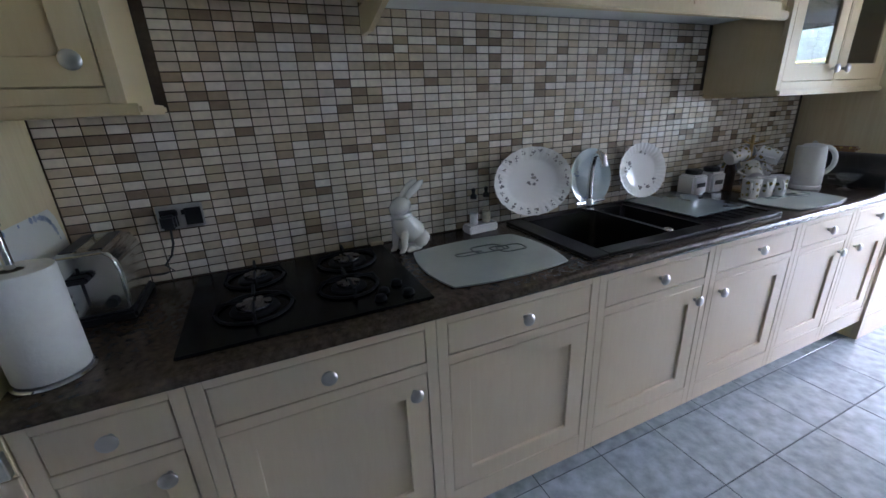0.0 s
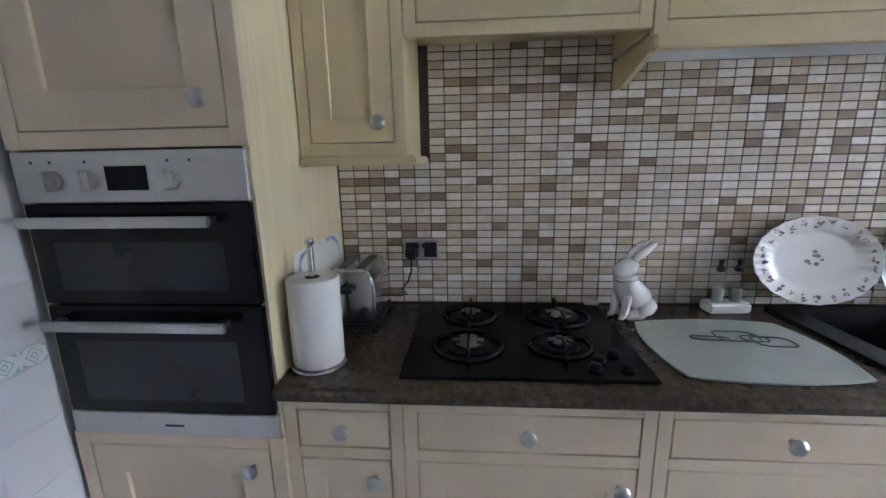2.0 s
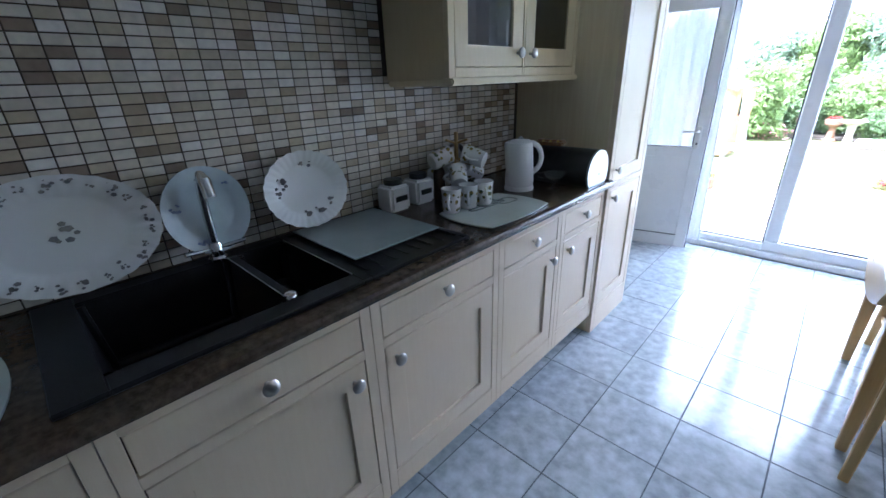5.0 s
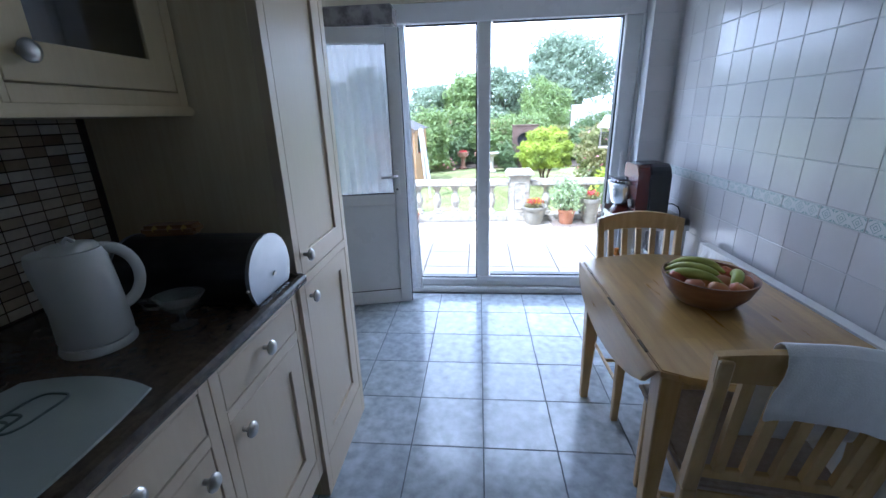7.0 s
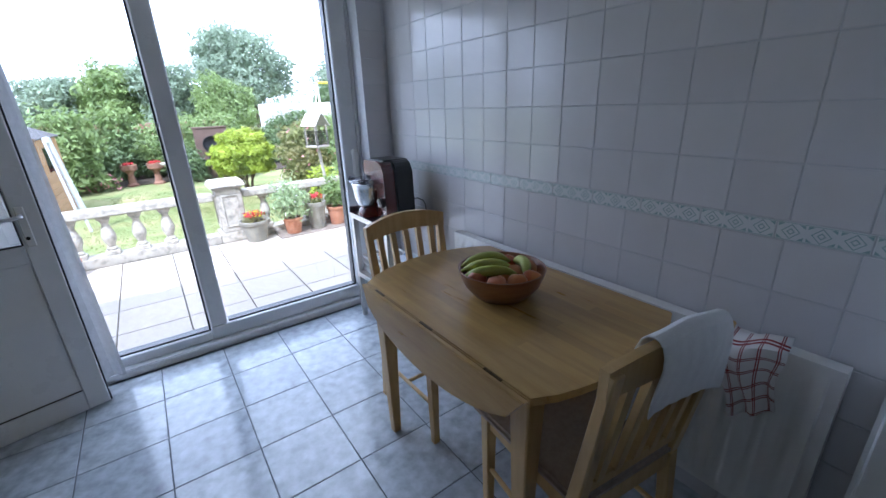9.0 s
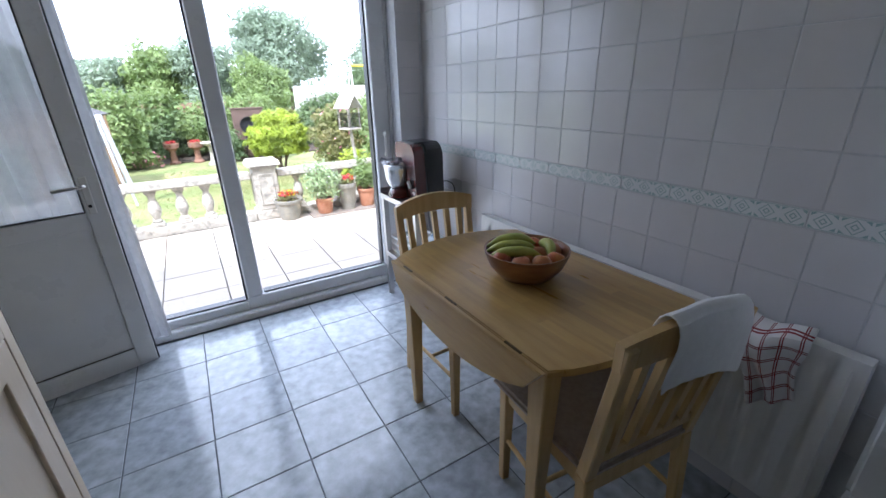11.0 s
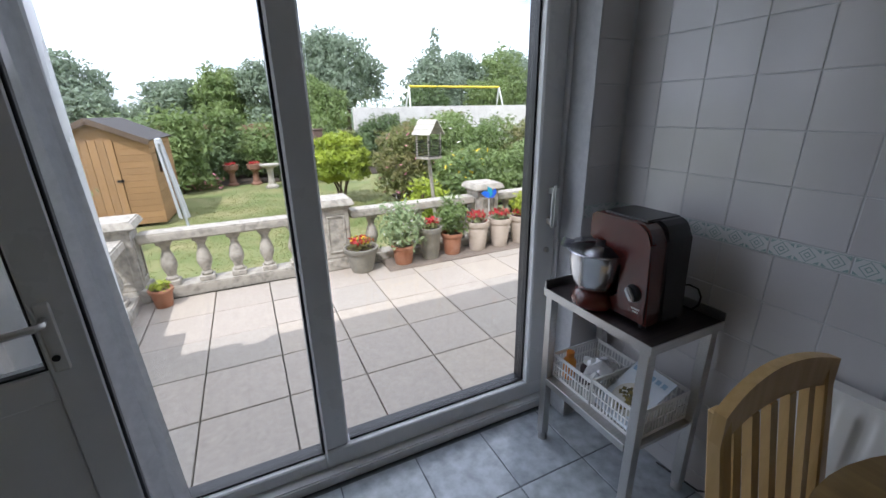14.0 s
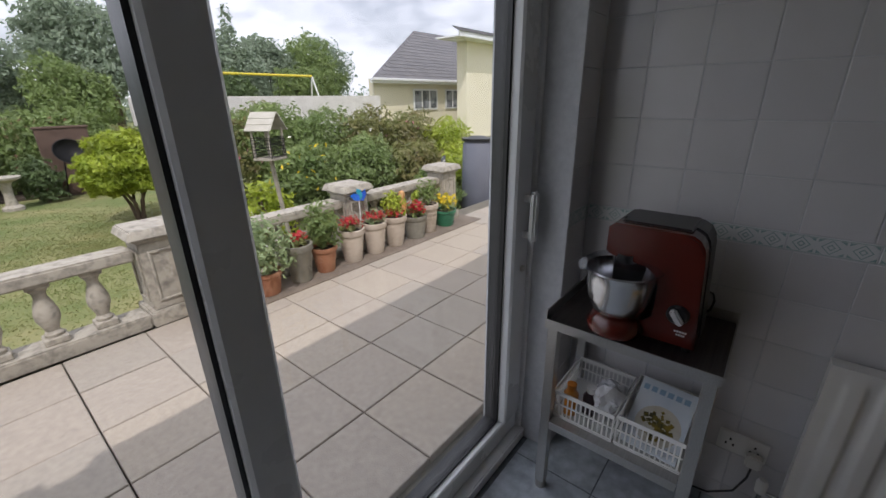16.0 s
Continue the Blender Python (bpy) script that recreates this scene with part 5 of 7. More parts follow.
# radiator
RAD = material("white_radiator_enamel", (0.74, 0.73, 0.70), 0.30, color2=(0.78, 0.77, 0.74), scale=4, bump=0.02)
ra = thing("radiator", (0, 0, 0), "white ribbed panel radiator on the tiled wall", "radiator")
RY0, RY1, RZ0, RZ1 = 3.02, 4.685, 0.135, 0.728
bm = bmesh.new()
cols = []
n = int((RY1 - RY0) / 0.0045)
for k in range(n + 1):
    y = RY0 + (RY1 - RY0) * k / n
    ph = ((y - RY0) % 0.0745) / 0.0745
    d = 0.0 if min(y - RY0, RY1 - y) < 0.03 else 0.013 * min(1, max(0, (0.5 - abs(ph - 0.5)) * 6.0 - 0.7))
    cols.append([bm.verts.new((2.425 + (0 if z in (RZ0, RZ1) or zz else -d), y, z)) for z, zz in ((RZ0, 0), (RZ0 + 0.03, 1), (RZ0 + 0.05, 0), (RZ1 - 0.05, 0), (RZ1 - 0.03, 1), (RZ1, 0))])
for a, b in zip(cols, cols[1:]):
    for i in range(5):
        bm.faces.new((a[i], b[i], b[i + 1], a[i + 1]))
finish("front_panel", bm, RAD, ra, "", True)
each("casing", [((2.4255, RY0, RZ1 - 0.004), (2.475, RY1, RZ1 + 0.006)), ((2.4255, RY0, RZ0), (2.475, RY0 + 0.006, RZ1 - 0.004)), ((2.4255, RY1 - 0.006, RZ0), (2.475, RY1, RZ1 - 0.004))], RAD, ra, 0.001)
box("back_panel", (2.470, RY0 + 0.006, RZ0), (2.482, RY1 - 0.006, RZ1 - 0.004), RAD, ra, 0)
each("bracket", [((2.482, y, 0.25), (2.4985, y + 0.03, 0.60)) for y in (3.3, 4.4)], RAD, ra)
tube("pipe", [(2.45, RY1 + 0.001, 0.17), (2.45, RY1 + 0.05, 0.17), (2.45, RY1 + 0.055, 0.0)], 0.0075, CHROME, ra, 8)
lathe("valve", [(0, 0), (0.016, 0), (0.018, 0.04), (0.012, 0.055), (0, 0.056)], WHITEPLASTIC, ra, pose(2.45, RY1 + 0.052, 0.165), 14)

# red checked tea towel on the radiator
tt = thing("tea_towel", (2.402, 3.225, 0), "white tea towel with red check hanging on the radiator", "tea towel")
m = bpy.data.materials.new("red_check_cloth")
m.use_nodes = True
n_, l_ = m.node_tree.nodes, m.node_tree.links
uvc = n_.new("ShaderNodeUVMap")
sep = n_.new("ShaderNodeSeparateXYZ")
l_.new(uvc.outputs["UV"], sep.inputs[0])
acc = None
for ax in ("X", "Y"):
    wv = n_.new("ShaderNodeMath")
    wv.operation = "PINGPONG"
    wv.inputs[1].default_value = 0.5
    ml = n_.new("ShaderNodeMath")
    ml.operation = "MULTIPLY"
    ml.inputs[1].default_value = 1.7
    l_.new(sep.outputs[ax], ml.inputs[0])
    l_.new(ml.outputs[0], wv.inputs[0])
    rp = n_.new("ShaderNodeValToRGB")
    rp.color_ramp.interpolation = "CONSTANT"
    e = rp.color_ramp.elements
    for p in (0.5, 0.6, 0.7, 0.8):
        e.new(p)
    for k, (p, v) in enumerate(((0, 1), (0.18, 0), (0.215, 1), (0.245, 0), (0.28, 1), (0.36, 1))):
        if k < len(e):
            e[k].position, e[k].color = p, (v, v, v, 1)
    e[len(e) - 1].color = (1, 1, 1, 1)
    l_.new(wv.outputs[0], rp.inputs["Fac"])
    mx = n_.new("ShaderNodeMix")
    mx.data_type = "RGBA"
    mx.inputs["A"].default_value = (0.25, 0.035, 0.04, 1)
    l_.new(rp.outputs["Color"], mx.inputs["Factor"])
    if acc is None:
        mx.inputs["B"].default_value = (0.74, 0.71, 0.70, 1)
    else:
        l_.new(acc, mx.inputs["B"])
    acc = mx.outputs["Result"]
l_.new(acc, n_["Principled BSDF"].inputs["Base Color"])
n_["Principled BSDF"].inputs["Roughness"].default_value = 0.95
bm = bmesh.new()
uvl = bm.loops.layers.uv.new("UVMap")
grid = []
for i in range(19):
    v = i / 18
    row = []
    for k in range(17):
        u = k / 16
        w = 0.082 * (1 - 0.42 * v * v) + 0.010 * math.sin(v * 7)
        fold = math.sin(u * 13 + v * 3) * (0.35 + 0.65 * v) + 0.5 * math.sin(u * 6 - v * 5)
        x = -0.016 - 0.015 * fold - 0.018 * math.sin(math.pi * u)
        z = 0.762 - (0.200 + 0.085 * u) * v + 0.014 * math.sin(u * 5 + 1) * (1 - v)
        if v < 0.12:
            x += 0.06 * (0.12 - v) / 0.12
        row.append((bm.verts.new((x, -w + 2 * w * u + 0.010 * math.sin(v * 5) - 0.030 * v, z)), (u * 1.3 + 0.03 * math.sin(v * 6), v * 1.6 + 0.05 * math.sin(u * 5))))
    grid.append(row)
for i in range(18):
    for k in range(16):
        q = (grid[i][k], grid[i][k + 1], grid[i + 1][k + 1], grid[i + 1][k])
        f = bm.faces.new([c[0] for c in q])
        for lp, c in zip(f.loops, q):
            lp[uvl].uv = c[1]
tc_ = finish("cloth", bm, m, tt, "", True)
md = tc_.modifiers.new("thickness", "SOLIDIFY")
md.thickness = 0.004

# steel trolley
tro = thing("steel_trolley", (0, 0, 0), "small stainless steel side table with a lower shelf", "side table")
AX0, AX1, AY0, AY1 = 2.112, 2.470, 4.922, 5.425
DARKTOP = material("dark_steel_top", (0.10, 0.085, 0.08), 0.30, 0.85, color2=(0.14, 0.12, 0.11), scale=5, stretch=(1, 20, 20))
box("top", (AX0, AY0, 0.745), (AX1, AY1, 0.765), DARKTOP, tro, 0.003, "dark reflective steel top", 2)
each("top_edge", [((AX0 - 0.004, AY0 - 0.004, 0.735), (AX0, AY1 + 0.004, 0.768)), ((AX0, AY0 - 0.004, 0.735), (AX1, AY0, 0.768)), ((AX0, AY1, 0.735), (AX1, AY1 + 0.004, 0.800)), ((AX1, AY0 - 0.004, 0.735), (AX1 + 0.004, AY1 + 0.004, 0.800))], STEEL, tro)
for lx in (AX0 + 0.020, AX1 - 0.025):
    for ly in (AY0 + 0.022, AY1 - 0.022):
        lg = box("leg", (lx - 0.018, ly - 0.018, 0.035), (lx + 0.018, ly + 0.018, 0.744), STEEL, tro, 0.002)
        lathe("foot", [(0, 0), (0.020, 0), (0.021, 0.02), (0.016, 0.0348), (0, 0.0348)], NICKEL, lg, pose(lx, ly, 0), 14)
box("shelf", (AX0 + 0.040, AY0 + 0.010, 0.330), (AX1 - 0.045, AY1 - 0.010, 0.345), STEEL, tro, 0.002)
each("shelf_edge", [((AX0 + 0.0, AY0 + 0.042, 0.315), (AX0 + 0.0395, AY1 - 0.042, 0.348))], STEEL, tro, 0.001)


def basket(y0, y1, x0, x1, h, label):
    b = thing("plastic_basket", (0, 0, 0.346), label, "basket", "baskets on the trolley shelf")
    BK = WHITEPLASTIC
    box("bottom", (x0, y0, 0.0), (x1, y1, 0.006), BK, b, 0.001)
    strips = []
    for z in (0.008, h * 0.5, h - 0.016):
        d = 0.016 if z > h * 0.6 else 0.007
        strips += [((x0, y0, z), (x0 + 0.004, y1, z + d)), ((x1 - 0.004, y0, z), (x1, y1, z + d)), ((x0 + 0.004, y0, z), (x1 - 0.004, y0 + 0.004, z + d)), ((x0 + 0.004, y1 - 0.004, z), (x1 - 0.004, y1, z + d))]
    boxes("rim", strips, BK, b)
    ups = []
    k = 0.0
    while y0 + k < y1:
        ups += [((x0 + 0.001, y0 + k, 0.0065), (x0 + 0.0035, y0 + k + 0.005, h - 0.002)), ((x1 - 0.0035, y0 + k, 0.0065), (x1 - 0.001, y0 + k + 0.005, h - 0.002))]
        k += 0.016
    k = 0.006
    while x0 + k < x1 - 0.006:
        ups += [((x0 + k, y0 + 0.001, 0.0065), (x0 + k + 0.005, y0 + 0.0035, h - 0.002)), ((x0 + k, y1 - 0.0035, 0.0065), (x0 + k + 0.005, y1 - 0.001, h - 0.002))]
        k += 0.016
    o = boxes("lattice", ups, BK, b)
    o["kind"] = "stuff"
    return b


basket(5.175, 5.395, 2.155, 2.415, 0.115, "small white lattice basket with packets on the shelf")
basket(4.955, 5.165, 2.155, 2.430, 0.125, "white lattice basket with a magazine on the shelf")
mag = thing("magazine", (2.262, 5.06, 0.44), "blue and white food magazine leaning in the basket", "magazine", rz=-4)
mt_ = pose(0, 0, 0, 0, -32, 0)
box("cover", (-0.125, -0.088, 0), (0.125, 0.088, 0.006), material("magazine_cover", (0.60, 0.68, 0.76), 0.3, color2=(0.74, 0.78, 0.82), scale=5), mag, 0.001, "", turn=mt_)
bm = bmesh.new()
add_lathe(bm, [(0, 0.0066), (0.066, 0.0066), (0.070, 0.0072), (0, 0.0074)], 28, mt_ @ pose(-0.03, -0.005, 0))
finish("dish_picture", bm, material("printed_dish", (0.66, 0.64, 0.58), 0.35, color2=(0.55, 0.5, 0.4), scale=12), mag, "picture of a white dish")
r = random.Random(9)
bm = bmesh.new()
for k in range(70):
    a, d, w = r.random() * 6.28, 0.050 * math.sqrt(r.random()), 0.006 + 0.005 * r.random()
    bm.faces.new([bm.verts.new((-0.03 + d * math.cos(a) + w * math.cos(q * 1.5708 + a), -0.005 + d * math.sin(a) + w * math.sin(q * 1.5708 + a), 0.0082 + 0.0001 * k / 7)) for q in range(4)])
bm.transform(mt_)
finish("food_picture", bm, material("printed_food", (0.28, 0.20, 0.03), 0.35, color2=(0.07, 0.06, 0.02), scale=45, contrast=(0.4, 0.6)), mag, "picture of pasta")
each("title_bar", [((0.080, -0.07 + k * 0.026, 0.0064), (0.100, -0.052 + k * 0.026, 0.0070)) for k in range(6)], material("pale_blue_print", (0.30, 0.45, 0.60), 0.4), mag, 0, "pale blue title", turn=mt_)
for (x, y, lab, colr, hh) in ((2.205, 5.345, "small orange bottle in the basket", (0.62, 0.24, 0.03), 0.115), (2.245, 5.285, "dark jar with white lid in the basket", (0.04, 0.025, 0.03), 0.105)):
    o = thing("small_bottle", (x, y, 0.352), lab, "bottle")
    lathe("bottle", [(0, 0), (0.026, 0), (0.027, 0.01), (0.027, hh - 0.03), (0.016, hh - 0.012), (0.016, hh - 0.01)], material("bottle_colour", colr, 0.3, color2=tuple(c * 1.2 for c in colr), scale=9), o, None, 18)
    lathe("cap", [(0.0165, hh - 0.012), (0.0175, hh + 0.012), (0, hh + 0.014)], WHITEPLASTIC if colr[0] < 0.3 else material("orange_cap", (0.6, 0.2, 0.02), 0.4), o, None, 16)
pk = thing("plastic_packet", (2.27, 5.225, 0.40), "crumpled clear and white plastic packet", "packet")
bm = bmesh.new()
bmesh.ops.create_icosphere(bm, subdivisions=3, radius=1)
for v in bm.verts:
    q = noise.noise(v.co * 2.3) * 0.35
    v.co = Vector((v.co.x * 0.075 * (1 + q), v.co.y * 0.055 * (1 + q), v.co.z * 0.05 * (1 + q) + 0.04))
finish("wrapper", bm, material("white_film", (0.66, 0.67, 0.70), 0.2, color2=(0.78, 0.78, 0.80), scale=12, coat=0.4), pk)

# red stand mixer
mx_ = thing("stand_mixer", (2.195, 5.145, 0.7655), "red and black stand mixer with a steel bowl", "food mixer")
REDM = material("metallic_dark_red", (0.075, 0.009, 0.005), 0.24, color2=(0.098, 0.012, 0.007), scale=4, coat=0.5)
MBLACK = BLACKPLASTIC
# profile in (y, z): column at the near end, arm reaching over the bowl
prof = [(-0.142, 0.012), (-0.122, 0.290), (-0.116, 0.318), (-0.104, 0.338), (-0.084, 0.350), (-0.060, 0.353), (0.120, 0.353), (0.138, 0.338), (0.138, 0.262), (0.118, 0.250), (0.020, 0.245), (-0.012, 0.225), (-0.028, 0.185), (-0.028, 0.085), (0.0, 0.060), (0.110, 0.052), (0.138, 0.038), (0.138, 0.012)]
MT = Matrix(((0, 0, 1, 0), (1, 0, 0, 0), (0, 1, 0, 0), (0, 0, 0, 1)))
slab_of("body", prof, -0.020, 0.052, REDM, mx_, 0.007, "glossy dark red housing", MT)
slab_of("back_shell", [(y * 1.0 - 0.002, z + 0.003) for y, z in prof[:7]] + [(0.136, 0.338), (0.136, 0.012)], 0.0525, 0.178, MBLACK, mx_, 0.010, "black rear housing", MT)
box("top_cover", (0.008, -0.078, 0.349), (0.170, 0.108, 0.359), MBLACK, mx_, 0.005, "black top", 3)
lathe("bowl", [(0, 0), (0.045, 0.0), (0.060, 0.010), (0.074, 0.050), (0.080, 0.105), (0.084, 0.132), (0.087, 0.135), (0.083, 0.138), (0.078, 0.130), (0.072, 0.050), (0, 0.008)], TAPSTEEL, mx_, pose(-0.024, 0.082, 0.0725) @ Matrix.Diagonal((1.20, 1.20, 1.08, 1)), 36, "shiny steel bowl")
lathe("bowl_seat", [(0, 0.012), (0.080, 0.012), (0.085, 0.030), (0.070, 0.060), (0.055, 0.072), (0, 0.0725)], REDM, mx_, pose(-0.020, 0.080, 0) @ Matrix.Diagonal((1.0, 1.0, 1, 1)), 32, "red bowl seat")
lathe("splash_guard", [(0.086, 0.212), (0.092, 0.216), (0.075, 0.232), (0.040, 0.238)], clear_glass("smoky_guard", (0.70, 0.70, 0.74)), mx_, pose(-0.024, 0.082, 0.012) @ Matrix.Diagonal((1.27, 1.27, 1, 1)), 28, "smoky plastic splash guard")
lathe("drive_head", [(0.030, 0.236), (0.030, 0.262)], MBLACK, mx_, pose(0.000, 0.078, 0), 20)
tube("guard_chute", [(-0.080, 0.150, 0.232), (-0.100, 0.163, 0.236), (-0.112, 0.170, 0.242)], [0.016, 0.018, 0.019], clear_glass("smoky_chute", (0.62, 0.62, 0.66), 0.08), mx_, 10, "smoky plastic pouring chute")
dl = lathe("speed_dial", [(0.030, 0), (0.030, 0.004), (0.024, 0.012), (0, 0.013)], MBLACK, mx_, pose(-0.021, -0.085, 0.115, 0, -90), 24)
box("dial_grip", (-0.050, -0.095, 0.090), (-0.032, -0.075, 0.140), material("pale_silver_plastic", (0.62, 0.62, 0.62), 0.35, 0.3, color2=(0.68, 0.68, 0.68), scale=9), dl, 0.005, "silver grip", 2, turn=Matrix.Translation((0, -0.085, 0.115)) @ Matrix.Rotation(radians(-35), 4, "X") @ Matrix.Translation((0, 0.085, -0.115)))
boxes("name_mark", [((-0.0216, -0.116 + k * 0.007, 0.060), (-0.0206, -0.111 + k * 0.007, 0.066)) for k in range(5)] + [((-0.0216, -0.112 + k * 0.006, 0.050), (-0.0206, -0.108 + k * 0.006, 0.055)) for k in range(4)], WHITEPLASTIC, mx_, 0, "small white lettering")
for fx, fy in ((-0.002, -0.122), (0.158, -0.122), (-0.002, 0.12), (0.158, 0.12)):
    lathe("foot", [(0, 0), (0.012, 0), (0.012, 0.0125), (0, 0.0125)], BLACKPLASTIC, mx_, pose(fx, fy, 0), 12)
tube("cable", [(0.176, -0.10, 0.11), (0.205, -0.125, 0.115), (0.232, -0.143, 0.10), (0.245, -0.150, 0.07), (0.250, -0.145, 0.035), (0.248, -0.125, 0.008), (0.246, -0.05, 0.004)], 0.0035, BLACKPLASTIC, mx_, 6)

sk = thing("double_socket", (2.497, 4.815, 0.29), "white double wall socket low on the tiled wall", "socket")
box("face_plate", (-0.009, -0.073, -0.043), (0, 0.073, 0.043), WHITEPLASTIC, sk, 0.003, "", 2)
each("pin_hole", [((-0.0098, y + dy - 0.003, dz - 0.005), (-0.0085, y + dy + 0.003, dz + 0.005)) for y in (-0.036, 0.036) for dy, dz in ((0, 0.012), (-0.011, -0.010), (0.011, -0.010))], BLACKPLASTIC, sk)

pg = thing("wall_plug", (2.486, 4.775, 0.262), "white plug in the low wall socket with black flex", "plug")
box("body", (-0.032, -0.024, -0.028), (0.001, 0.024, 0.024), WHITEPLASTIC, pg, 0.007, "", 3)
tube("flex", [(-0.016, 0, -0.027), (-0.018, 0.004, -0.08), (-0.020, 0.03, -0.16), (-0.014, 0.10, -0.225), (-0.012, 0.28, -0.252)], 0.004, BLACKPLASTIC, pg, 6, "black flex")
fz = thing("fridge_freezer", (0, 0, 0), "tall plain white fridge freezer against the tiled wall", "fridge")
FRW = material("white_appliance_enamel", (0.72, 0.74, 0.76), 0.35, color2=(0.76, 0.78, 0.80), scale=3, bump=0.03, bump_scale=200)
box("body", (2.00, 2.345, 0.03), (2.485, 2.935, 1.74), FRW, fz, 0.006, "", 2)
for z0, z1 in ((0.06, 0.70), (0.71, 1.735)):
    dr = box("door", (1.940, 2.342, z0), (1.994, 2.938, z1), FRW, fz, 0.010, "", 3)
    box("handle", (1.925, 2.40, z1 - 0.30), (1.9395, 2.425, z1 - 0.06), WHITEPLASTIC, dr, 0.004, "", 2)
each("foot", [((x, y, 0), (x + 0.03, y + 0.03, 0.0298)) for x in (2.03, 2.43) for y in (2.37, 2.88)], BLACKPLASTIC, fz)


# ---- outside: patio, balustrade, garden and beyond ----
GZ, PZ = -0.50, -0.045
GRASS = material("mown_grass", (0.125, 0.165, 0.048), 0.95, color2=(0.295, 0.265, 0.125), scale=1.3, detail=12, contrast=(0.38, 0.72), bump=0.8, bump_scale=60)
SOILTILE = material("brown_edging", (0.16, 0.13, 0.105), 0.9, color2=(0.22, 0.18, 0.145), scale=9, bump=0.3)
SOIL = material("dark_soil", (0.035, 0.026, 0.018), 0.95, color2=(0.07, 0.05, 0.035), scale=14, bump=0.7)
STONE = material("weathered_cast_stone", (0.43, 0.395, 0.335), 0.9, color2=(0.17, 0.16, 0.135), scale=19, detail=12, contrast=(0.46, 0.72), bump=0.5, bump_scale=50)
JOINT = material("dark_slab_joint", (0.10, 0.092, 0.075), 0.95, color2=(0.20, 0.18, 0.14), scale=9, bump=0.3)
TERRA = material("terracotta", (0.34, 0.135, 0.07), 0.85, color2=(0.42, 0.21, 0.125), scale=9, bump=0.15)
CREAMPOT = material("pale_stone_pot", (0.58, 0.50, 0.42), 0.85, color2=(0.46, 0.39, 0.32), scale=9, bump=0.3)
GREYPOT = material("grey_stone_pot", (0.30, 0.28, 0.23), 0.9, color2=(0.20, 0.19, 0.16), scale=9, bump=0.4)
SHEDW = material("orange_stained_boards", (0.27, 0.150, 0.060), 0.7, color2=(0.36, 0.21, 0.09), scale=4, stretch=(2, 2, 14), bump=0.2, island=0.12)
FELT = material("grey_roof_felt", (0.050, 0.047, 0.047), 0.9, color2=(0.075, 0.07, 0.068), scale=20, bump=0.4)
BARK = material("brown_bark", (0.09, 0.06, 0.04), 0.95, color2=(0.15, 0.11, 0.08), scale=12, stretch=(1, 1, 0.3), bump=0.6)


def leafy(name, c1, c2, tr=0.35):
    return material(name, c1, 0.55, color2=c2, scale=1.4, island=0.38, translucent=tr)


LEAF_DARK = leafy("dark_tree_leaf", (0.087, 0.133, 0.058), (0.145, 0.203, 0.081))
LEAF_MID = leafy("mid_green_leaf", (0.122, 0.186, 0.058), (0.215, 0.278, 0.099))
LEAF_LIME = leafy("lime_yellow_leaf", (0.20, 0.29, 0.025), (0.36, 0.41, 0.05))
LEAF_GREY = leafy("grey_green_leaf", (0.189, 0.261, 0.130), (0.290, 0.362, 0.189))
LEAF_RED = leafy("reddish_leaf", (0.188, 0.133, 0.055), (0.204, 0.235, 0.079))
# far leaves made paler and bluer, with the distance haze mixed into their colour
LEAF_HAZED = leafy("hazed_far_leaf", (0.174, 0.226, 0.162), (0.255, 0.313, 0.220))
PETAL_RED = leafy("red_petal", (0.45, 0.02, 0.03), (0.55, 0.06, 0.06), 0.3)
PETAL_WHITE = leafy("pale_petal", (0.75, 0.66, 0.66), (0.80, 0.76, 0.72), 0.3)
PETAL_YELLOW = leafy("yellow_petal", (0.70, 0.48, 0.02), (0.78, 0.60, 0.04), 0.3)
PETAL_PINK = leafy("pink_petal", (0.55, 0.16, 0.22), (0.68, 0.30, 0.36), 0.3)

structure(box("ground", (-400, -400, GZ - 1.0), (400, 400, GZ), GRASS, None, 0), "mown lawn with dry yellow patches", "lawn")


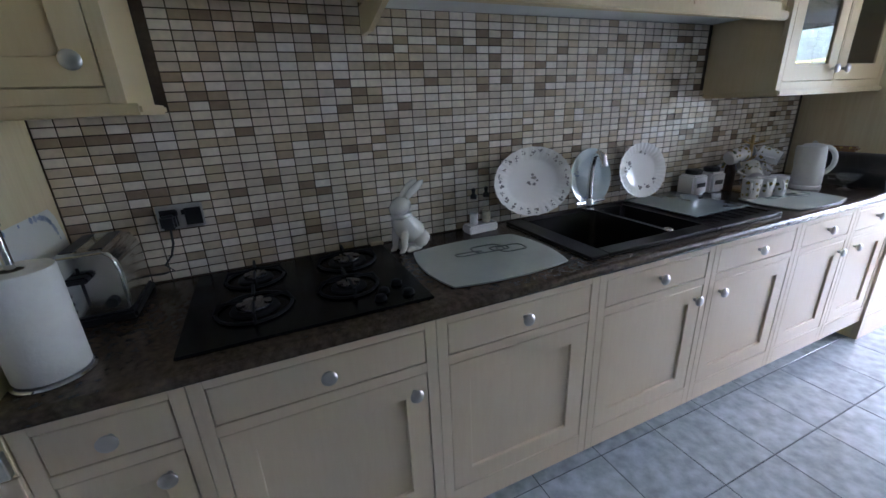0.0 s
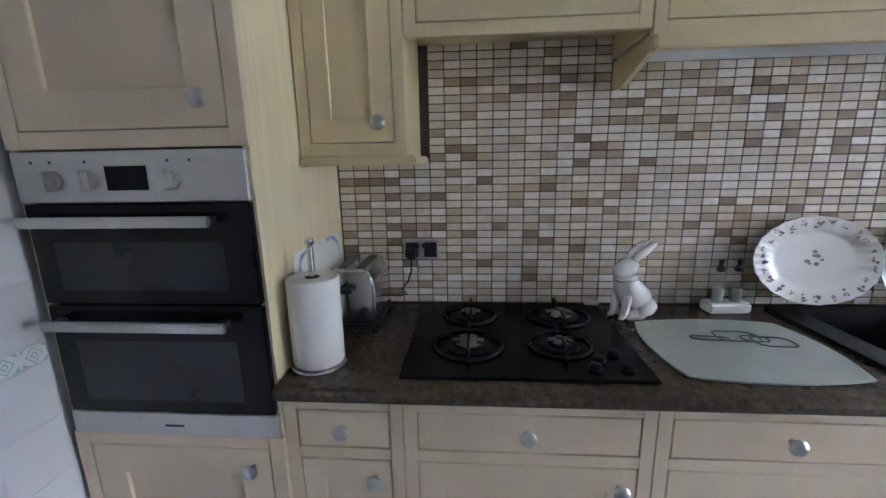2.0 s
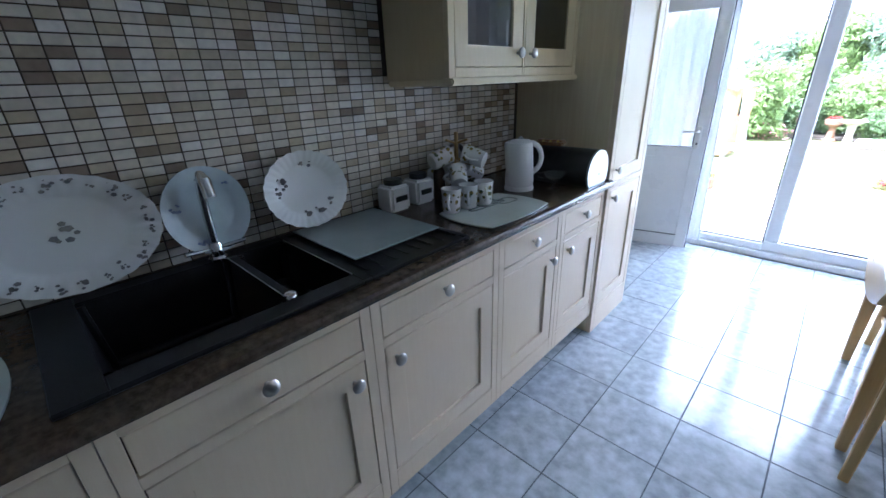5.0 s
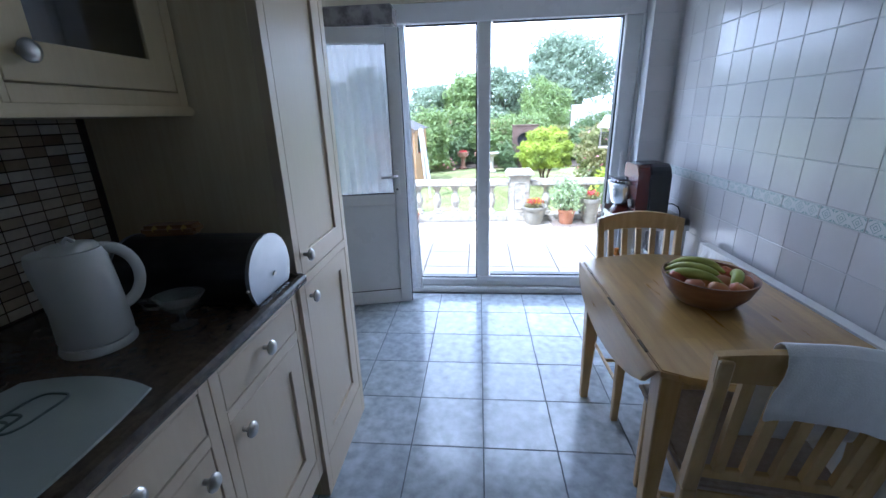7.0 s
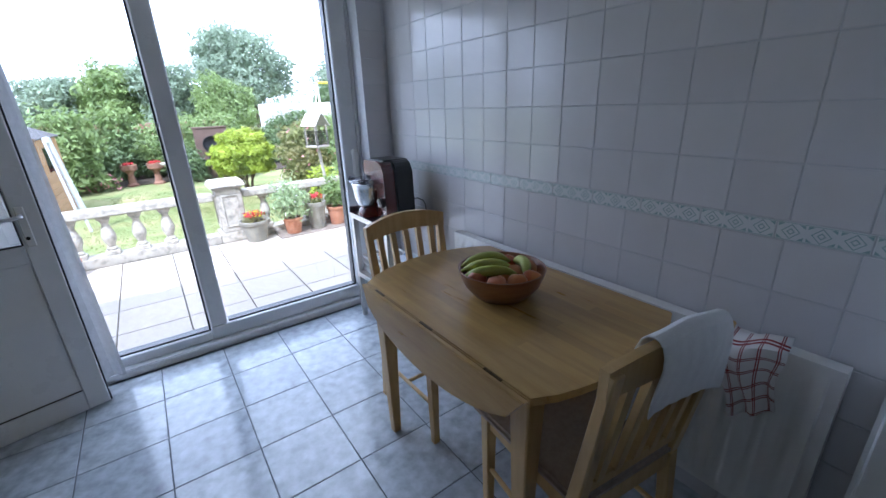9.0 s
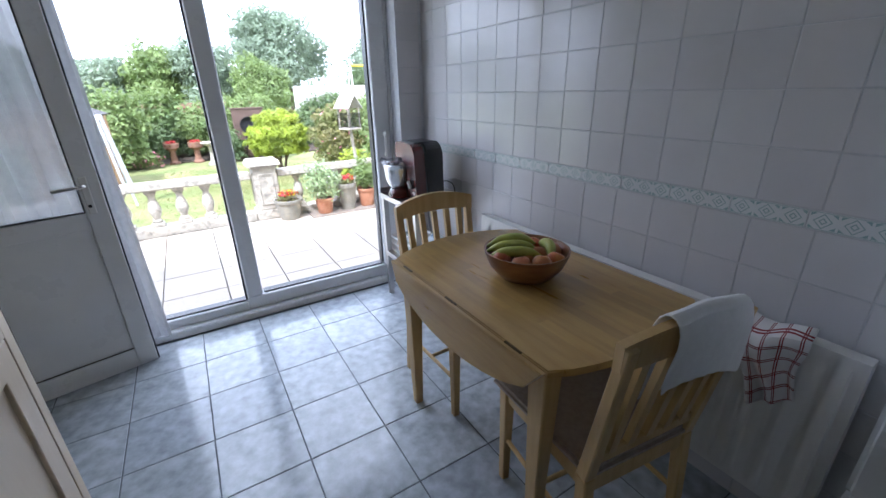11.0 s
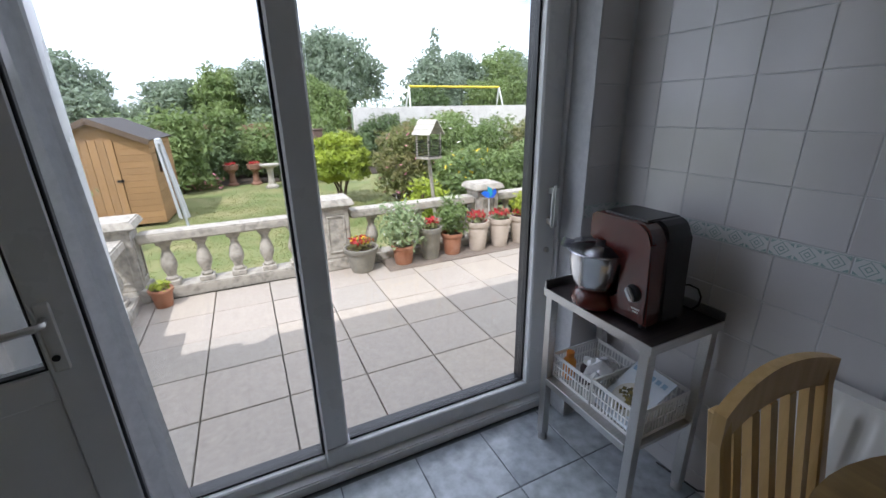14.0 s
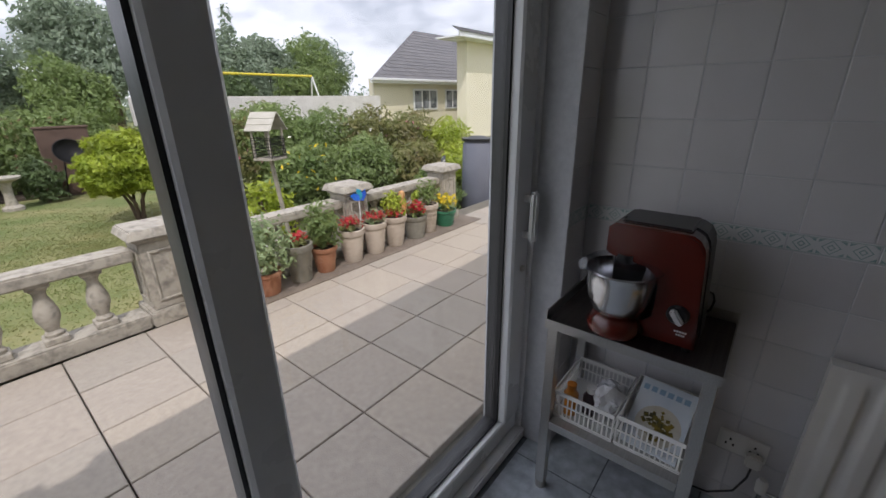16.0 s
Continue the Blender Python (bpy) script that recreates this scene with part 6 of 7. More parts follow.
def leaves(name, blobs, count, size, mat, parent=None, seed=1, label="", shell=0.55):
    """Many small bent leaves scattered through ellipsoids (x, y, z, rx, ry, rz)."""
    r = np.random.RandomState(seed)
    vol = np.array([b[3] * b[4] * b[5] for b in blobs]) ** 0.75
    pick = r.choice(len(blobs), count, p=vol / vol.sum())
    b = np.array(blobs, float)[pick]
    d = r.normal(size=(count, 3))
    d /= np.linalg.norm(d, axis=1)[:, None]
    rad = shell + (1 - shell) * r.rand(count) ** 0.6
    rad *= 1 + 0.22 * np.sin(d[:, 0] * 7 + b[:, 0] * 3) * np.sin(d[:, 1] * 6 + b[:, 1]) + 0.16 * np.sin(d[:, 2] * 9 + pick)
    c = b[:, :3] + d * rad[:, None] * b[:, 3:]
    nrm = d + 0.9 * r.normal(size=(count, 3)) + np.array([0, 0, 0.5])
    nrm /= np.linalg.norm(nrm, axis=1)[:, None]
    t = np.cross(nrm, r.normal(size=(count, 3)))
    t /= np.linalg.norm(t, axis=1)[:, None]
    s = np.cross(nrm, t)
    z = (size * (0.55 + 0.9 * r.rand(count)))[:, None]
    v = np.stack([c - t * z, c + s * z * 0.45 + nrm * z * 0.15, c + t * z, c - s * z * 0.45 + nrm * z * 0.15], 1).reshape(-1, 3)
    k = np.arange(count)[:, None] * 4
    f = np.concatenate([np.concatenate([k, k + 1, k + 2], 1), np.concatenate([k, k + 2, k + 3], 1)])
    me = bpy.data.meshes.new(name)
    me.from_pydata(v.tolist(), [], f.tolist())
    me.materials.append(mat)
    ob = new(name, me)
    if parent is not None:
        ob.parent = parent
    if label:
        ob["label"] = label
    return ob


# patio base, slabs come last
structure(box("pavement", (-4.0, 5.72, GZ - 0.2), (9.0, 8.47, PZ - 0.045), JOINT, None, 0), "raised patio of pale square paving slabs", "patio")

BY = 8.30          # line of the balustrade


def baluster(loc):
    b = thing("baluster", loc, "weathered bulbous cast-stone baluster", "baluster", "balusters of the garden wall")
    box("foot", (-0.062, -0.062, 0), (0.062, 0.062, 0.045), STONE, b, 0.006)
    lathe("shaft", [(0.046, 0.045), (0.050, 0.065), (0.036, 0.085), (0.040, 0.105), (0.062, 0.165), (0.064, 0.205), (0.050, 0.265), (0.033, 0.315), (0.034, 0.345), (0.046, 0.360), (0.046, 0.380)], STONE, b, None, 16)
    box("cap", (-0.058, -0.058, 0.380), (0.058, 0.058, 0.415), STONE, b, 0.006)
    return b


def stone_pier(loc, label):
    p = thing("stone_pier", loc, label, "pier", "piers of the garden wall")
    box("foot", (-0.165, -0.165, 0), (0.165, 0.165, 0.115), STONE, p, 0.010, "", 2)
    box("shaft", (-0.135, -0.135, 0.115), (0.135, 0.135, 0.625), STONE, p, 0.008, "", 2)
    for k in range(4):
        m = Matrix.Rotation(k * math.pi / 2, 4, "Z")
        each("panel_moulding", [((-0.09, -0.147, 0.18), (-0.072, -0.1355, 0.56)), ((0.072, -0.147, 0.18), (0.09, -0.1355, 0.56)), ((-0.072, -0.147, 0.18), (0.072, -0.1355, 0.198)), ((-0.072, -0.147, 0.542), (0.072, -0.1355, 0.56))], STONE, p, 0.003, "", m)
    box("neck", (-0.155, -0.155, 0.625), (0.155, 0.155, 0.655), STONE, p, 0.008, "", 2)
    bm = bmesh.new()
    add_box(bm, (-0.195, -0.195, 0.655), (0.195, 0.195, 0.72))
    for v in bm.verts:
        if v.co.z > 0.7:
            v.co.x *= 0.86
            v.co.y *= 0.86
    finish("cap", bevelled(bm, 0.010, 2), STONE, p)
    return p


balu = baluster((0.31, BY, PZ + 0.085))
first = balu
spots = [0.585, 0.85, 1.115, 1.375, 2.16, 2.43, 2.70, 2.97, 3.20, 3.86, 4.13, 4.40, 4.67]
for x in spots:
    copy_thing(first, pose(x, BY, PZ + 0.085))
for y in (7.96, 7.70, 7.44, 7.18):
    copy_thing(first, pose(-0.02, y, PZ + 0.085))
pp = stone_pier((-0.02, BY, PZ - 0.0), "weathered cast-stone corner pier with moulded cap")
for x in (1.77, 3.53, 5.05):
    copy_thing(pp, pose(x, BY, PZ))
copy_thing(pp, pose(-0.02, 6.90, PZ))
for a, b in ((0.145, 1.605), (1.935, 3.365), (3.695, 4.885)):
    kb = box("plinth_course", (a, BY - 0.105, PZ - 0.02), (b, BY + 0.105, PZ + 0.085), STONE, None, 0.010, "", 2)
    tagged(kb, "weathered stone plinth course of the balustrade", "kerb stone", "stone courses")
    rl = box("coping_rail", (a - 0.008, BY - 0.095, PZ + 0.500), (b + 0.008, BY + 0.095, PZ + 0.580), STONE, None, 0.012, "", 2)
    tagged(rl, "weathered stone coping rail of the balustrade", "rail", "stone courses")
tagged(box("plinth_course", (-0.125, 7.065, PZ - 0.02), (0.085, 8.135, PZ + 0.085), STONE, None, 0.010, "", 2), "weathered stone plinth course of the balustrade", "kerb stone", "stone courses")
tagged(box("coping_rail", (-0.115, 7.057, PZ + 0.500), (0.075, 8.143, PZ + 0.580), STONE, None, 0.012, "", 2), "weathered stone coping rail of the balustrade", "rail", "stone courses")
# pot kerb
tagged(box("edging_tile", (2.20, 7.84, PZ - 0.004), (5.3, 8.19, PZ + 0.012), SOILTILE, None, 0.004), "low brown edging tiles under the pots", "kerb stone")


def pot(x, y, h, r0, r1, mat, plants, label, fluted=False, z=PZ + 0.0125):
    p = thing("plant_pot", (x, y, z), label, "plant pot", "pots along the balustrade")
    body = [(0, 0), (r0, 0), (r0 + 0.004, 0.01), (r0 + (r1 - r0) * 0.8, h * 0.80), (r1, h * 0.82), (r1 + 0.008, h * 0.86), (r1 + 0.008, h), (r1 - 0.012, h), (r1 - 0.02, h * 0.9), (0, h * 0.9)]
    lathe("pot", body, mat, p, None, 24)
    if fluted:
        for k in range(4):
            zz = h * (0.2 + 0.15 * k)
            rr = r0 + (r1 - r0) * zz / h
            lathe("band", [(rr - 0.002, zz), (rr + 0.0035, zz + 0.008), (rr + 0.0045, zz + 0.018), (rr + 0.001, zz + 0.028)], mat, p, None, 24)
    lathe("soil", [(0, h * 0.91), (r1 - 0.019, h * 0.905)], SOIL, p, None, 20, "dark compost")
    for k, (m, n, dz, rr, rz, s) in enumerate(plants):
        leaves("foliage" if k == 0 else "flowers", [(0, 0, h + dz, rr, rr, rz)], int(n * (1.3 if k else 1.2)), s * (1.45 if k else 1.0), m, p, int(x * 100) + k, "", 0.1)
    return p


pot(1.965, 8.03, 0.25, 0.105, 0.165, GREYPOT, [(LEAF_RED, 160, 0.03, 0.15, 0.06, 0.022), (PETAL_RED, 60, 0.07, 0.12, 0.03, 0.016), (PETAL_YELLOW, 25, 0.08, 0.14, 0.04, 0.014)], "squat grey stone pot with red begonias", True, PZ)
pot(2.40, 8.00, 0.20, 0.085, 0.115, TERRA, [(LEAF_GREY, 1100, 0.20, 0.25, 0.26, 0.026), (PETAL_WHITE, 40, 0.22, 0.24, 0.24, 0.014)], "terracotta pot with a bushy grey-green plant")
pot(2.72, 8.02, 0.34, 0.085, 0.120, GREYPOT, [(LEAF_RED, 120, 0.03, 0.10, 0.06, 0.022), (PETAL_RED, 60, 0.07, 0.09, 0.04, 0.016)], "tall grey stone pot with red flowers")
pot(2.985, 8.03, 0.24, 0.080, 0.115, TERRA, [(LEAF_MID, 700, 0.19, 0.17, 0.22, 0.030)], "terracotta pot with a green leafy plant")
pot(3.305, 8.02, 0.33, 0.085, 0.125, CREAMPOT, [(LEAF_RED, 140, 0.03, 0.13, 0.06, 0.022), (PETAL_RED, 90, 0.07, 0.13, 0.05, 0.017)], "tall pale ribbed pot with red begonias", True)
pot(3.60, 8.02, 0.33, 0.085, 0.125, CREAMPOT, [(LEAF_GREY, 200, 0.05, 0.13, 0.08, 0.022), (PETAL_RED, 90, 0.07, 0.13, 0.05, 0.017)], "tall pale ribbed pot with red begonias", True)
pot(3.89, 8.02, 0.33, 0.085, 0.130, CREAMPOT, [(LEAF_LIME, 300, 0.12, 0.13, 0.14, 0.024), (PETAL_RED, 60, 0.04, 0.14, 0.04, 0.016)], "tall pale ribbed pot with lime foliage", True)
pot(4.22, 8.03, 0.26, 0.105, 0.140, GREYPOT, [(LEAF_MID, 160, 0.06, 0.14, 0.08, 0.024), (PETAL_RED, 110, 0.09, 0.14, 0.06, 0.020)], "grey stone pot with red flowers", True)
pot(4.48, 8.05, 0.34, 0.085, 0.120, CREAMPOT, [(LEAF_MID, 260, 0.14, 0.14, 0.16, 0.026)], "tall pale ribbed pot with green foliage", True)
pot(4.80, 8.05, 0.20, 0.10, 0.14, material("green_plastic", (0.03, 0.16, 0.09), 0.4, color2=(0.04, 0.2, 0.11), scale=9), [(LEAF_MID, 200, 0.08, 0.17, 0.10, 0.024), (PETAL_YELLOW, 120, 0.12, 0.17, 0.08, 0.020)], "green tub with yellow flowers")
pot(0.26, 8.02, 0.16, 0.060, 0.085, TERRA, [(LEAF_LIME, 90, 0.03, 0.08, 0.05, 0.02)], "small terracotta pot by the corner pier", False, PZ)
# blue windmill ornament
wm = thing("garden_windmill", (3.50, 8.10, PZ + 0.35), "blue and green toy windmill on a stick", "garden ornament")
tube("stick", [(0, 0, -0.10), (0, 0, 0.26)], 0.006, WHITEPLASTIC, wm, 6)
for k, c in enumerate(((0.02, 0.10, 0.55), (0.02, 0.30, 0.45), (0.02, 0.14, 0.65))):
    slab_of("blade", [(0.0, 0.0), (0.05, 0.03), (0.045, 0.10), (0.0, 0.13), (-0.02, 0.06)], -0.002 + 0.005 * k, 0.002 + 0.005 * k, material("blue_foil", c, 0.3, color2=tuple(x * 1.2 for x in c), scale=9), wm, 0, "shiny blue foil", pose(0, 0, 0.22, 90, 0, 0) @ pose(0, 0, 0, 0, 0, -40 + 50 * k))
gn = thing("garden_ornament", (4.13, 8.13, PZ + 0.27), "small orange garden figure behind the pots", "garden ornament")
lathe("figure", [(0, 0.0), (0.055, 0.0), (0.065, 0.08), (0.045, 0.17), (0.028, 0.20), (0.040, 0.235), (0.030, 0.275), (0, 0.29)], material("orange_painted_stone", (0.55, 0.20, 0.05), 0.7, color2=(0.6, 0.4, 0.2), scale=12), gn, None, 18)

grass = leaves("lawn_blades", [(2.0, 12.4, GZ, 4.6, 4.4, 0.012)], 60000, 0.015, material("grass_blade", (0.16, 0.21, 0.06), 0.8, color2=(0.29, 0.275, 0.12), scale=1.3, contrast=(0.38, 0.72), island=0.2, translucent=0.3), None, 400, "", 0.0)
tagged(grass, "short mown blades of the lawn", "grass", "", "stuff")

# shed
SX, SY = -1.27, 13.3
sh = thing("garden_shed", (SX, SY, GZ), "orange-stained wooden shed with grey felt roof", "shed", rz=-3)
HW, EH, RH, DP = 0.80, 1.56, 1.93, 1.7
nb = 13
for k in range(nb):
    z0, z1 = 0.06 + k * (EH - 0.06) / nb, 0.06 + (k + 1) * (EH - 0.06) / nb - 0.004
    each("board", [((-HW, 0.0, z0), (-0.45, 0.016 + 0.004, z1)), ((0.28, 0.0, z0), (HW, 0.02, z1))], SHEDW, sh, 0.003)
    box("board", (HW - 0.018, 0.021, z0), (HW + 0.002, DP, z1), SHEDW, sh, 0.003)
    box("board", (-HW - 0.002, 0.021, z0), (-HW + 0.018, DP, z1), SHEDW, sh, 0.003)
dsh = []
for k in range(6):
    dsh.append(((-0.445 + k * 0.12, -0.012, 0.08), (-0.330 + k * 0.12, 0.010, 1.60)))
sdoor = box("door", (-0.445, 0.0105, 0.08), (0.270, 0.022, 1.60), SHEDW, sh, 0, "boarded door")
each("door_board", dsh, SHEDW, sdoor, 0.003)
boxes("latch", [((0.20, -0.03, 0.86), (0.30, -0.013, 0.90))], BLACKIRON, sdoor)
bm = bmesh.new()
v = [bm.verts.new(p) for p in ((-HW, 0.004, EH), (HW, 0.004, EH), (0, 0.004, RH), (-HW, 0.022, EH), (HW, 0.022, EH), (0, 0.022, RH))]
for q in ((0, 1, 2), (5, 4, 3), (0, 3, 4, 1), (1, 4, 5, 2), (2, 5, 3, 0)):
    bm.faces.new([v[i] for i in q])
finish("gable", bm, SHEDW, sh)
box("back_board", (-HW + 0.02, DP - 0.02, 0.06), (HW - 0.02, DP - 0.002, EH), SHEDW, sh, 0)
for s in (-1, 1):
    a = math.atan2(RH - EH, HW)
    m = Matrix.Translation((0, 0, RH + 0.02)) @ Matrix.Rotation(s * a, 4, "Y")
    box("roof_panel", (0 if s > 0 else -HW * 1.16, -0.10, 0.0), (HW * 1.16 if s > 0 else 0, DP + 0.10, 0.022), FELT, sh, 0.003, "grey felt roof", turn=m)
    box("barge_board", (0 if s > 0 else -HW * 1.16, -0.115, -0.075), (HW * 1.16 if s > 0 else 0, -0.099, 0.018), material("dark_stained_board", (0.09, 0.06, 0.04), 0.8, color2=(0.13, 0.09, 0.06), scale=8), sh, 0.002, "", turn=m)
box("window", (HW + 0.003, 0.35, 0.95), (HW + 0.008, 0.80, 1.40), BLACKGLASS, sh, 0, "dark shed window")

# folded rotary airer beside the shed
ra_ = thing("rotary_airer", (-0.12, 12.2, GZ), "folded grey rotary clothes airer", "clothes airer")
AIRER = material("dull_grey_aluminium", (0.42, 0.43, 0.45), 0.5, color2=(0.52, 0.53, 0.55), scale=9, stretch=(1, 1, 0.2))
tube("pole", [(0.13, 0, 0), (-0.03, 0, 1.58)], 0.022, AIRER, ra_, 8)
for k in range(5):
    a = k * 1.2566 + 0.4
    tube("arm", [(0.045 * math.cos(a) - 0.04, 0.045 * math.sin(a), 1.60), (0.075 * math.cos(a) + 0.09, 0.075 * math.sin(a), 0.32)], 0.015, AIRER, ra_, 6)
lathe("hub", [(0, 1.56), (0.055, 1.56), (0.055, 1.63), (0, 1.65)], AIRER, ra_, pose(-0.035, 0, 0), 12)

# rose bush before the shed
rs = thing("rose_bush", (-1.58, 11.75, GZ), "loose rose bush with pale flowers before the shed", "bush", "garden shrubs")
for k in range(5):
    a = k * 1.2566 + 0.3
    tube("stem", [(0.04 * math.cos(a), 0.04 * math.sin(a), 0), (0.16 * math.cos(a), 0.16 * math.sin(a), 0.5), (0.30 * math.cos(a + 0.3), 0.30 * math.sin(a + 0.3), 1.05)], [0.016, 0.012, 0.006], BARK, rs, 5)
leaves("foliage", [(0, 0, 0.55, 0.40, 0.36, 0.42), (-0.22, 0.05, 0.95, 0.34, 0.30, 0.36), (0.20, 0, 0.98, 0.30, 0.28, 0.34), (0.02, 0, 1.26, 0.22, 0.22, 0.24)], 2400, 0.045, LEAF_GREY, rs, 61, "", 0.25)
leaves("blossom", [(-0.15, -0.10, 1.05, 0.36, 0.26, 0.36), (0.18, -0.10, 0.90, 0.30, 0.24, 0.36)], 130, 0.045, PETAL_WHITE, rs, 62, "pale pink roses", 0.8)

# clipped lime shrub
tp = thing("clipped_shrub", (2.98, 13.7, GZ), "yellow-green clipped ball shrub on bare stems", "shrub")
for k in range(5):
    a = k * 1.2566
    tube("stem", [(0.05 * math.cos(a), 0.05 * math.sin(a), 0), (0.10 * math.cos(a + 0.5), 0.10 * math.sin(a + 0.5), 0.3), (0.28 * math.cos(a), 0.28 * math.sin(a), 0.70)], [0.035, 0.028, 0.014], BARK, tp, 6)
leaves("crown", [(0, 0, 0.98, 0.64, 0.64, 0.48), (0.2, -0.1, 0.86, 0.46, 0.46, 0.36), (-0.22, 0.05, 0.86, 0.46, 0.46, 0.36), (0.03, 0, 1.20, 0.46, 0.46, 0.28)], 15000, 0.046, LEAF_LIME, tp, 4, "", 0.70)

# bird table
bt_ = thing("bird_table", (3.31, 9.35, GZ), "weathered grey wooden bird table on a leaning post", "bird table", rz=24)
GWOOD = material("weathered_grey_wood", (0.30, 0.27, 0.22), 0.9, color2=(0.42, 0.38, 0.32), scale=6, stretch=(8, 8, 1), bump=0.3)
tube("post", [(0.21, 0, 0), (0.0, 0, 1.36)], 0.030, GWOOD, bt_, 8)
box("tray", (-0.16, -0.15, 1.36), (0.16, 0.15, 1.385), GWOOD, bt_, 0.003)
cage = []
for k in range(9):
    cage += [((-0.155 + k * 0.0375, -0.150, 1.386), (-0.149 + k * 0.0375, -0.144, 1.60)), ((-0.155 + k * 0.0375, 0.144, 1.386), (-0.149 + k * 0.0375, 0.150, 1.60))]
for z in (1.40, 1.435, 1.47, 1.505, 1.54, 1.575, 1.598):
    cage += [((-0.160, -0.1505, z), (0.160, -0.1445, z + 0.006)), ((-0.160, 0.1445, z), (0.160, 0.1505, z + 0.006)), ((-0.160, -0.144, z), (-0.154, 0.144, z + 0.006)), ((0.154, -0.144, z), (0.160, 0.144, z + 0.006))]
boxes("wire_cage", cage, BLACKIRON, bt_, 0, "dark wire mesh")
for sx in (-1, 1):
    for sy in (-1, 1):
        box("corner_post", (sx * 0.14 - 0.012, sy * 0.13 - 0.012, 1.386), (sx * 0.14 + 0.012, sy * 0.13 + 0.012, 1.70), GWOOD, bt_, 0.002)
PALEBOARD = material("pale_weathered_board", (0.42, 0.40, 0.34), 0.9, color2=(0.52, 0.50, 0.44), scale=6, bump=0.3)
for s in (-1, 1):
    m = Matrix.Translation((0, 0, 1.86)) @ Matrix.Rotation(s * radians(43), 4, "Y")
    for k in range(3):
        a = k * 0.086
        lo, hi = (a, a + 0.092) if s > 0 else (-a - 0.092, -a)
        box("roof_board", (lo, -0.20, -0.006 * k), (hi, 0.20, 0.012 - 0.006 * k), PALEBOARD, bt_, 0.002, "pale weathered roof board", turn=m)


bt_.scale = (0.82, 0.82, 1.0)


def bush(x, y, blobs, n, s, mat, label, seed, extra=None, name="garden_bush", cat="bush"):
    b = thing(name, (x, y, GZ), label, cat, "garden shrubs")
    tube("stem", [(0, 0, 0), (0.03, 0.02, 0.3), (0.0, 0.05, 0.6)], [0.04, 0.03, 0.015], BARK, b, 6)
    leaves("foliage", blobs, n, s, mat, b, seed)
    if extra:
        leaves("blossom", blobs, extra[1], extra[2], extra[0], b, seed + 50, "", 0.9)
    return b


bush(3.75, 10.6, [(0, 0, 0.45, 0.35, 0.3, 0.42), (0.25, 0.1, 0.35, 0.3, 0.3, 0.35)], 900, 0.055, LEAF_LIME, "variegated yellow and green shrub behind the balustrade", 11)
rowx = [(4.35, 13.0, 0.75, 1.75, LEAF_RED, PETAL_PINK), (5.3, 12.9, 0.85, 1.95, LEAF_MID, PETAL_WHITE), (6.3, 12.6, 0.85, 1.85, LEAF_MID, None), (7.2, 12.2, 0.8, 1.85, LEAF_RED, None),
        (8.0, 11.7, 0.8, 1.75, LEAF_RED, PETAL_PINK), (8.7, 11.1, 0.75, 1.55, LEAF_LIME, None), (5.0, 11.5, 0.65, 1.25, LEAF_MID, PETAL_YELLOW), (6.0, 11.0, 0.7, 1.35, LEAF_MID, None), (6.9, 10.4, 0.65, 1.2, LEAF_RED, None), (7.5, 9.8, 0.6, 1.1, LEAF_LIME, None), (6.2, 9.4, 0.45, 0.85, LEAF_MID, PETAL_YELLOW), (5.6, 9.0, 0.30, 0.75, LEAF_LIME, None)]
for k, (x, y, r, h, m, e) in enumerate(rowx):
    bush(x, y, [(0, 0, h * 0.45, r, r, h * 0.45), (r * 0.4, 0.2, h * 0.68, r * 0.6, r * 0.6, h * 0.32), (-r * 0.4, -0.1, h * 0.60, r * 0.65, r * 0.6, h * 0.33)], 5200, 0.050, m, "dense mixed green garden shrub", 20 + k, (e, 70, 0.045) if e else None)
# back border behind the lawn
rb_ = random.Random(5)
for k in range(15):
    x = -3.6 + k * 0.95
    y = 18.6 + rb_.uniform(-0.6, 1.4)
    h = rb_.uniform(1.3, 2.0)
    m = (LEAF_DARK, LEAF_MID, LEAF_MID, LEAF_RED, LEAF_DARK)[k % 5]
    r = rb_.uniform(0.75, 1.15)
    bush(x, y, [(0, 0, h * 0.45, r, r * 0.8, h * 0.46), (r * 0.5, 0, h * 0.7, r * 0.55, r * 0.5, h * 0.3), (-r * 0.5, -0.2, h * 0.55, r * 0.6, r * 0.5, h * 0.35)], 4200, 0.066, m, "tall green shrub at the end of the lawn", 60 + k)
for k, (x, y, h) in enumerate(((-2.9, 15.8, 1.7), (-1.7, 16.9, 1.9), (-0.6, 17.0, 2.05), (0.4, 19.2, 2.1))):
    bush(x, y, [(0, 0, h * 0.5, 0.8, 0.7, h * 0.5), (0.3, 0, h * 0.72, 0.5, 0.5, h * 0.28)], 3000, 0.08, (LEAF_MID, LEAF_GREY, LEAF_MID, LEAF_MID)[k], "rounded green shrub behind the shed", 90 + k)
bush(-1.35, 11.0, [(0, 0, 0.55, 0.30, 0.30, 0.50), (-0.15, 0, 1.05, 0.26, 0.26, 0.40), (0.05, 0, 1.35, 0.16, 0.16, 0.25)], 1300, 0.045, LEAF_GREY, "climbing rose with pale pink blooms by the shed", 97, (PETAL_WHITE, 60, 0.07))
bush(-0.15, 17.2, [(0, 0, 0.22, 0.5, 0.3, 0.22)], 500, 0.06, LEAF_MID, "low shrub with pink flowers", 98, (PETAL_PINK, 160, 0.06))
tagged(box("soil_bed", (4.2, 8.6, GZ - 0.05), (9.2, 13.8, GZ + 0.04), SOIL, None, 0.01), "dark soil of the planted border", "flower bed")
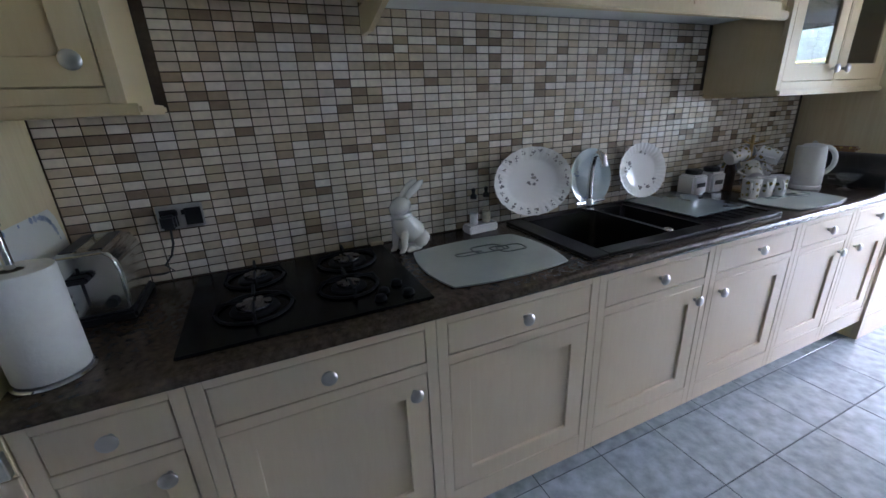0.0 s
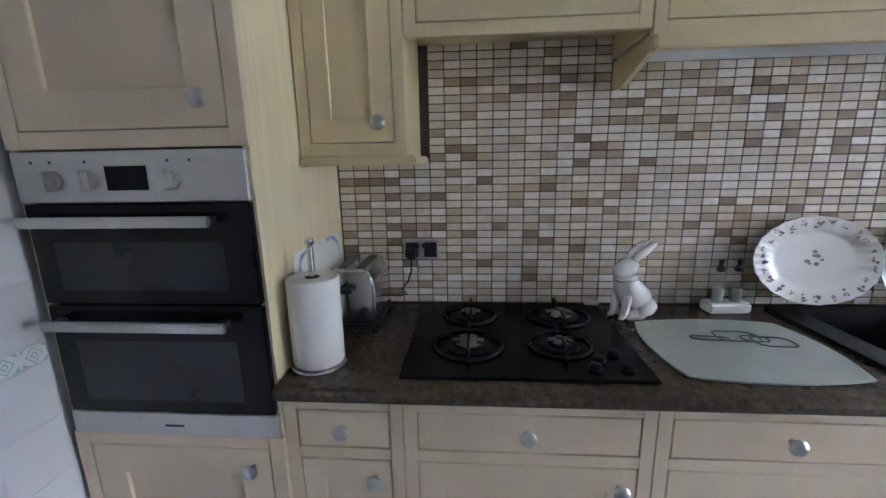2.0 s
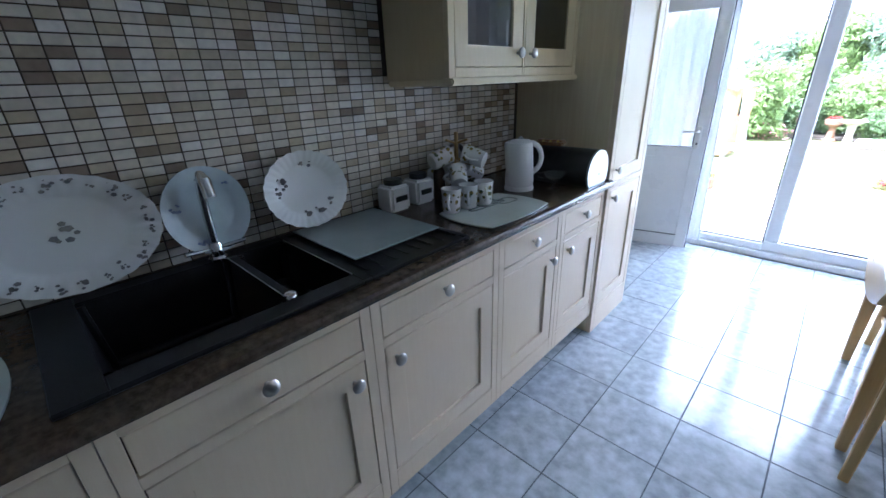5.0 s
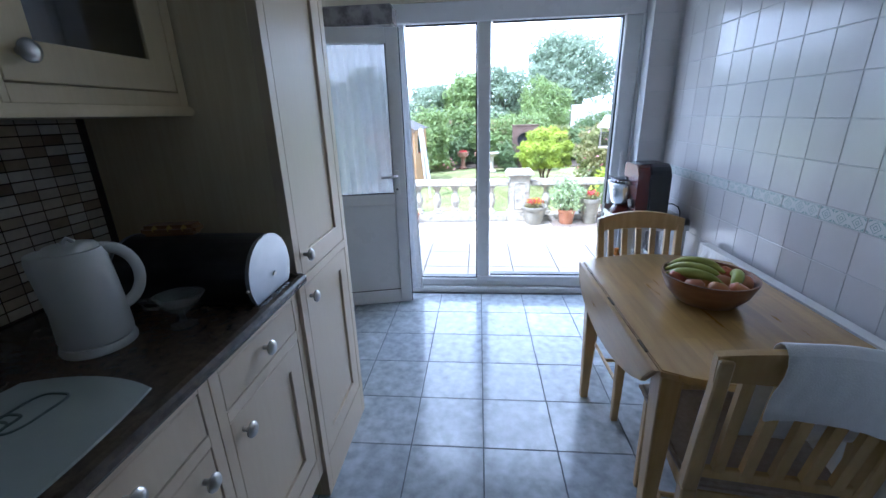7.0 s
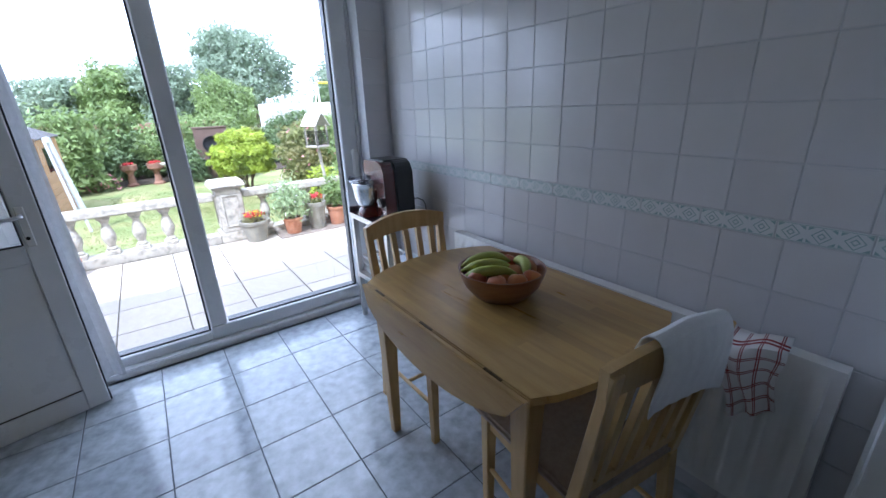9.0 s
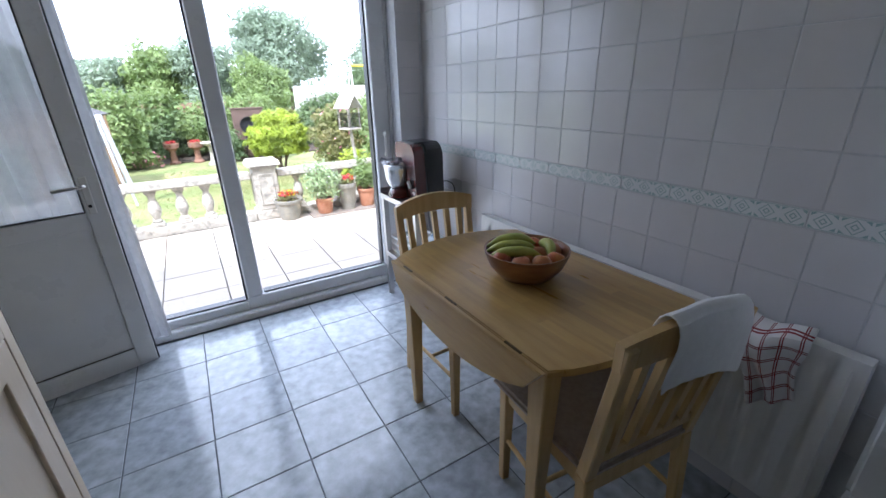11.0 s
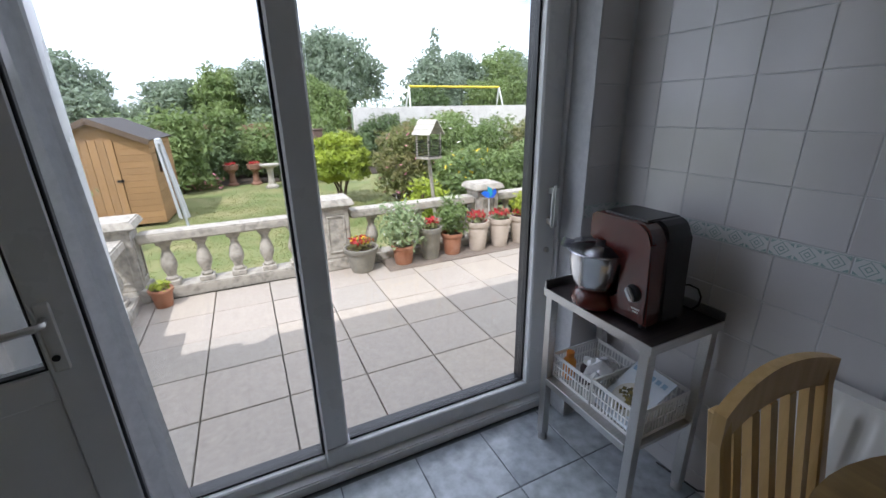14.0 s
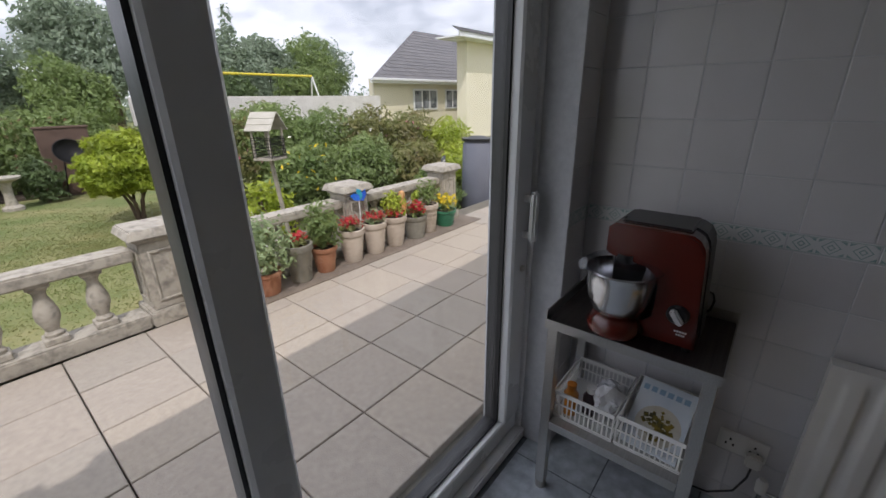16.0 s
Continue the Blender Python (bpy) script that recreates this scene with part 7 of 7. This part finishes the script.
tagged(box("soil_bed", (-4.5, 17.6, GZ - 0.05), (11.0, 21.0, GZ + 0.04), SOIL, None, 0.01), "dark soil of the planted border", "flower bed")
# brick wall and pots at the lawn's end
BRICK = material("old_red_brick", (0.22, 0.10, 0.07), 0.9, color2=(0.32, 0.17, 0.12), scale=5, bump=0.4)
tagged(box("garden_wall", (-4.5, 21.2, GZ), (3.6, 21.45, 1.15), BRICK, None, 0.01), "old red brick wall behind the border", "wall")
DULLTERRA = material("dull_terracotta", (0.20, 0.095, 0.06), 0.9, color2=(0.28, 0.16, 0.11), scale=7, bump=0.3)
for x, y in ((0.62, 17.6), (1.25, 17.5)):
    u = thing("garden_urn", (x, y, GZ), "terracotta urn on a pedestal by the border", "urn", "terracotta urns")
    u.scale = (0.75, 0.75, 0.75)
    lathe("urn", [(0.20, 0.0), (0.20, 0.06), (0.13, 0.12), (0.10, 0.45), (0.12, 0.52), (0.26, 0.62), (0.28, 0.80), (0.24, 0.81), (0.22, 0.68), (0, 0.62)], DULLTERRA, u, None, 18)
    leaves("flowers", [(0, 0, 0.84, 0.20, 0.20, 0.07)], 90, 0.045, PETAL_RED, u, 77)
    leaves("foliage", [(0, 0, 0.80, 0.20, 0.20, 0.07)], 90, 0.045, LEAF_MID, u, 78)
DARKBRICK = material("dark_brown_brick", (0.085, 0.055, 0.042), 0.9, color2=(0.14, 0.09, 0.07), scale=9, bump=0.4)
bush(3.30, 16.80, [(0, 0, 0.36, 0.42, 0.32, 0.38), (0.2, 0, 0.5, 0.3, 0.3, 0.25)], 1500, 0.055, LEAF_MID, "low green shrub before the brick screen", 101)
bush(2.20, 16.95, [(0, 0, 0.45, 0.36, 0.32, 0.46), (-0.1, 0, 0.6, 0.3, 0.3, 0.3)], 1500, 0.055, LEAF_DARK, "dark green shrub before the brick screen", 102)
wp = thing("wall_panel", (2.83, 17.35, GZ), "dark brown brick screen wall at the lawn's end", "wall")
box("brickwork", (-0.45, 0.0, 0), (0.45, 0.12, 1.48), DARKBRICK, wp, 0.01)
box("coping", (-0.48, -0.02, 1.481), (0.48, 0.14, 1.53), DARKBRICK, wp, 0.01)
di = thing("round_brazier", (2.80, 17.10, GZ), "dark iron fire bowl on legs before the brick screen", "fire bowl")
lathe("bowl", [(0, 0), (0.12, 0.02), (0.24, 0.08), (0.29, 0.16), (0.27, 0.16), (0.22, 0.09), (0, 0.03)], BLACKIRON, di, pose(0, 0, 0.95, 62), 24)
for lx in (-0.2, 0.2):
    tube("leg", [(lx * 1.2, 0, 0), (lx * 0.5, 0.02, 0.98)], 0.014, BLACKIRON, di, 6)
sd_ = thing("bird_bath", (1.62, 16.6, GZ), "grey stone bird bath on the lawn", "bird bath")
lathe("pedestal", [(0.17, 0), (0.17, 0.06), (0.10, 0.11), (0.075, 0.30), (0.09, 0.50), (0.12, 0.56)], STONE, sd_, None, 16)
lathe("basin", [(0, 0.56), (0.14, 0.56), (0.26, 0.62), (0.27, 0.66), (0.24, 0.66), (0, 0.61)], STONE, sd_, None, 20)

# swing frame and pale wall beyond the hedge
tagged(box("boundary_wall", (5.0, 20.2, GZ), (15.0, 20.4, 1.66), material("pale_rendered_wall", (0.64, 0.62, 0.59), 0.9, color2=(0.54, 0.52, 0.49), scale=2, bump=0.2), None, 0.01), "pale rendered boundary wall beyond the hedge", "wall")
sw = thing("swing_frame", (0, 23.5, GZ), "metal garden swing frame with yellow top bar", "swing")
ZT = 3.10
tube("top_bar", [(8.55, 0, ZT), (13.6, 0, ZT)], 0.055, material("yellow_painted_steel", (0.60, 0.48, 0.03), 0.5, color2=(0.66, 0.54, 0.06), scale=5), sw, 8, "yellow top bar")
for x in (8.55, 13.6):
    for s in (-1, 1):
        tube("leg", [(x, 0, ZT), (x + (0.25 if x > 10 else -0.25), s * 1.0, 0)], 0.04, WHITEPLASTIC, sw, 8, "white steel leg")
for x in (9.6, 9.95, 11.4, 11.75):
    tube("rope", [(x, 0, ZT), (x, 0, 1.0)], 0.012, BLACKIRON, sw, 5)

# neighbouring houses
RENDER = material("cream_render", (0.72, 0.67, 0.51), 0.9, color2=(0.76, 0.71, 0.56), scale=1.5, bump=0.15)
SLATE = material("grey_roof_tiles", (0.13, 0.13, 0.14), 0.8, color2=(0.18, 0.175, 0.18), scale=2, bump=0.3, island=0.15)


def roof_tiles(name, parent, x0, x1, y0, z0, y1, z1, rows, cols, hip=0.0):
    bm = bmesh.new()
    for i in range(rows):
        for j in range(cols):
            a, b = i / rows, (i + 1.12) / rows
            xa, xb = x0 + (x1 - x0) * (j + 0.5 * (i % 2)) / cols, x0 + (x1 - x0) * (j + 1 + 0.5 * (i % 2)) / cols - 0.012
            ha, hb = x0 + (x1 - x0) * hip * a, x0 + (x1 - x0) * hip * b
            if xb <= hb:
                continue
            pa, pb = max(xa, ha), max(xa, hb)
            p = [(pa, y0 + (y1 - y0) * a, z0 + (z1 - z0) * a + 0.045), (xb, y0 + (y1 - y0) * a, z0 + (z1 - z0) * a + 0.045), (xb, y0 + (y1 - y0) * b, z0 + (z1 - z0) * b + 0.01), (pb, y0 + (y1 - y0) * b, z0 + (z1 - z0) * b + 0.01)]
            q = [(x, y, z - 0.03) for x, y, z in p]
            v = [bm.verts.new(c) for c in p + q]
            for f in ((0, 1, 2, 3), (0, 4, 5, 1), (1, 5, 6, 2), (3, 2, 6, 7), (0, 3, 7, 4)):
                bm.faces.new([v[k] for k in f])
    ob = finish(name, bm, SLATE, parent, "grey tiled roof slope")
    ob["kind"] = "stuff"
    return ob


h1 = thing("bungalow", (0, 0, GZ), "cream bungalow with grey tiled roof beyond the hedge", "house")
box("wall", (16.6, 22.4, 0), (34.0, 22.8, 3.05), RENDER, h1, 0)
roof_tiles("roof", h1, 16.0, 34.0, 21.9, 3.0, 26.2, 6.37, 16, 50, 0.44)
bm = bmesh.new()
v = [bm.verts.new(p) for p in ((16.0, 21.9, 3.0), (23.8, 30.5, 3.0), (23.9, 26.2, 6.35), (34, 21.9, 3.0), (34, 30.5, 3.0), (34, 26.2, 6.35))]
for f in ((0, 1, 2), (3, 5, 4), (1, 4, 5, 2), (0, 2, 5, 3), (0, 3, 4, 1)):
    bm.faces.new([v[k] for k in f])
finish("roof_core", bm, SLATE, h1, "grey hipped roof")
box("gutter", (16.0, 21.75, 2.92), (34.0, 21.90, 3.05), UPVC, h1, 0.02, "white gutter")
each("fascia", [((16.0, 21.9, 2.80), (34.0, 22.0, 2.999))], UPVC, h1)
HOUSEPANE = material("mottled_grey_pane", (0.28, 0.30, 0.32), 0.12, color2=(0.10, 0.11, 0.12), scale=1.5, contrast=(0.45, 0.55))
for x in (19.6, 22.6):
    w = box("window", (x, 22.32, 1.35), (x + 2.2, 22.39, 2.55), UPVC, h1, 0.01, "white framed window")
    for k in range(3):
        box("pane", (x + 0.10 + k * 0.70, 22.30, 1.45), (x + 0.66 + k * 0.70, 22.319, 2.45), HOUSEPANE, w, 0)
h2 = thing("extension", (0, 0, GZ), "cream rendered house extension with white fascia", "house")
box("wall", (18.4, 17.6, 0), (30.0, 18.2, 4.55), RENDER, h2, 0)
box("fascia", (16.9, 16.9, 4.55), (30.4, 17.0, 4.80), UPVC, h2, 0.02, "white fascia board")
box("soffit", (16.9, 17.0, 4.55), (30.4, 18.3, 4.62), UPVC, h2, 0)
roof_tiles("roof", h2, 16.8, 30.5, 16.85, 4.75, 19.4, 5.5, 8, 30, 0.2)
# stone lantern base, bin and sign at the end of the patio
cb = thing("water_butt", (6.75, 8.9, GZ), "tall blue-grey plastic water butt", "water butt")
lathe("barrel", [(0, 0), (0.24, 0), (0.26, 0.1), (0.27, 0.6), (0.25, 1.25), (0.22, 1.30), (0, 1.31)], material("blue_grey_plastic", (0.13, 0.14, 0.18), 0.5, color2=(0.17, 0.18, 0.22), scale=4), cb, None, 24)
lathe("lid", [(0.26, 1.31), (0.26, 1.35), (0.1, 1.38), (0, 1.38)], BLACKPLASTIC, cb, None, 24)
sg = thing("garden_sign", (5.95, 9.0, GZ), "small slate sign with pale lettering in the border", "sign", rz=30)
box("board", (-0.17, -0.008, 0.82), (0.17, 0.008, 1.12), material("slate", (0.12, 0.13, 0.15), 0.7, color2=(0.16, 0.17, 0.19), scale=9), sg, 0.004)
box("stake", (-0.015, 0.009, 0), (0.015, 0.025, 1.0), GWOOD, sg, 0.002)
boxes("lettering", [((-0.12 + 0.055 * k, -0.0105, z), (-0.085 + 0.055 * k, -0.0085, z + 0.03)) for z in (1.04, 0.98, 0.92) for k in range(5 if z > 0.95 else 3)], WHITEPLASTIC, sg, 0, "illegible pale lettering")


def tree(x, y, h, spread, mat, n, s, seed, label="tall leafy green tree", slim=False):
    h, spread, n = h * 1.05, spread * 1.15, int(n * 1.8)
    s = s * 0.78
    t = thing("tree", (x, y, GZ), label, "tree", "trees beyond the garden")
    tube("trunk", [(0, 0, 0), (0.1, 0, h * 0.3), (0.0, 0.1, h * 0.62)], [h * 0.03, h * 0.022, h * 0.01], BARK, t, 8)
    r = random.Random(seed)
    blobs = [(0, 0, h * 0.60, spread * 0.62, spread * 0.62, h * 0.30)]
    limbs = bmesh.new()
    for k in range(11):
        a, u = r.random() * 6.283, r.random()
        rr = spread * (0.70 - 0.42 * u) * (0.5 if slim else 1)
        c = (rr * math.cos(a), rr * math.sin(a), h * (0.34 + 0.52 * u))
        w = spread * r.uniform(0.26, 0.44) * (0.7 if slim else 1)
        blobs.append((*c, w, w, w * r.uniform(0.65, 1.0)))
        add_tube(limbs, [(0.0, 0.05, h * (0.25 + 0.3 * u)), (c[0] * 0.6, c[1] * 0.6, c[2] - 0.1 * h * 0.3), c], [h * 0.010, h * 0.007, h * 0.003], 5)
    finish("limbs", limbs, BARK, t)
    if slim:
        blobs.append((0, 0, h * 0.93, spread * 0.16, spread * 0.16, h * 0.10))
        blobs.append((0.1, 0, h * 1.06, spread * 0.10, spread * 0.10, h * 0.12))
    leaves("crown", blobs, n, s, mat, t, seed)
    return t


tree(7.7, 33, 6.9, 3.5, LEAF_HAZED, 10000, 0.16, 201)
tree(2.7, 31, 4.6, 2.2, LEAF_HAZED, 5000, 0.15, 202)
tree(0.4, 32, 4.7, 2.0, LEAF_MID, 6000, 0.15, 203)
tree(-2.4, 33, 3.9, 1.9, LEAF_HAZED, 4500, 0.15, 204)
tree(-6.8, 34, 5.1, 2.3, LEAF_HAZED, 6000, 0.16, 205)
tree(-10.5, 34, 4.4, 2.8, LEAF_HAZED, 5000, 0.16, 206)
tree(-14.5, 34, 5.2, 3.0, LEAF_HAZED, 5000, 0.17, 216)
tree(11.9, 28, 5.3, 2.7, LEAF_HAZED, 6000, 0.13, 207, slim=True)
tree(15.2, 31, 5.6, 2.4, LEAF_HAZED, 6000, 0.15, 208)
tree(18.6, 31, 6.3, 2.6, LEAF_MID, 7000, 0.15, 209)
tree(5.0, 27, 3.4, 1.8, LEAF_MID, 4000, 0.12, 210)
tree(-20, 36, 6, 3.5, LEAF_HAZED, 4000, 0.18, 211)
tree(23, 36, 6.5, 3.2, LEAF_HAZED, 4000, 0.18, 212)
tree(9.8, 24.5, 3.4, 1.6, LEAF_DARK, 3500, 0.10, 213)
tree(13.8, 25.0, 3.6, 1.7, LEAF_MID, 3500, 0.10, 214)
fw = leaves("distant_woodland", [(x, 60 + 6 * math.sin(x * 1.3), GZ + 1.2, 5.0, 4.0, 2.4 + 0.9 * math.sin(x * 0.7)) for x in range(-80, 110, 4)], 16000, 0.40, LEAF_HAZED, None, 300)
tagged(fw, "distant line of woodland", "woods", "", "stuff")


# ---- tiles, last ----
def tile_mesh(name, u, v, t, mat, bevel):
    """A flat piece u by v by t, lying in the yz plane and facing +x."""
    bm = bmesh.new()
    b = bevel
    lo = [bm.verts.new(p) for p in ((0, -u / 2, -v / 2), (0, u / 2, -v / 2), (0, u / 2, v / 2), (0, -u / 2, v / 2))]
    hi = [bm.verts.new(p) for p in ((t - b, -u / 2, -v / 2), (t - b, u / 2, -v / 2), (t - b, u / 2, v / 2), (t - b, -u / 2, v / 2))]
    tp = [bm.verts.new(p) for p in ((t, -u / 2 + b, -v / 2 + b), (t, u / 2 - b, -v / 2 + b), (t, u / 2 - b, v / 2 - b), (t, -u / 2 + b, v / 2 - b))]
    for q, r in ((lo, hi), (hi, tp)):
        for k in range(4):
            j = (k + 1) % 4
            bm.faces.new((q[k], q[j], r[j], r[k]))
    bm.faces.new(tp)
    me = bpy.data.meshes.new(name)
    bm.to_mesh(me)
    bm.free()
    me.materials.append(mat)
    return me


def lay(name, places, me, parent):
    for m in places:
        ob = new(name, me)
        ob.parent = parent
        ob.matrix_world = m


def joined_tiles(name, places, me, parent, label):
    co = np.array([v.co for v in me.vertices])
    faces = [tuple(p.vertices) for p in me.polygons]
    verts, fs = [], []
    for m in places:
        r = np.array(m.to_3x3())
        base = len(verts)
        verts.extend((co @ r.T + np.array(m.translation)).tolist())
        fs.extend(tuple(base + i for i in f) for f in faces)
    d = bpy.data.meshes.new(name)
    d.from_pydata(verts, [], fs)
    d.materials.append(me.materials[0])
    ob = new(name, d)
    ob.parent = parent
    return tagged(ob, label, "", "", "stuff")


floor_ob, west, east, south, pier_ob = (bpy.data.objects[k] for k in ("floor", "wall_west", "wall_east", "wall_south", "wall_pier"))
rnd = random.Random(4)
# floor
T, CX, RY = 0.333, 1.215, 5.226
fm = tile_mesh("floor_tile", T - 0.0045, T - 0.0045, 0.009, FLOORTILE, 0.0015)
spots = []
for i in range(-4, 4):
    for j in range(-19, 1):
        x, y = CX + (i + 0.5) * T, RY + (j + 0.5) * T
        if -0.1 < x < RW + 0.1 and y > YB - 0.1:
            spots.append(Matrix.Translation((x, y, -0.009)) @ Matrix.Rotation(rnd.choice((0, 1, 2, 3)) * math.pi / 2, 4, "Z") @ Matrix.Rotation(-math.pi / 2, 4, "Y"))
lay("tile", spots, fm, floor_ob)

# mosaic
MU, MV = 0.0567, 0.0282
mm = tile_mesh("mosaic_tile", MU - 0.0036, MV - 0.0036, 0.007, MOSAIC, 0.0008)
near, rest = [], []
for j in range(34):
    z = 0.9745 + (j + 0.5) * MV
    for i in range(67):
        y = -0.155 + (i + 0.5) * MU
        if (z > 1.515 and (y < 0.175 or y > 2.64)) or z > 1.91 or y > 3.60:
            continue
        m = Matrix.Translation((-0.006, y, z))
        (near if (0.18 < y < 1.05 and z < 1.50) and len(near) < 296 else rest).append(m)
lay("tile", near, mm, west)
joined_tiles("mosaic_tiles", rest, mm, west, "small beige and brown stone mosaic tiles")

# square tiles on the east wall, end wall and pier
WT, WZ = 0.1605, 0.1575
wt = tile_mesh("wall_tile", WT - 0.0026, WZ - 0.0026, 0.007, WALLTILE, 0.0018)
BZ0, BZ1 = 1.028, 1.084
rows = [BZ1 + (k + 0.5) * WZ for k in range(9)] + [BZ0 - (k + 0.5) * WZ for k in range(7)]
EY0 = 4.518
half = Matrix.Rotation(math.pi, 4, "Z")
near, rest = [], []
for z in rows:
    if z > CEIL:
        continue
    for i in range(-33, 7):
        y = EY0 + (i + 0.5) * WT
        if y > 5.47 - 0.05 or y < YB + 0.05:
            continue
        m = Matrix.Translation((RW + 0.006, y, z)) @ half
        (near if y > 2.6 and z > 0.5 else rest).append(m)
lay("tile", near, wt, east)
joined_tiles("wall_tiles", rest, wt, east, "square white glazed wall tiles")
turn_s = Matrix.Rotation(math.pi / 2, 4, "Z")
joined_tiles("wall_tiles", [Matrix.Translation((0.60 + (i + 0.5) * WT, YB - 0.006, z)) @ turn_s for z in rows if z < CEIL for i in range(12)], wt, south, "square white glazed wall tiles")
turn_n = Matrix.Rotation(-math.pi / 2, 4, "Z")
pt = tile_mesh("wall_tile_narrow", WT - 0.0026, WZ - 0.0026, 0.007, WALLTILE, 0.0018)
lay("tile", [Matrix.Translation((2.315 + 0.5 * WT + 0.004, 5.47, z)) @ turn_n for z in rows if z < CEIL], pt, pier_ob)
# patterned border course
BL = 0.2


def border(parent, count, place):
    for k in range(count):
        bt = box("border_tile", (0, -BL / 2 + 0.0015, BZ0 + 0.0015), (0.0075, BL / 2 - 0.0015, BZ1 - 0.0015), BORDERTILE, parent, 0.001)
        bt.matrix_world = place(k)
        bm = bmesh.new()
        for e in (-BL / 2 + 0.034 + d * 0.066 for d in range(3)):
            c = (BZ0 + BZ1) / 2
            for r0, r1 in ((0.022, 0.0185), (0.010, 0.006)):
                ou = [bm.verts.new((0.0082, e + r0 * math.cos(a * math.pi / 2), c + r0 * math.sin(a * math.pi / 2))) for a in range(4)]
                iu = [bm.verts.new((0.0082, e + r1 * math.cos(a * math.pi / 2), c + r1 * math.sin(a * math.pi / 2))) for a in range(4)]
                for a in range(4):
                    bm.faces.new((ou[a], ou[(a + 1) % 4], iu[(a + 1) % 4], iu[a]))
            for s in (-1, 1):
                for q in (-1, 1):
                    vs = [bm.verts.new((0.0082, e + s * a, c + q * b)) for a, b in ((0.030, 0.012), (0.030, 0.022), (0.016, 0.022))]
                    bm.faces.new(vs)
        for z in (BZ0 + 0.003, BZ1 - 0.0045):
            vs = [bm.verts.new((0.0082, y, zz)) for y, zz in ((-BL / 2 + 0.002, z), (BL / 2 - 0.002, z), (BL / 2 - 0.002, z + 0.0015), (-BL / 2 + 0.002, z + 0.0015))]
            bm.faces.new(vs)
        g = finish("pattern", bm, BORDERGREEN, bt)


border(east, 29, lambda k: Matrix.Translation((RW + 0.006, 5.36 - k * BL, 0)) @ half)
border(pier_ob, 1, lambda k: Matrix.Translation((2.4165, 5.47, 0)) @ turn_n)
border(south, 9, lambda k: Matrix.Translation((0.70 + k * BL, YB - 0.006, 0)) @ turn_s)

# paving slabs of the patio
pave = bpy.data.objects["pavement"]
PX, PY, PS, PR = 1.088, 6.322, 0.4485, 0.4560
pm = tile_mesh("paving_slab", PS - 0.0075, PR - 0.0075, 0.044, SLAB, 0.004)
flat = Matrix.Rotation(-math.pi / 2, 4, "Y")
quarter = Matrix.Rotation(math.pi / 2, 4, "Z")
spots = []
for i in range(-11, 18):
    for j in range(-1, 5):
        x, y = PX + (i + 0.5) * PS, PY + (j + 0.5) * PR
        if y < 8.35:
            spots.append(Matrix.Translation((x, y, PZ - 0.044 + rnd.uniform(-0.002, 0.002))) @ Matrix.Rotation(rnd.uniform(-0.004, 0.004), 4, "X") @ quarter @ flat)
lay("slab", spots, pm, pave)
